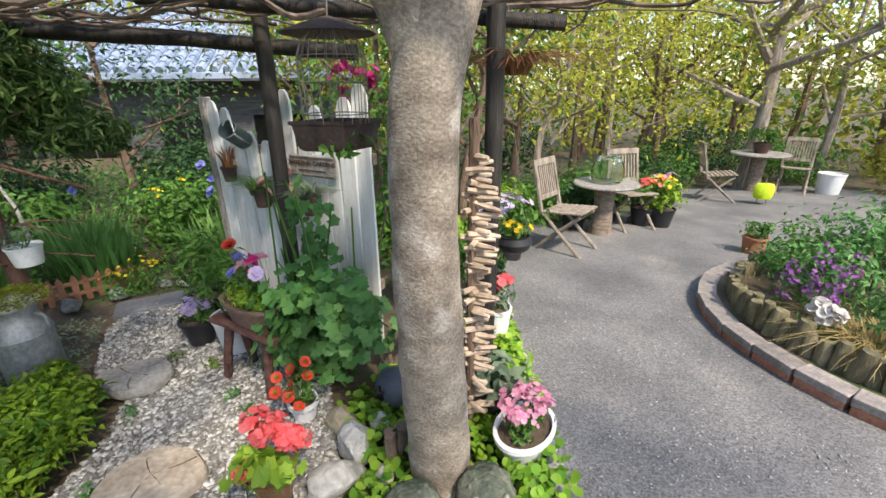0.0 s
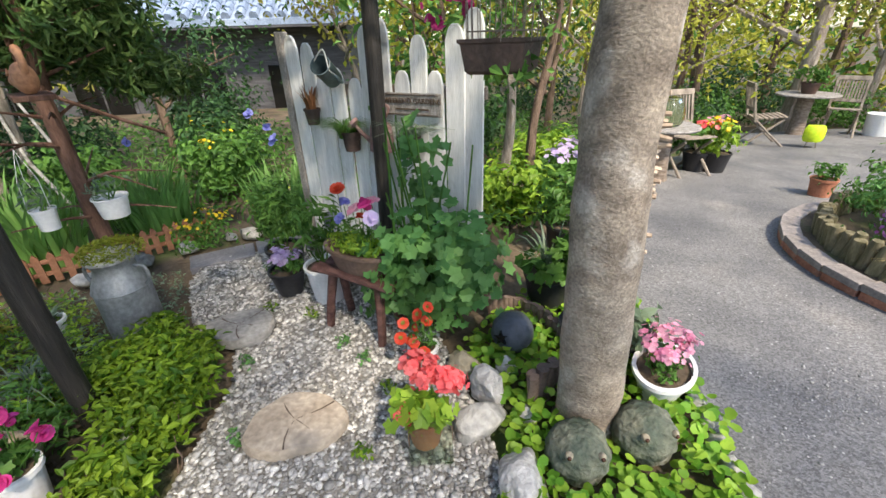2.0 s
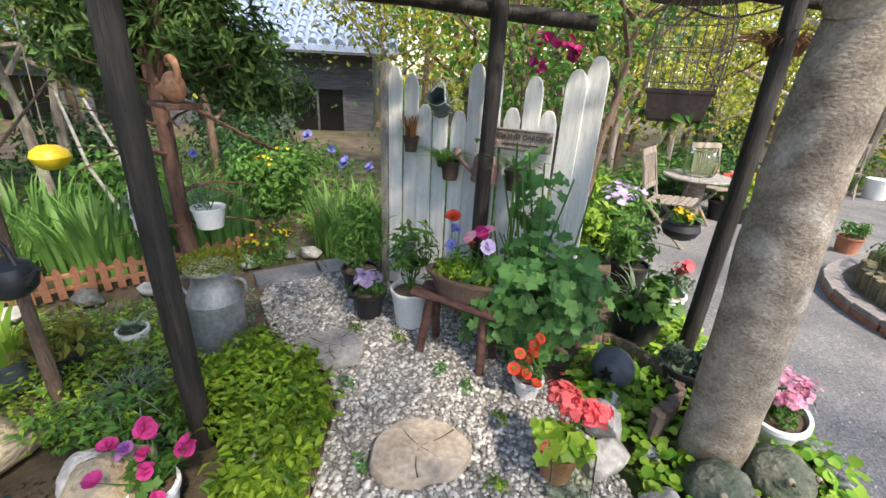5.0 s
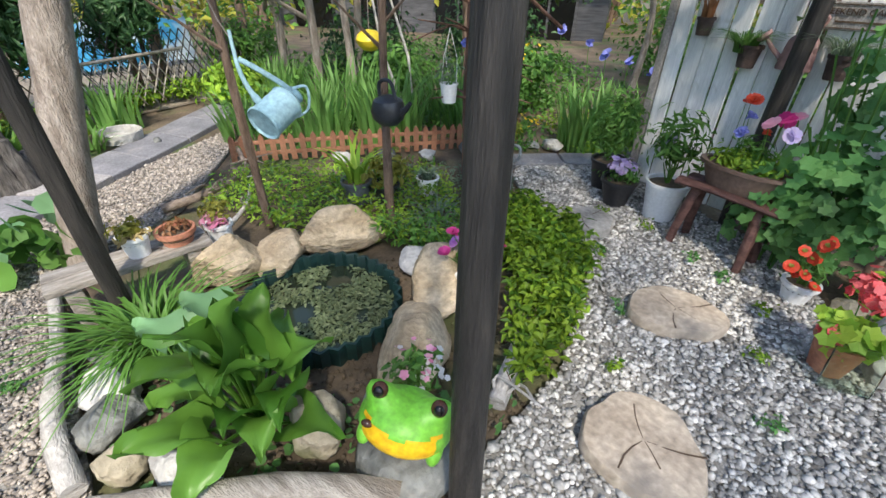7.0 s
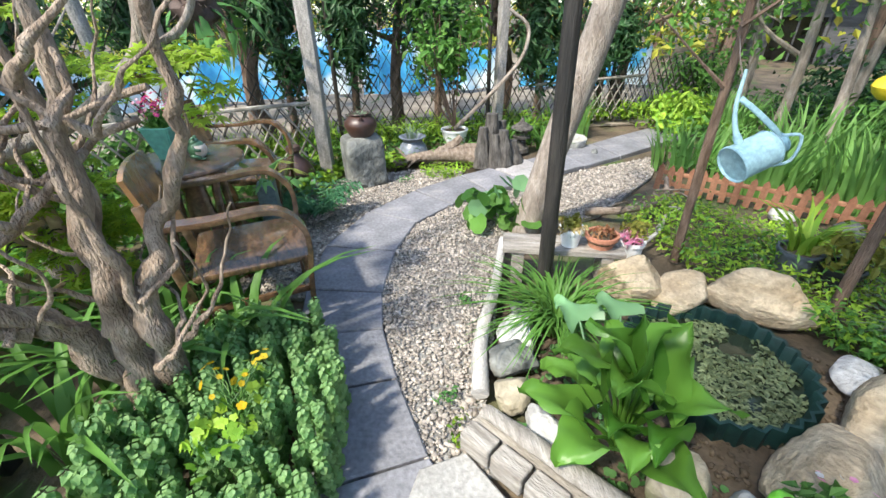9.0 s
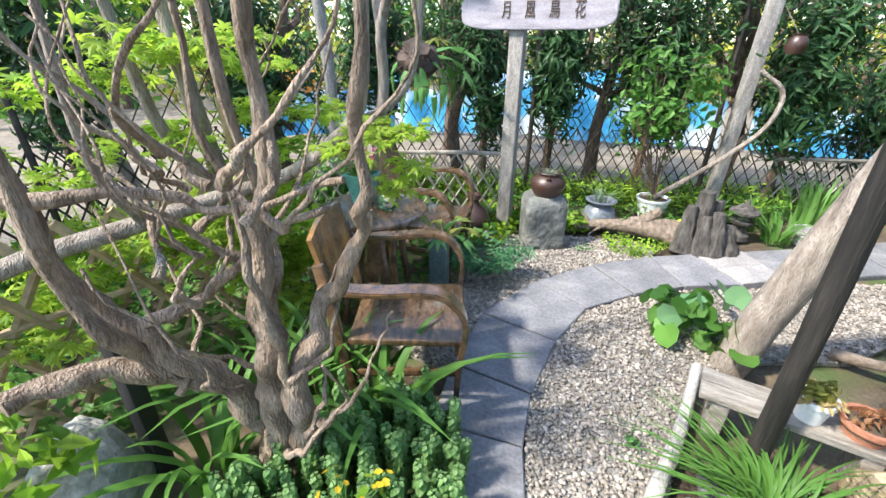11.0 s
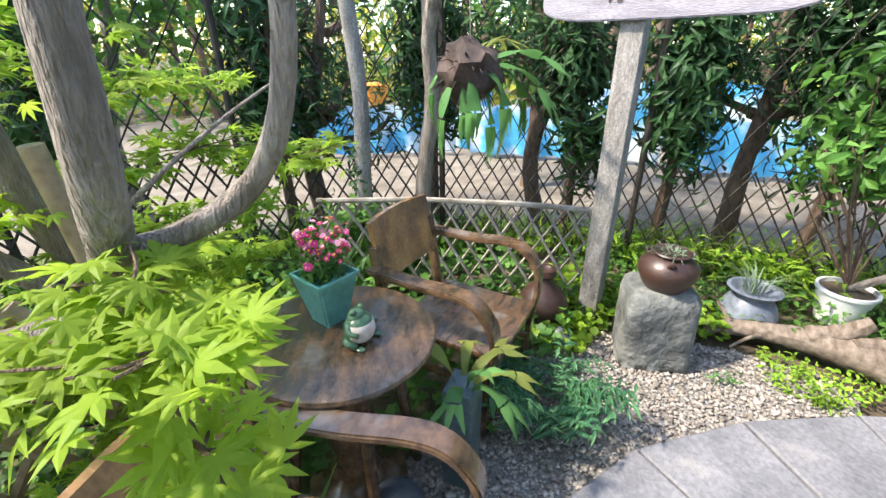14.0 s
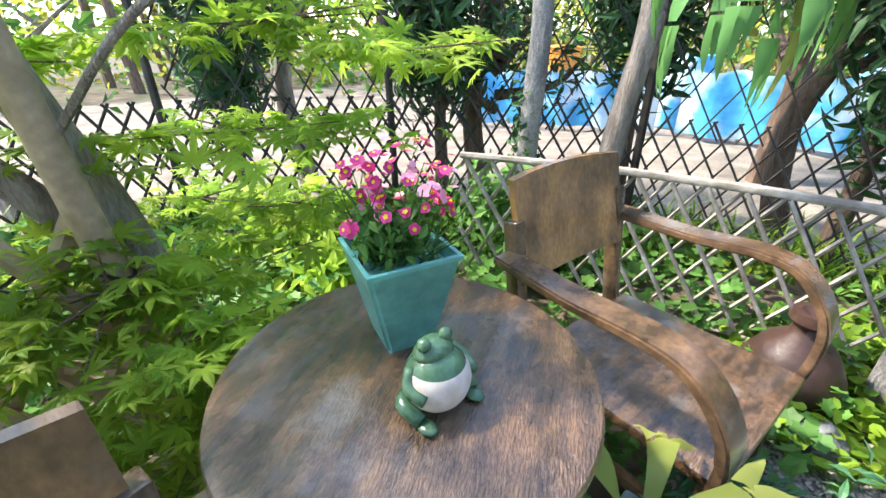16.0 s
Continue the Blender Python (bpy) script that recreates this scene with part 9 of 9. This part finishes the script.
for k in range(36):
    bm = bmesh.new()
    x = -5.0 + k * .285
    for j in range(14):
        t0, t1 = j / 14, (j + 1.08) / 14
        a = Vector((x, -.2 + 3.2 * t0, 2.77 + 1.85 * t0 + .03))
        b = Vector((x, -.2 + 3.2 * t1, 2.77 + 1.85 * t1))
        tube(bm, [a, b], [.1, .085], 7)
    part("rib", bm, M["roof"], roof)
part("eave_board", box(bmesh.new(), (10.2, .08, .16), (0, -.15, 2.66)), M["housewall"], hs, smooth=False)
for x in (-3.2, -1.2, 1.0, 3.2):
    w = part("window", box(bmesh.new(), (1.3, .08, 1.1), (x, .48, 1.35), bevel=.01), M["housewall"], hs, smooth=False)
    part("pane", box(bmesh.new(), (.56, .03, .95), (x - .31, .43, 1.35)), M["eyeblack"], w, smooth=False)
    part("pane", box(bmesh.new(), (.56, .03, .95), (x + .31, .43, 1.35)), M["eyeblack"], w, smooth=False)

# what lies beyond the bamboo fence: a pale yard, and blue sheeting
yard = sheet("yard", [(-7.6, 3.5), (-7.5, -1.5), (-6.7, -3.4), (-5.7, -4.3), (-4.4, -4.9), (-2.4, -5.2), (-2.4, -12), (-18, -12), (-18, 3.5)], -.01, M["sand"], "pale bare earth yard beyond the fence", "ground", .02)
for (x, y, L, turn, h) in ((-10.0, -.4, 2.3, 95, .7), (-9.8, -2.95, 2.5, 104, .74), (-8.75, -5.35, 2.4, 128, .72), (-10.0, 2.2, 2.2, 85, .66), (-13.0, -2.0, 3.0, 100, .9)):
    o = thing("blue_sheeting", (x, y, 0), "sky-blue sheeting hung along a low frame", "sheeting", turn=turn)
    bm = bmesh.new()
    nx = 28
    rows = []
    for j in range(6):
        rows.append([bm.verts.new((-L / 2 + L * i / nx, .07 * math.sin(i * 1.1 + j * .5) * (1 - j * .1), .05 + (h - .05) * j / 5 - .05 * math.sin(i * .55) ** 2 * (j == 5))) for i in range(nx + 1)])
    for a, b in zip(rows, rows[1:]):
        for i in range(nx):
            bm.faces.new((a[i], a[i + 1], b[i + 1], b[i]))
    r = bmesh.ops.extrude_face_region(bm, geom=bm.faces[:])
    for v in [g for g in r["geom"] if isinstance(g, bmesh.types.BMVert)]:
        v.co.y += .012
    bmesh.ops.recalc_face_normals(bm, faces=bm.faces[:])
    part("sheet", bm, M["blue"], o)
    for i in range(5):
        bm = bmesh.new()
        xx = -L / 2 + L * i / 4
        tube(bm, [(xx, .1, 0), (xx, .1, h + .03)], .02, 6)
        part("stake", bm, M["postwood"], o)
o = thing("orange_bin", (-9.6, -6.0, 0), "orange plastic bin in the yard beyond", "bin")
part("bin_wall", lathe(bmesh.new(), [(0, 0), (.2, 0), (.25, .9), (.27, .92), (.24, .94), (0, .9)], 20), M["orange"], o)
o = thing("blue_drum", (-10.2, -4.5, 0), "blue plastic drum in the yard beyond", "drum")
part("drum_wall", lathe(bmesh.new(), [(0, 0), (.28, 0), (.3, .05), (.3, .4), (.31, .42), (.3, .44), (.3, .8), (.28, .84), (0, .84)], 24), M["blue"], o)

# the plan's units to metres
for ob in list(bpy.data.objects):
    if ob.parent is None and ob.type in ("MESH", "EMPTY"):
        ob.matrix_basis = Matrix.Scale(SIZE, 4) @ ob.matrix_basis
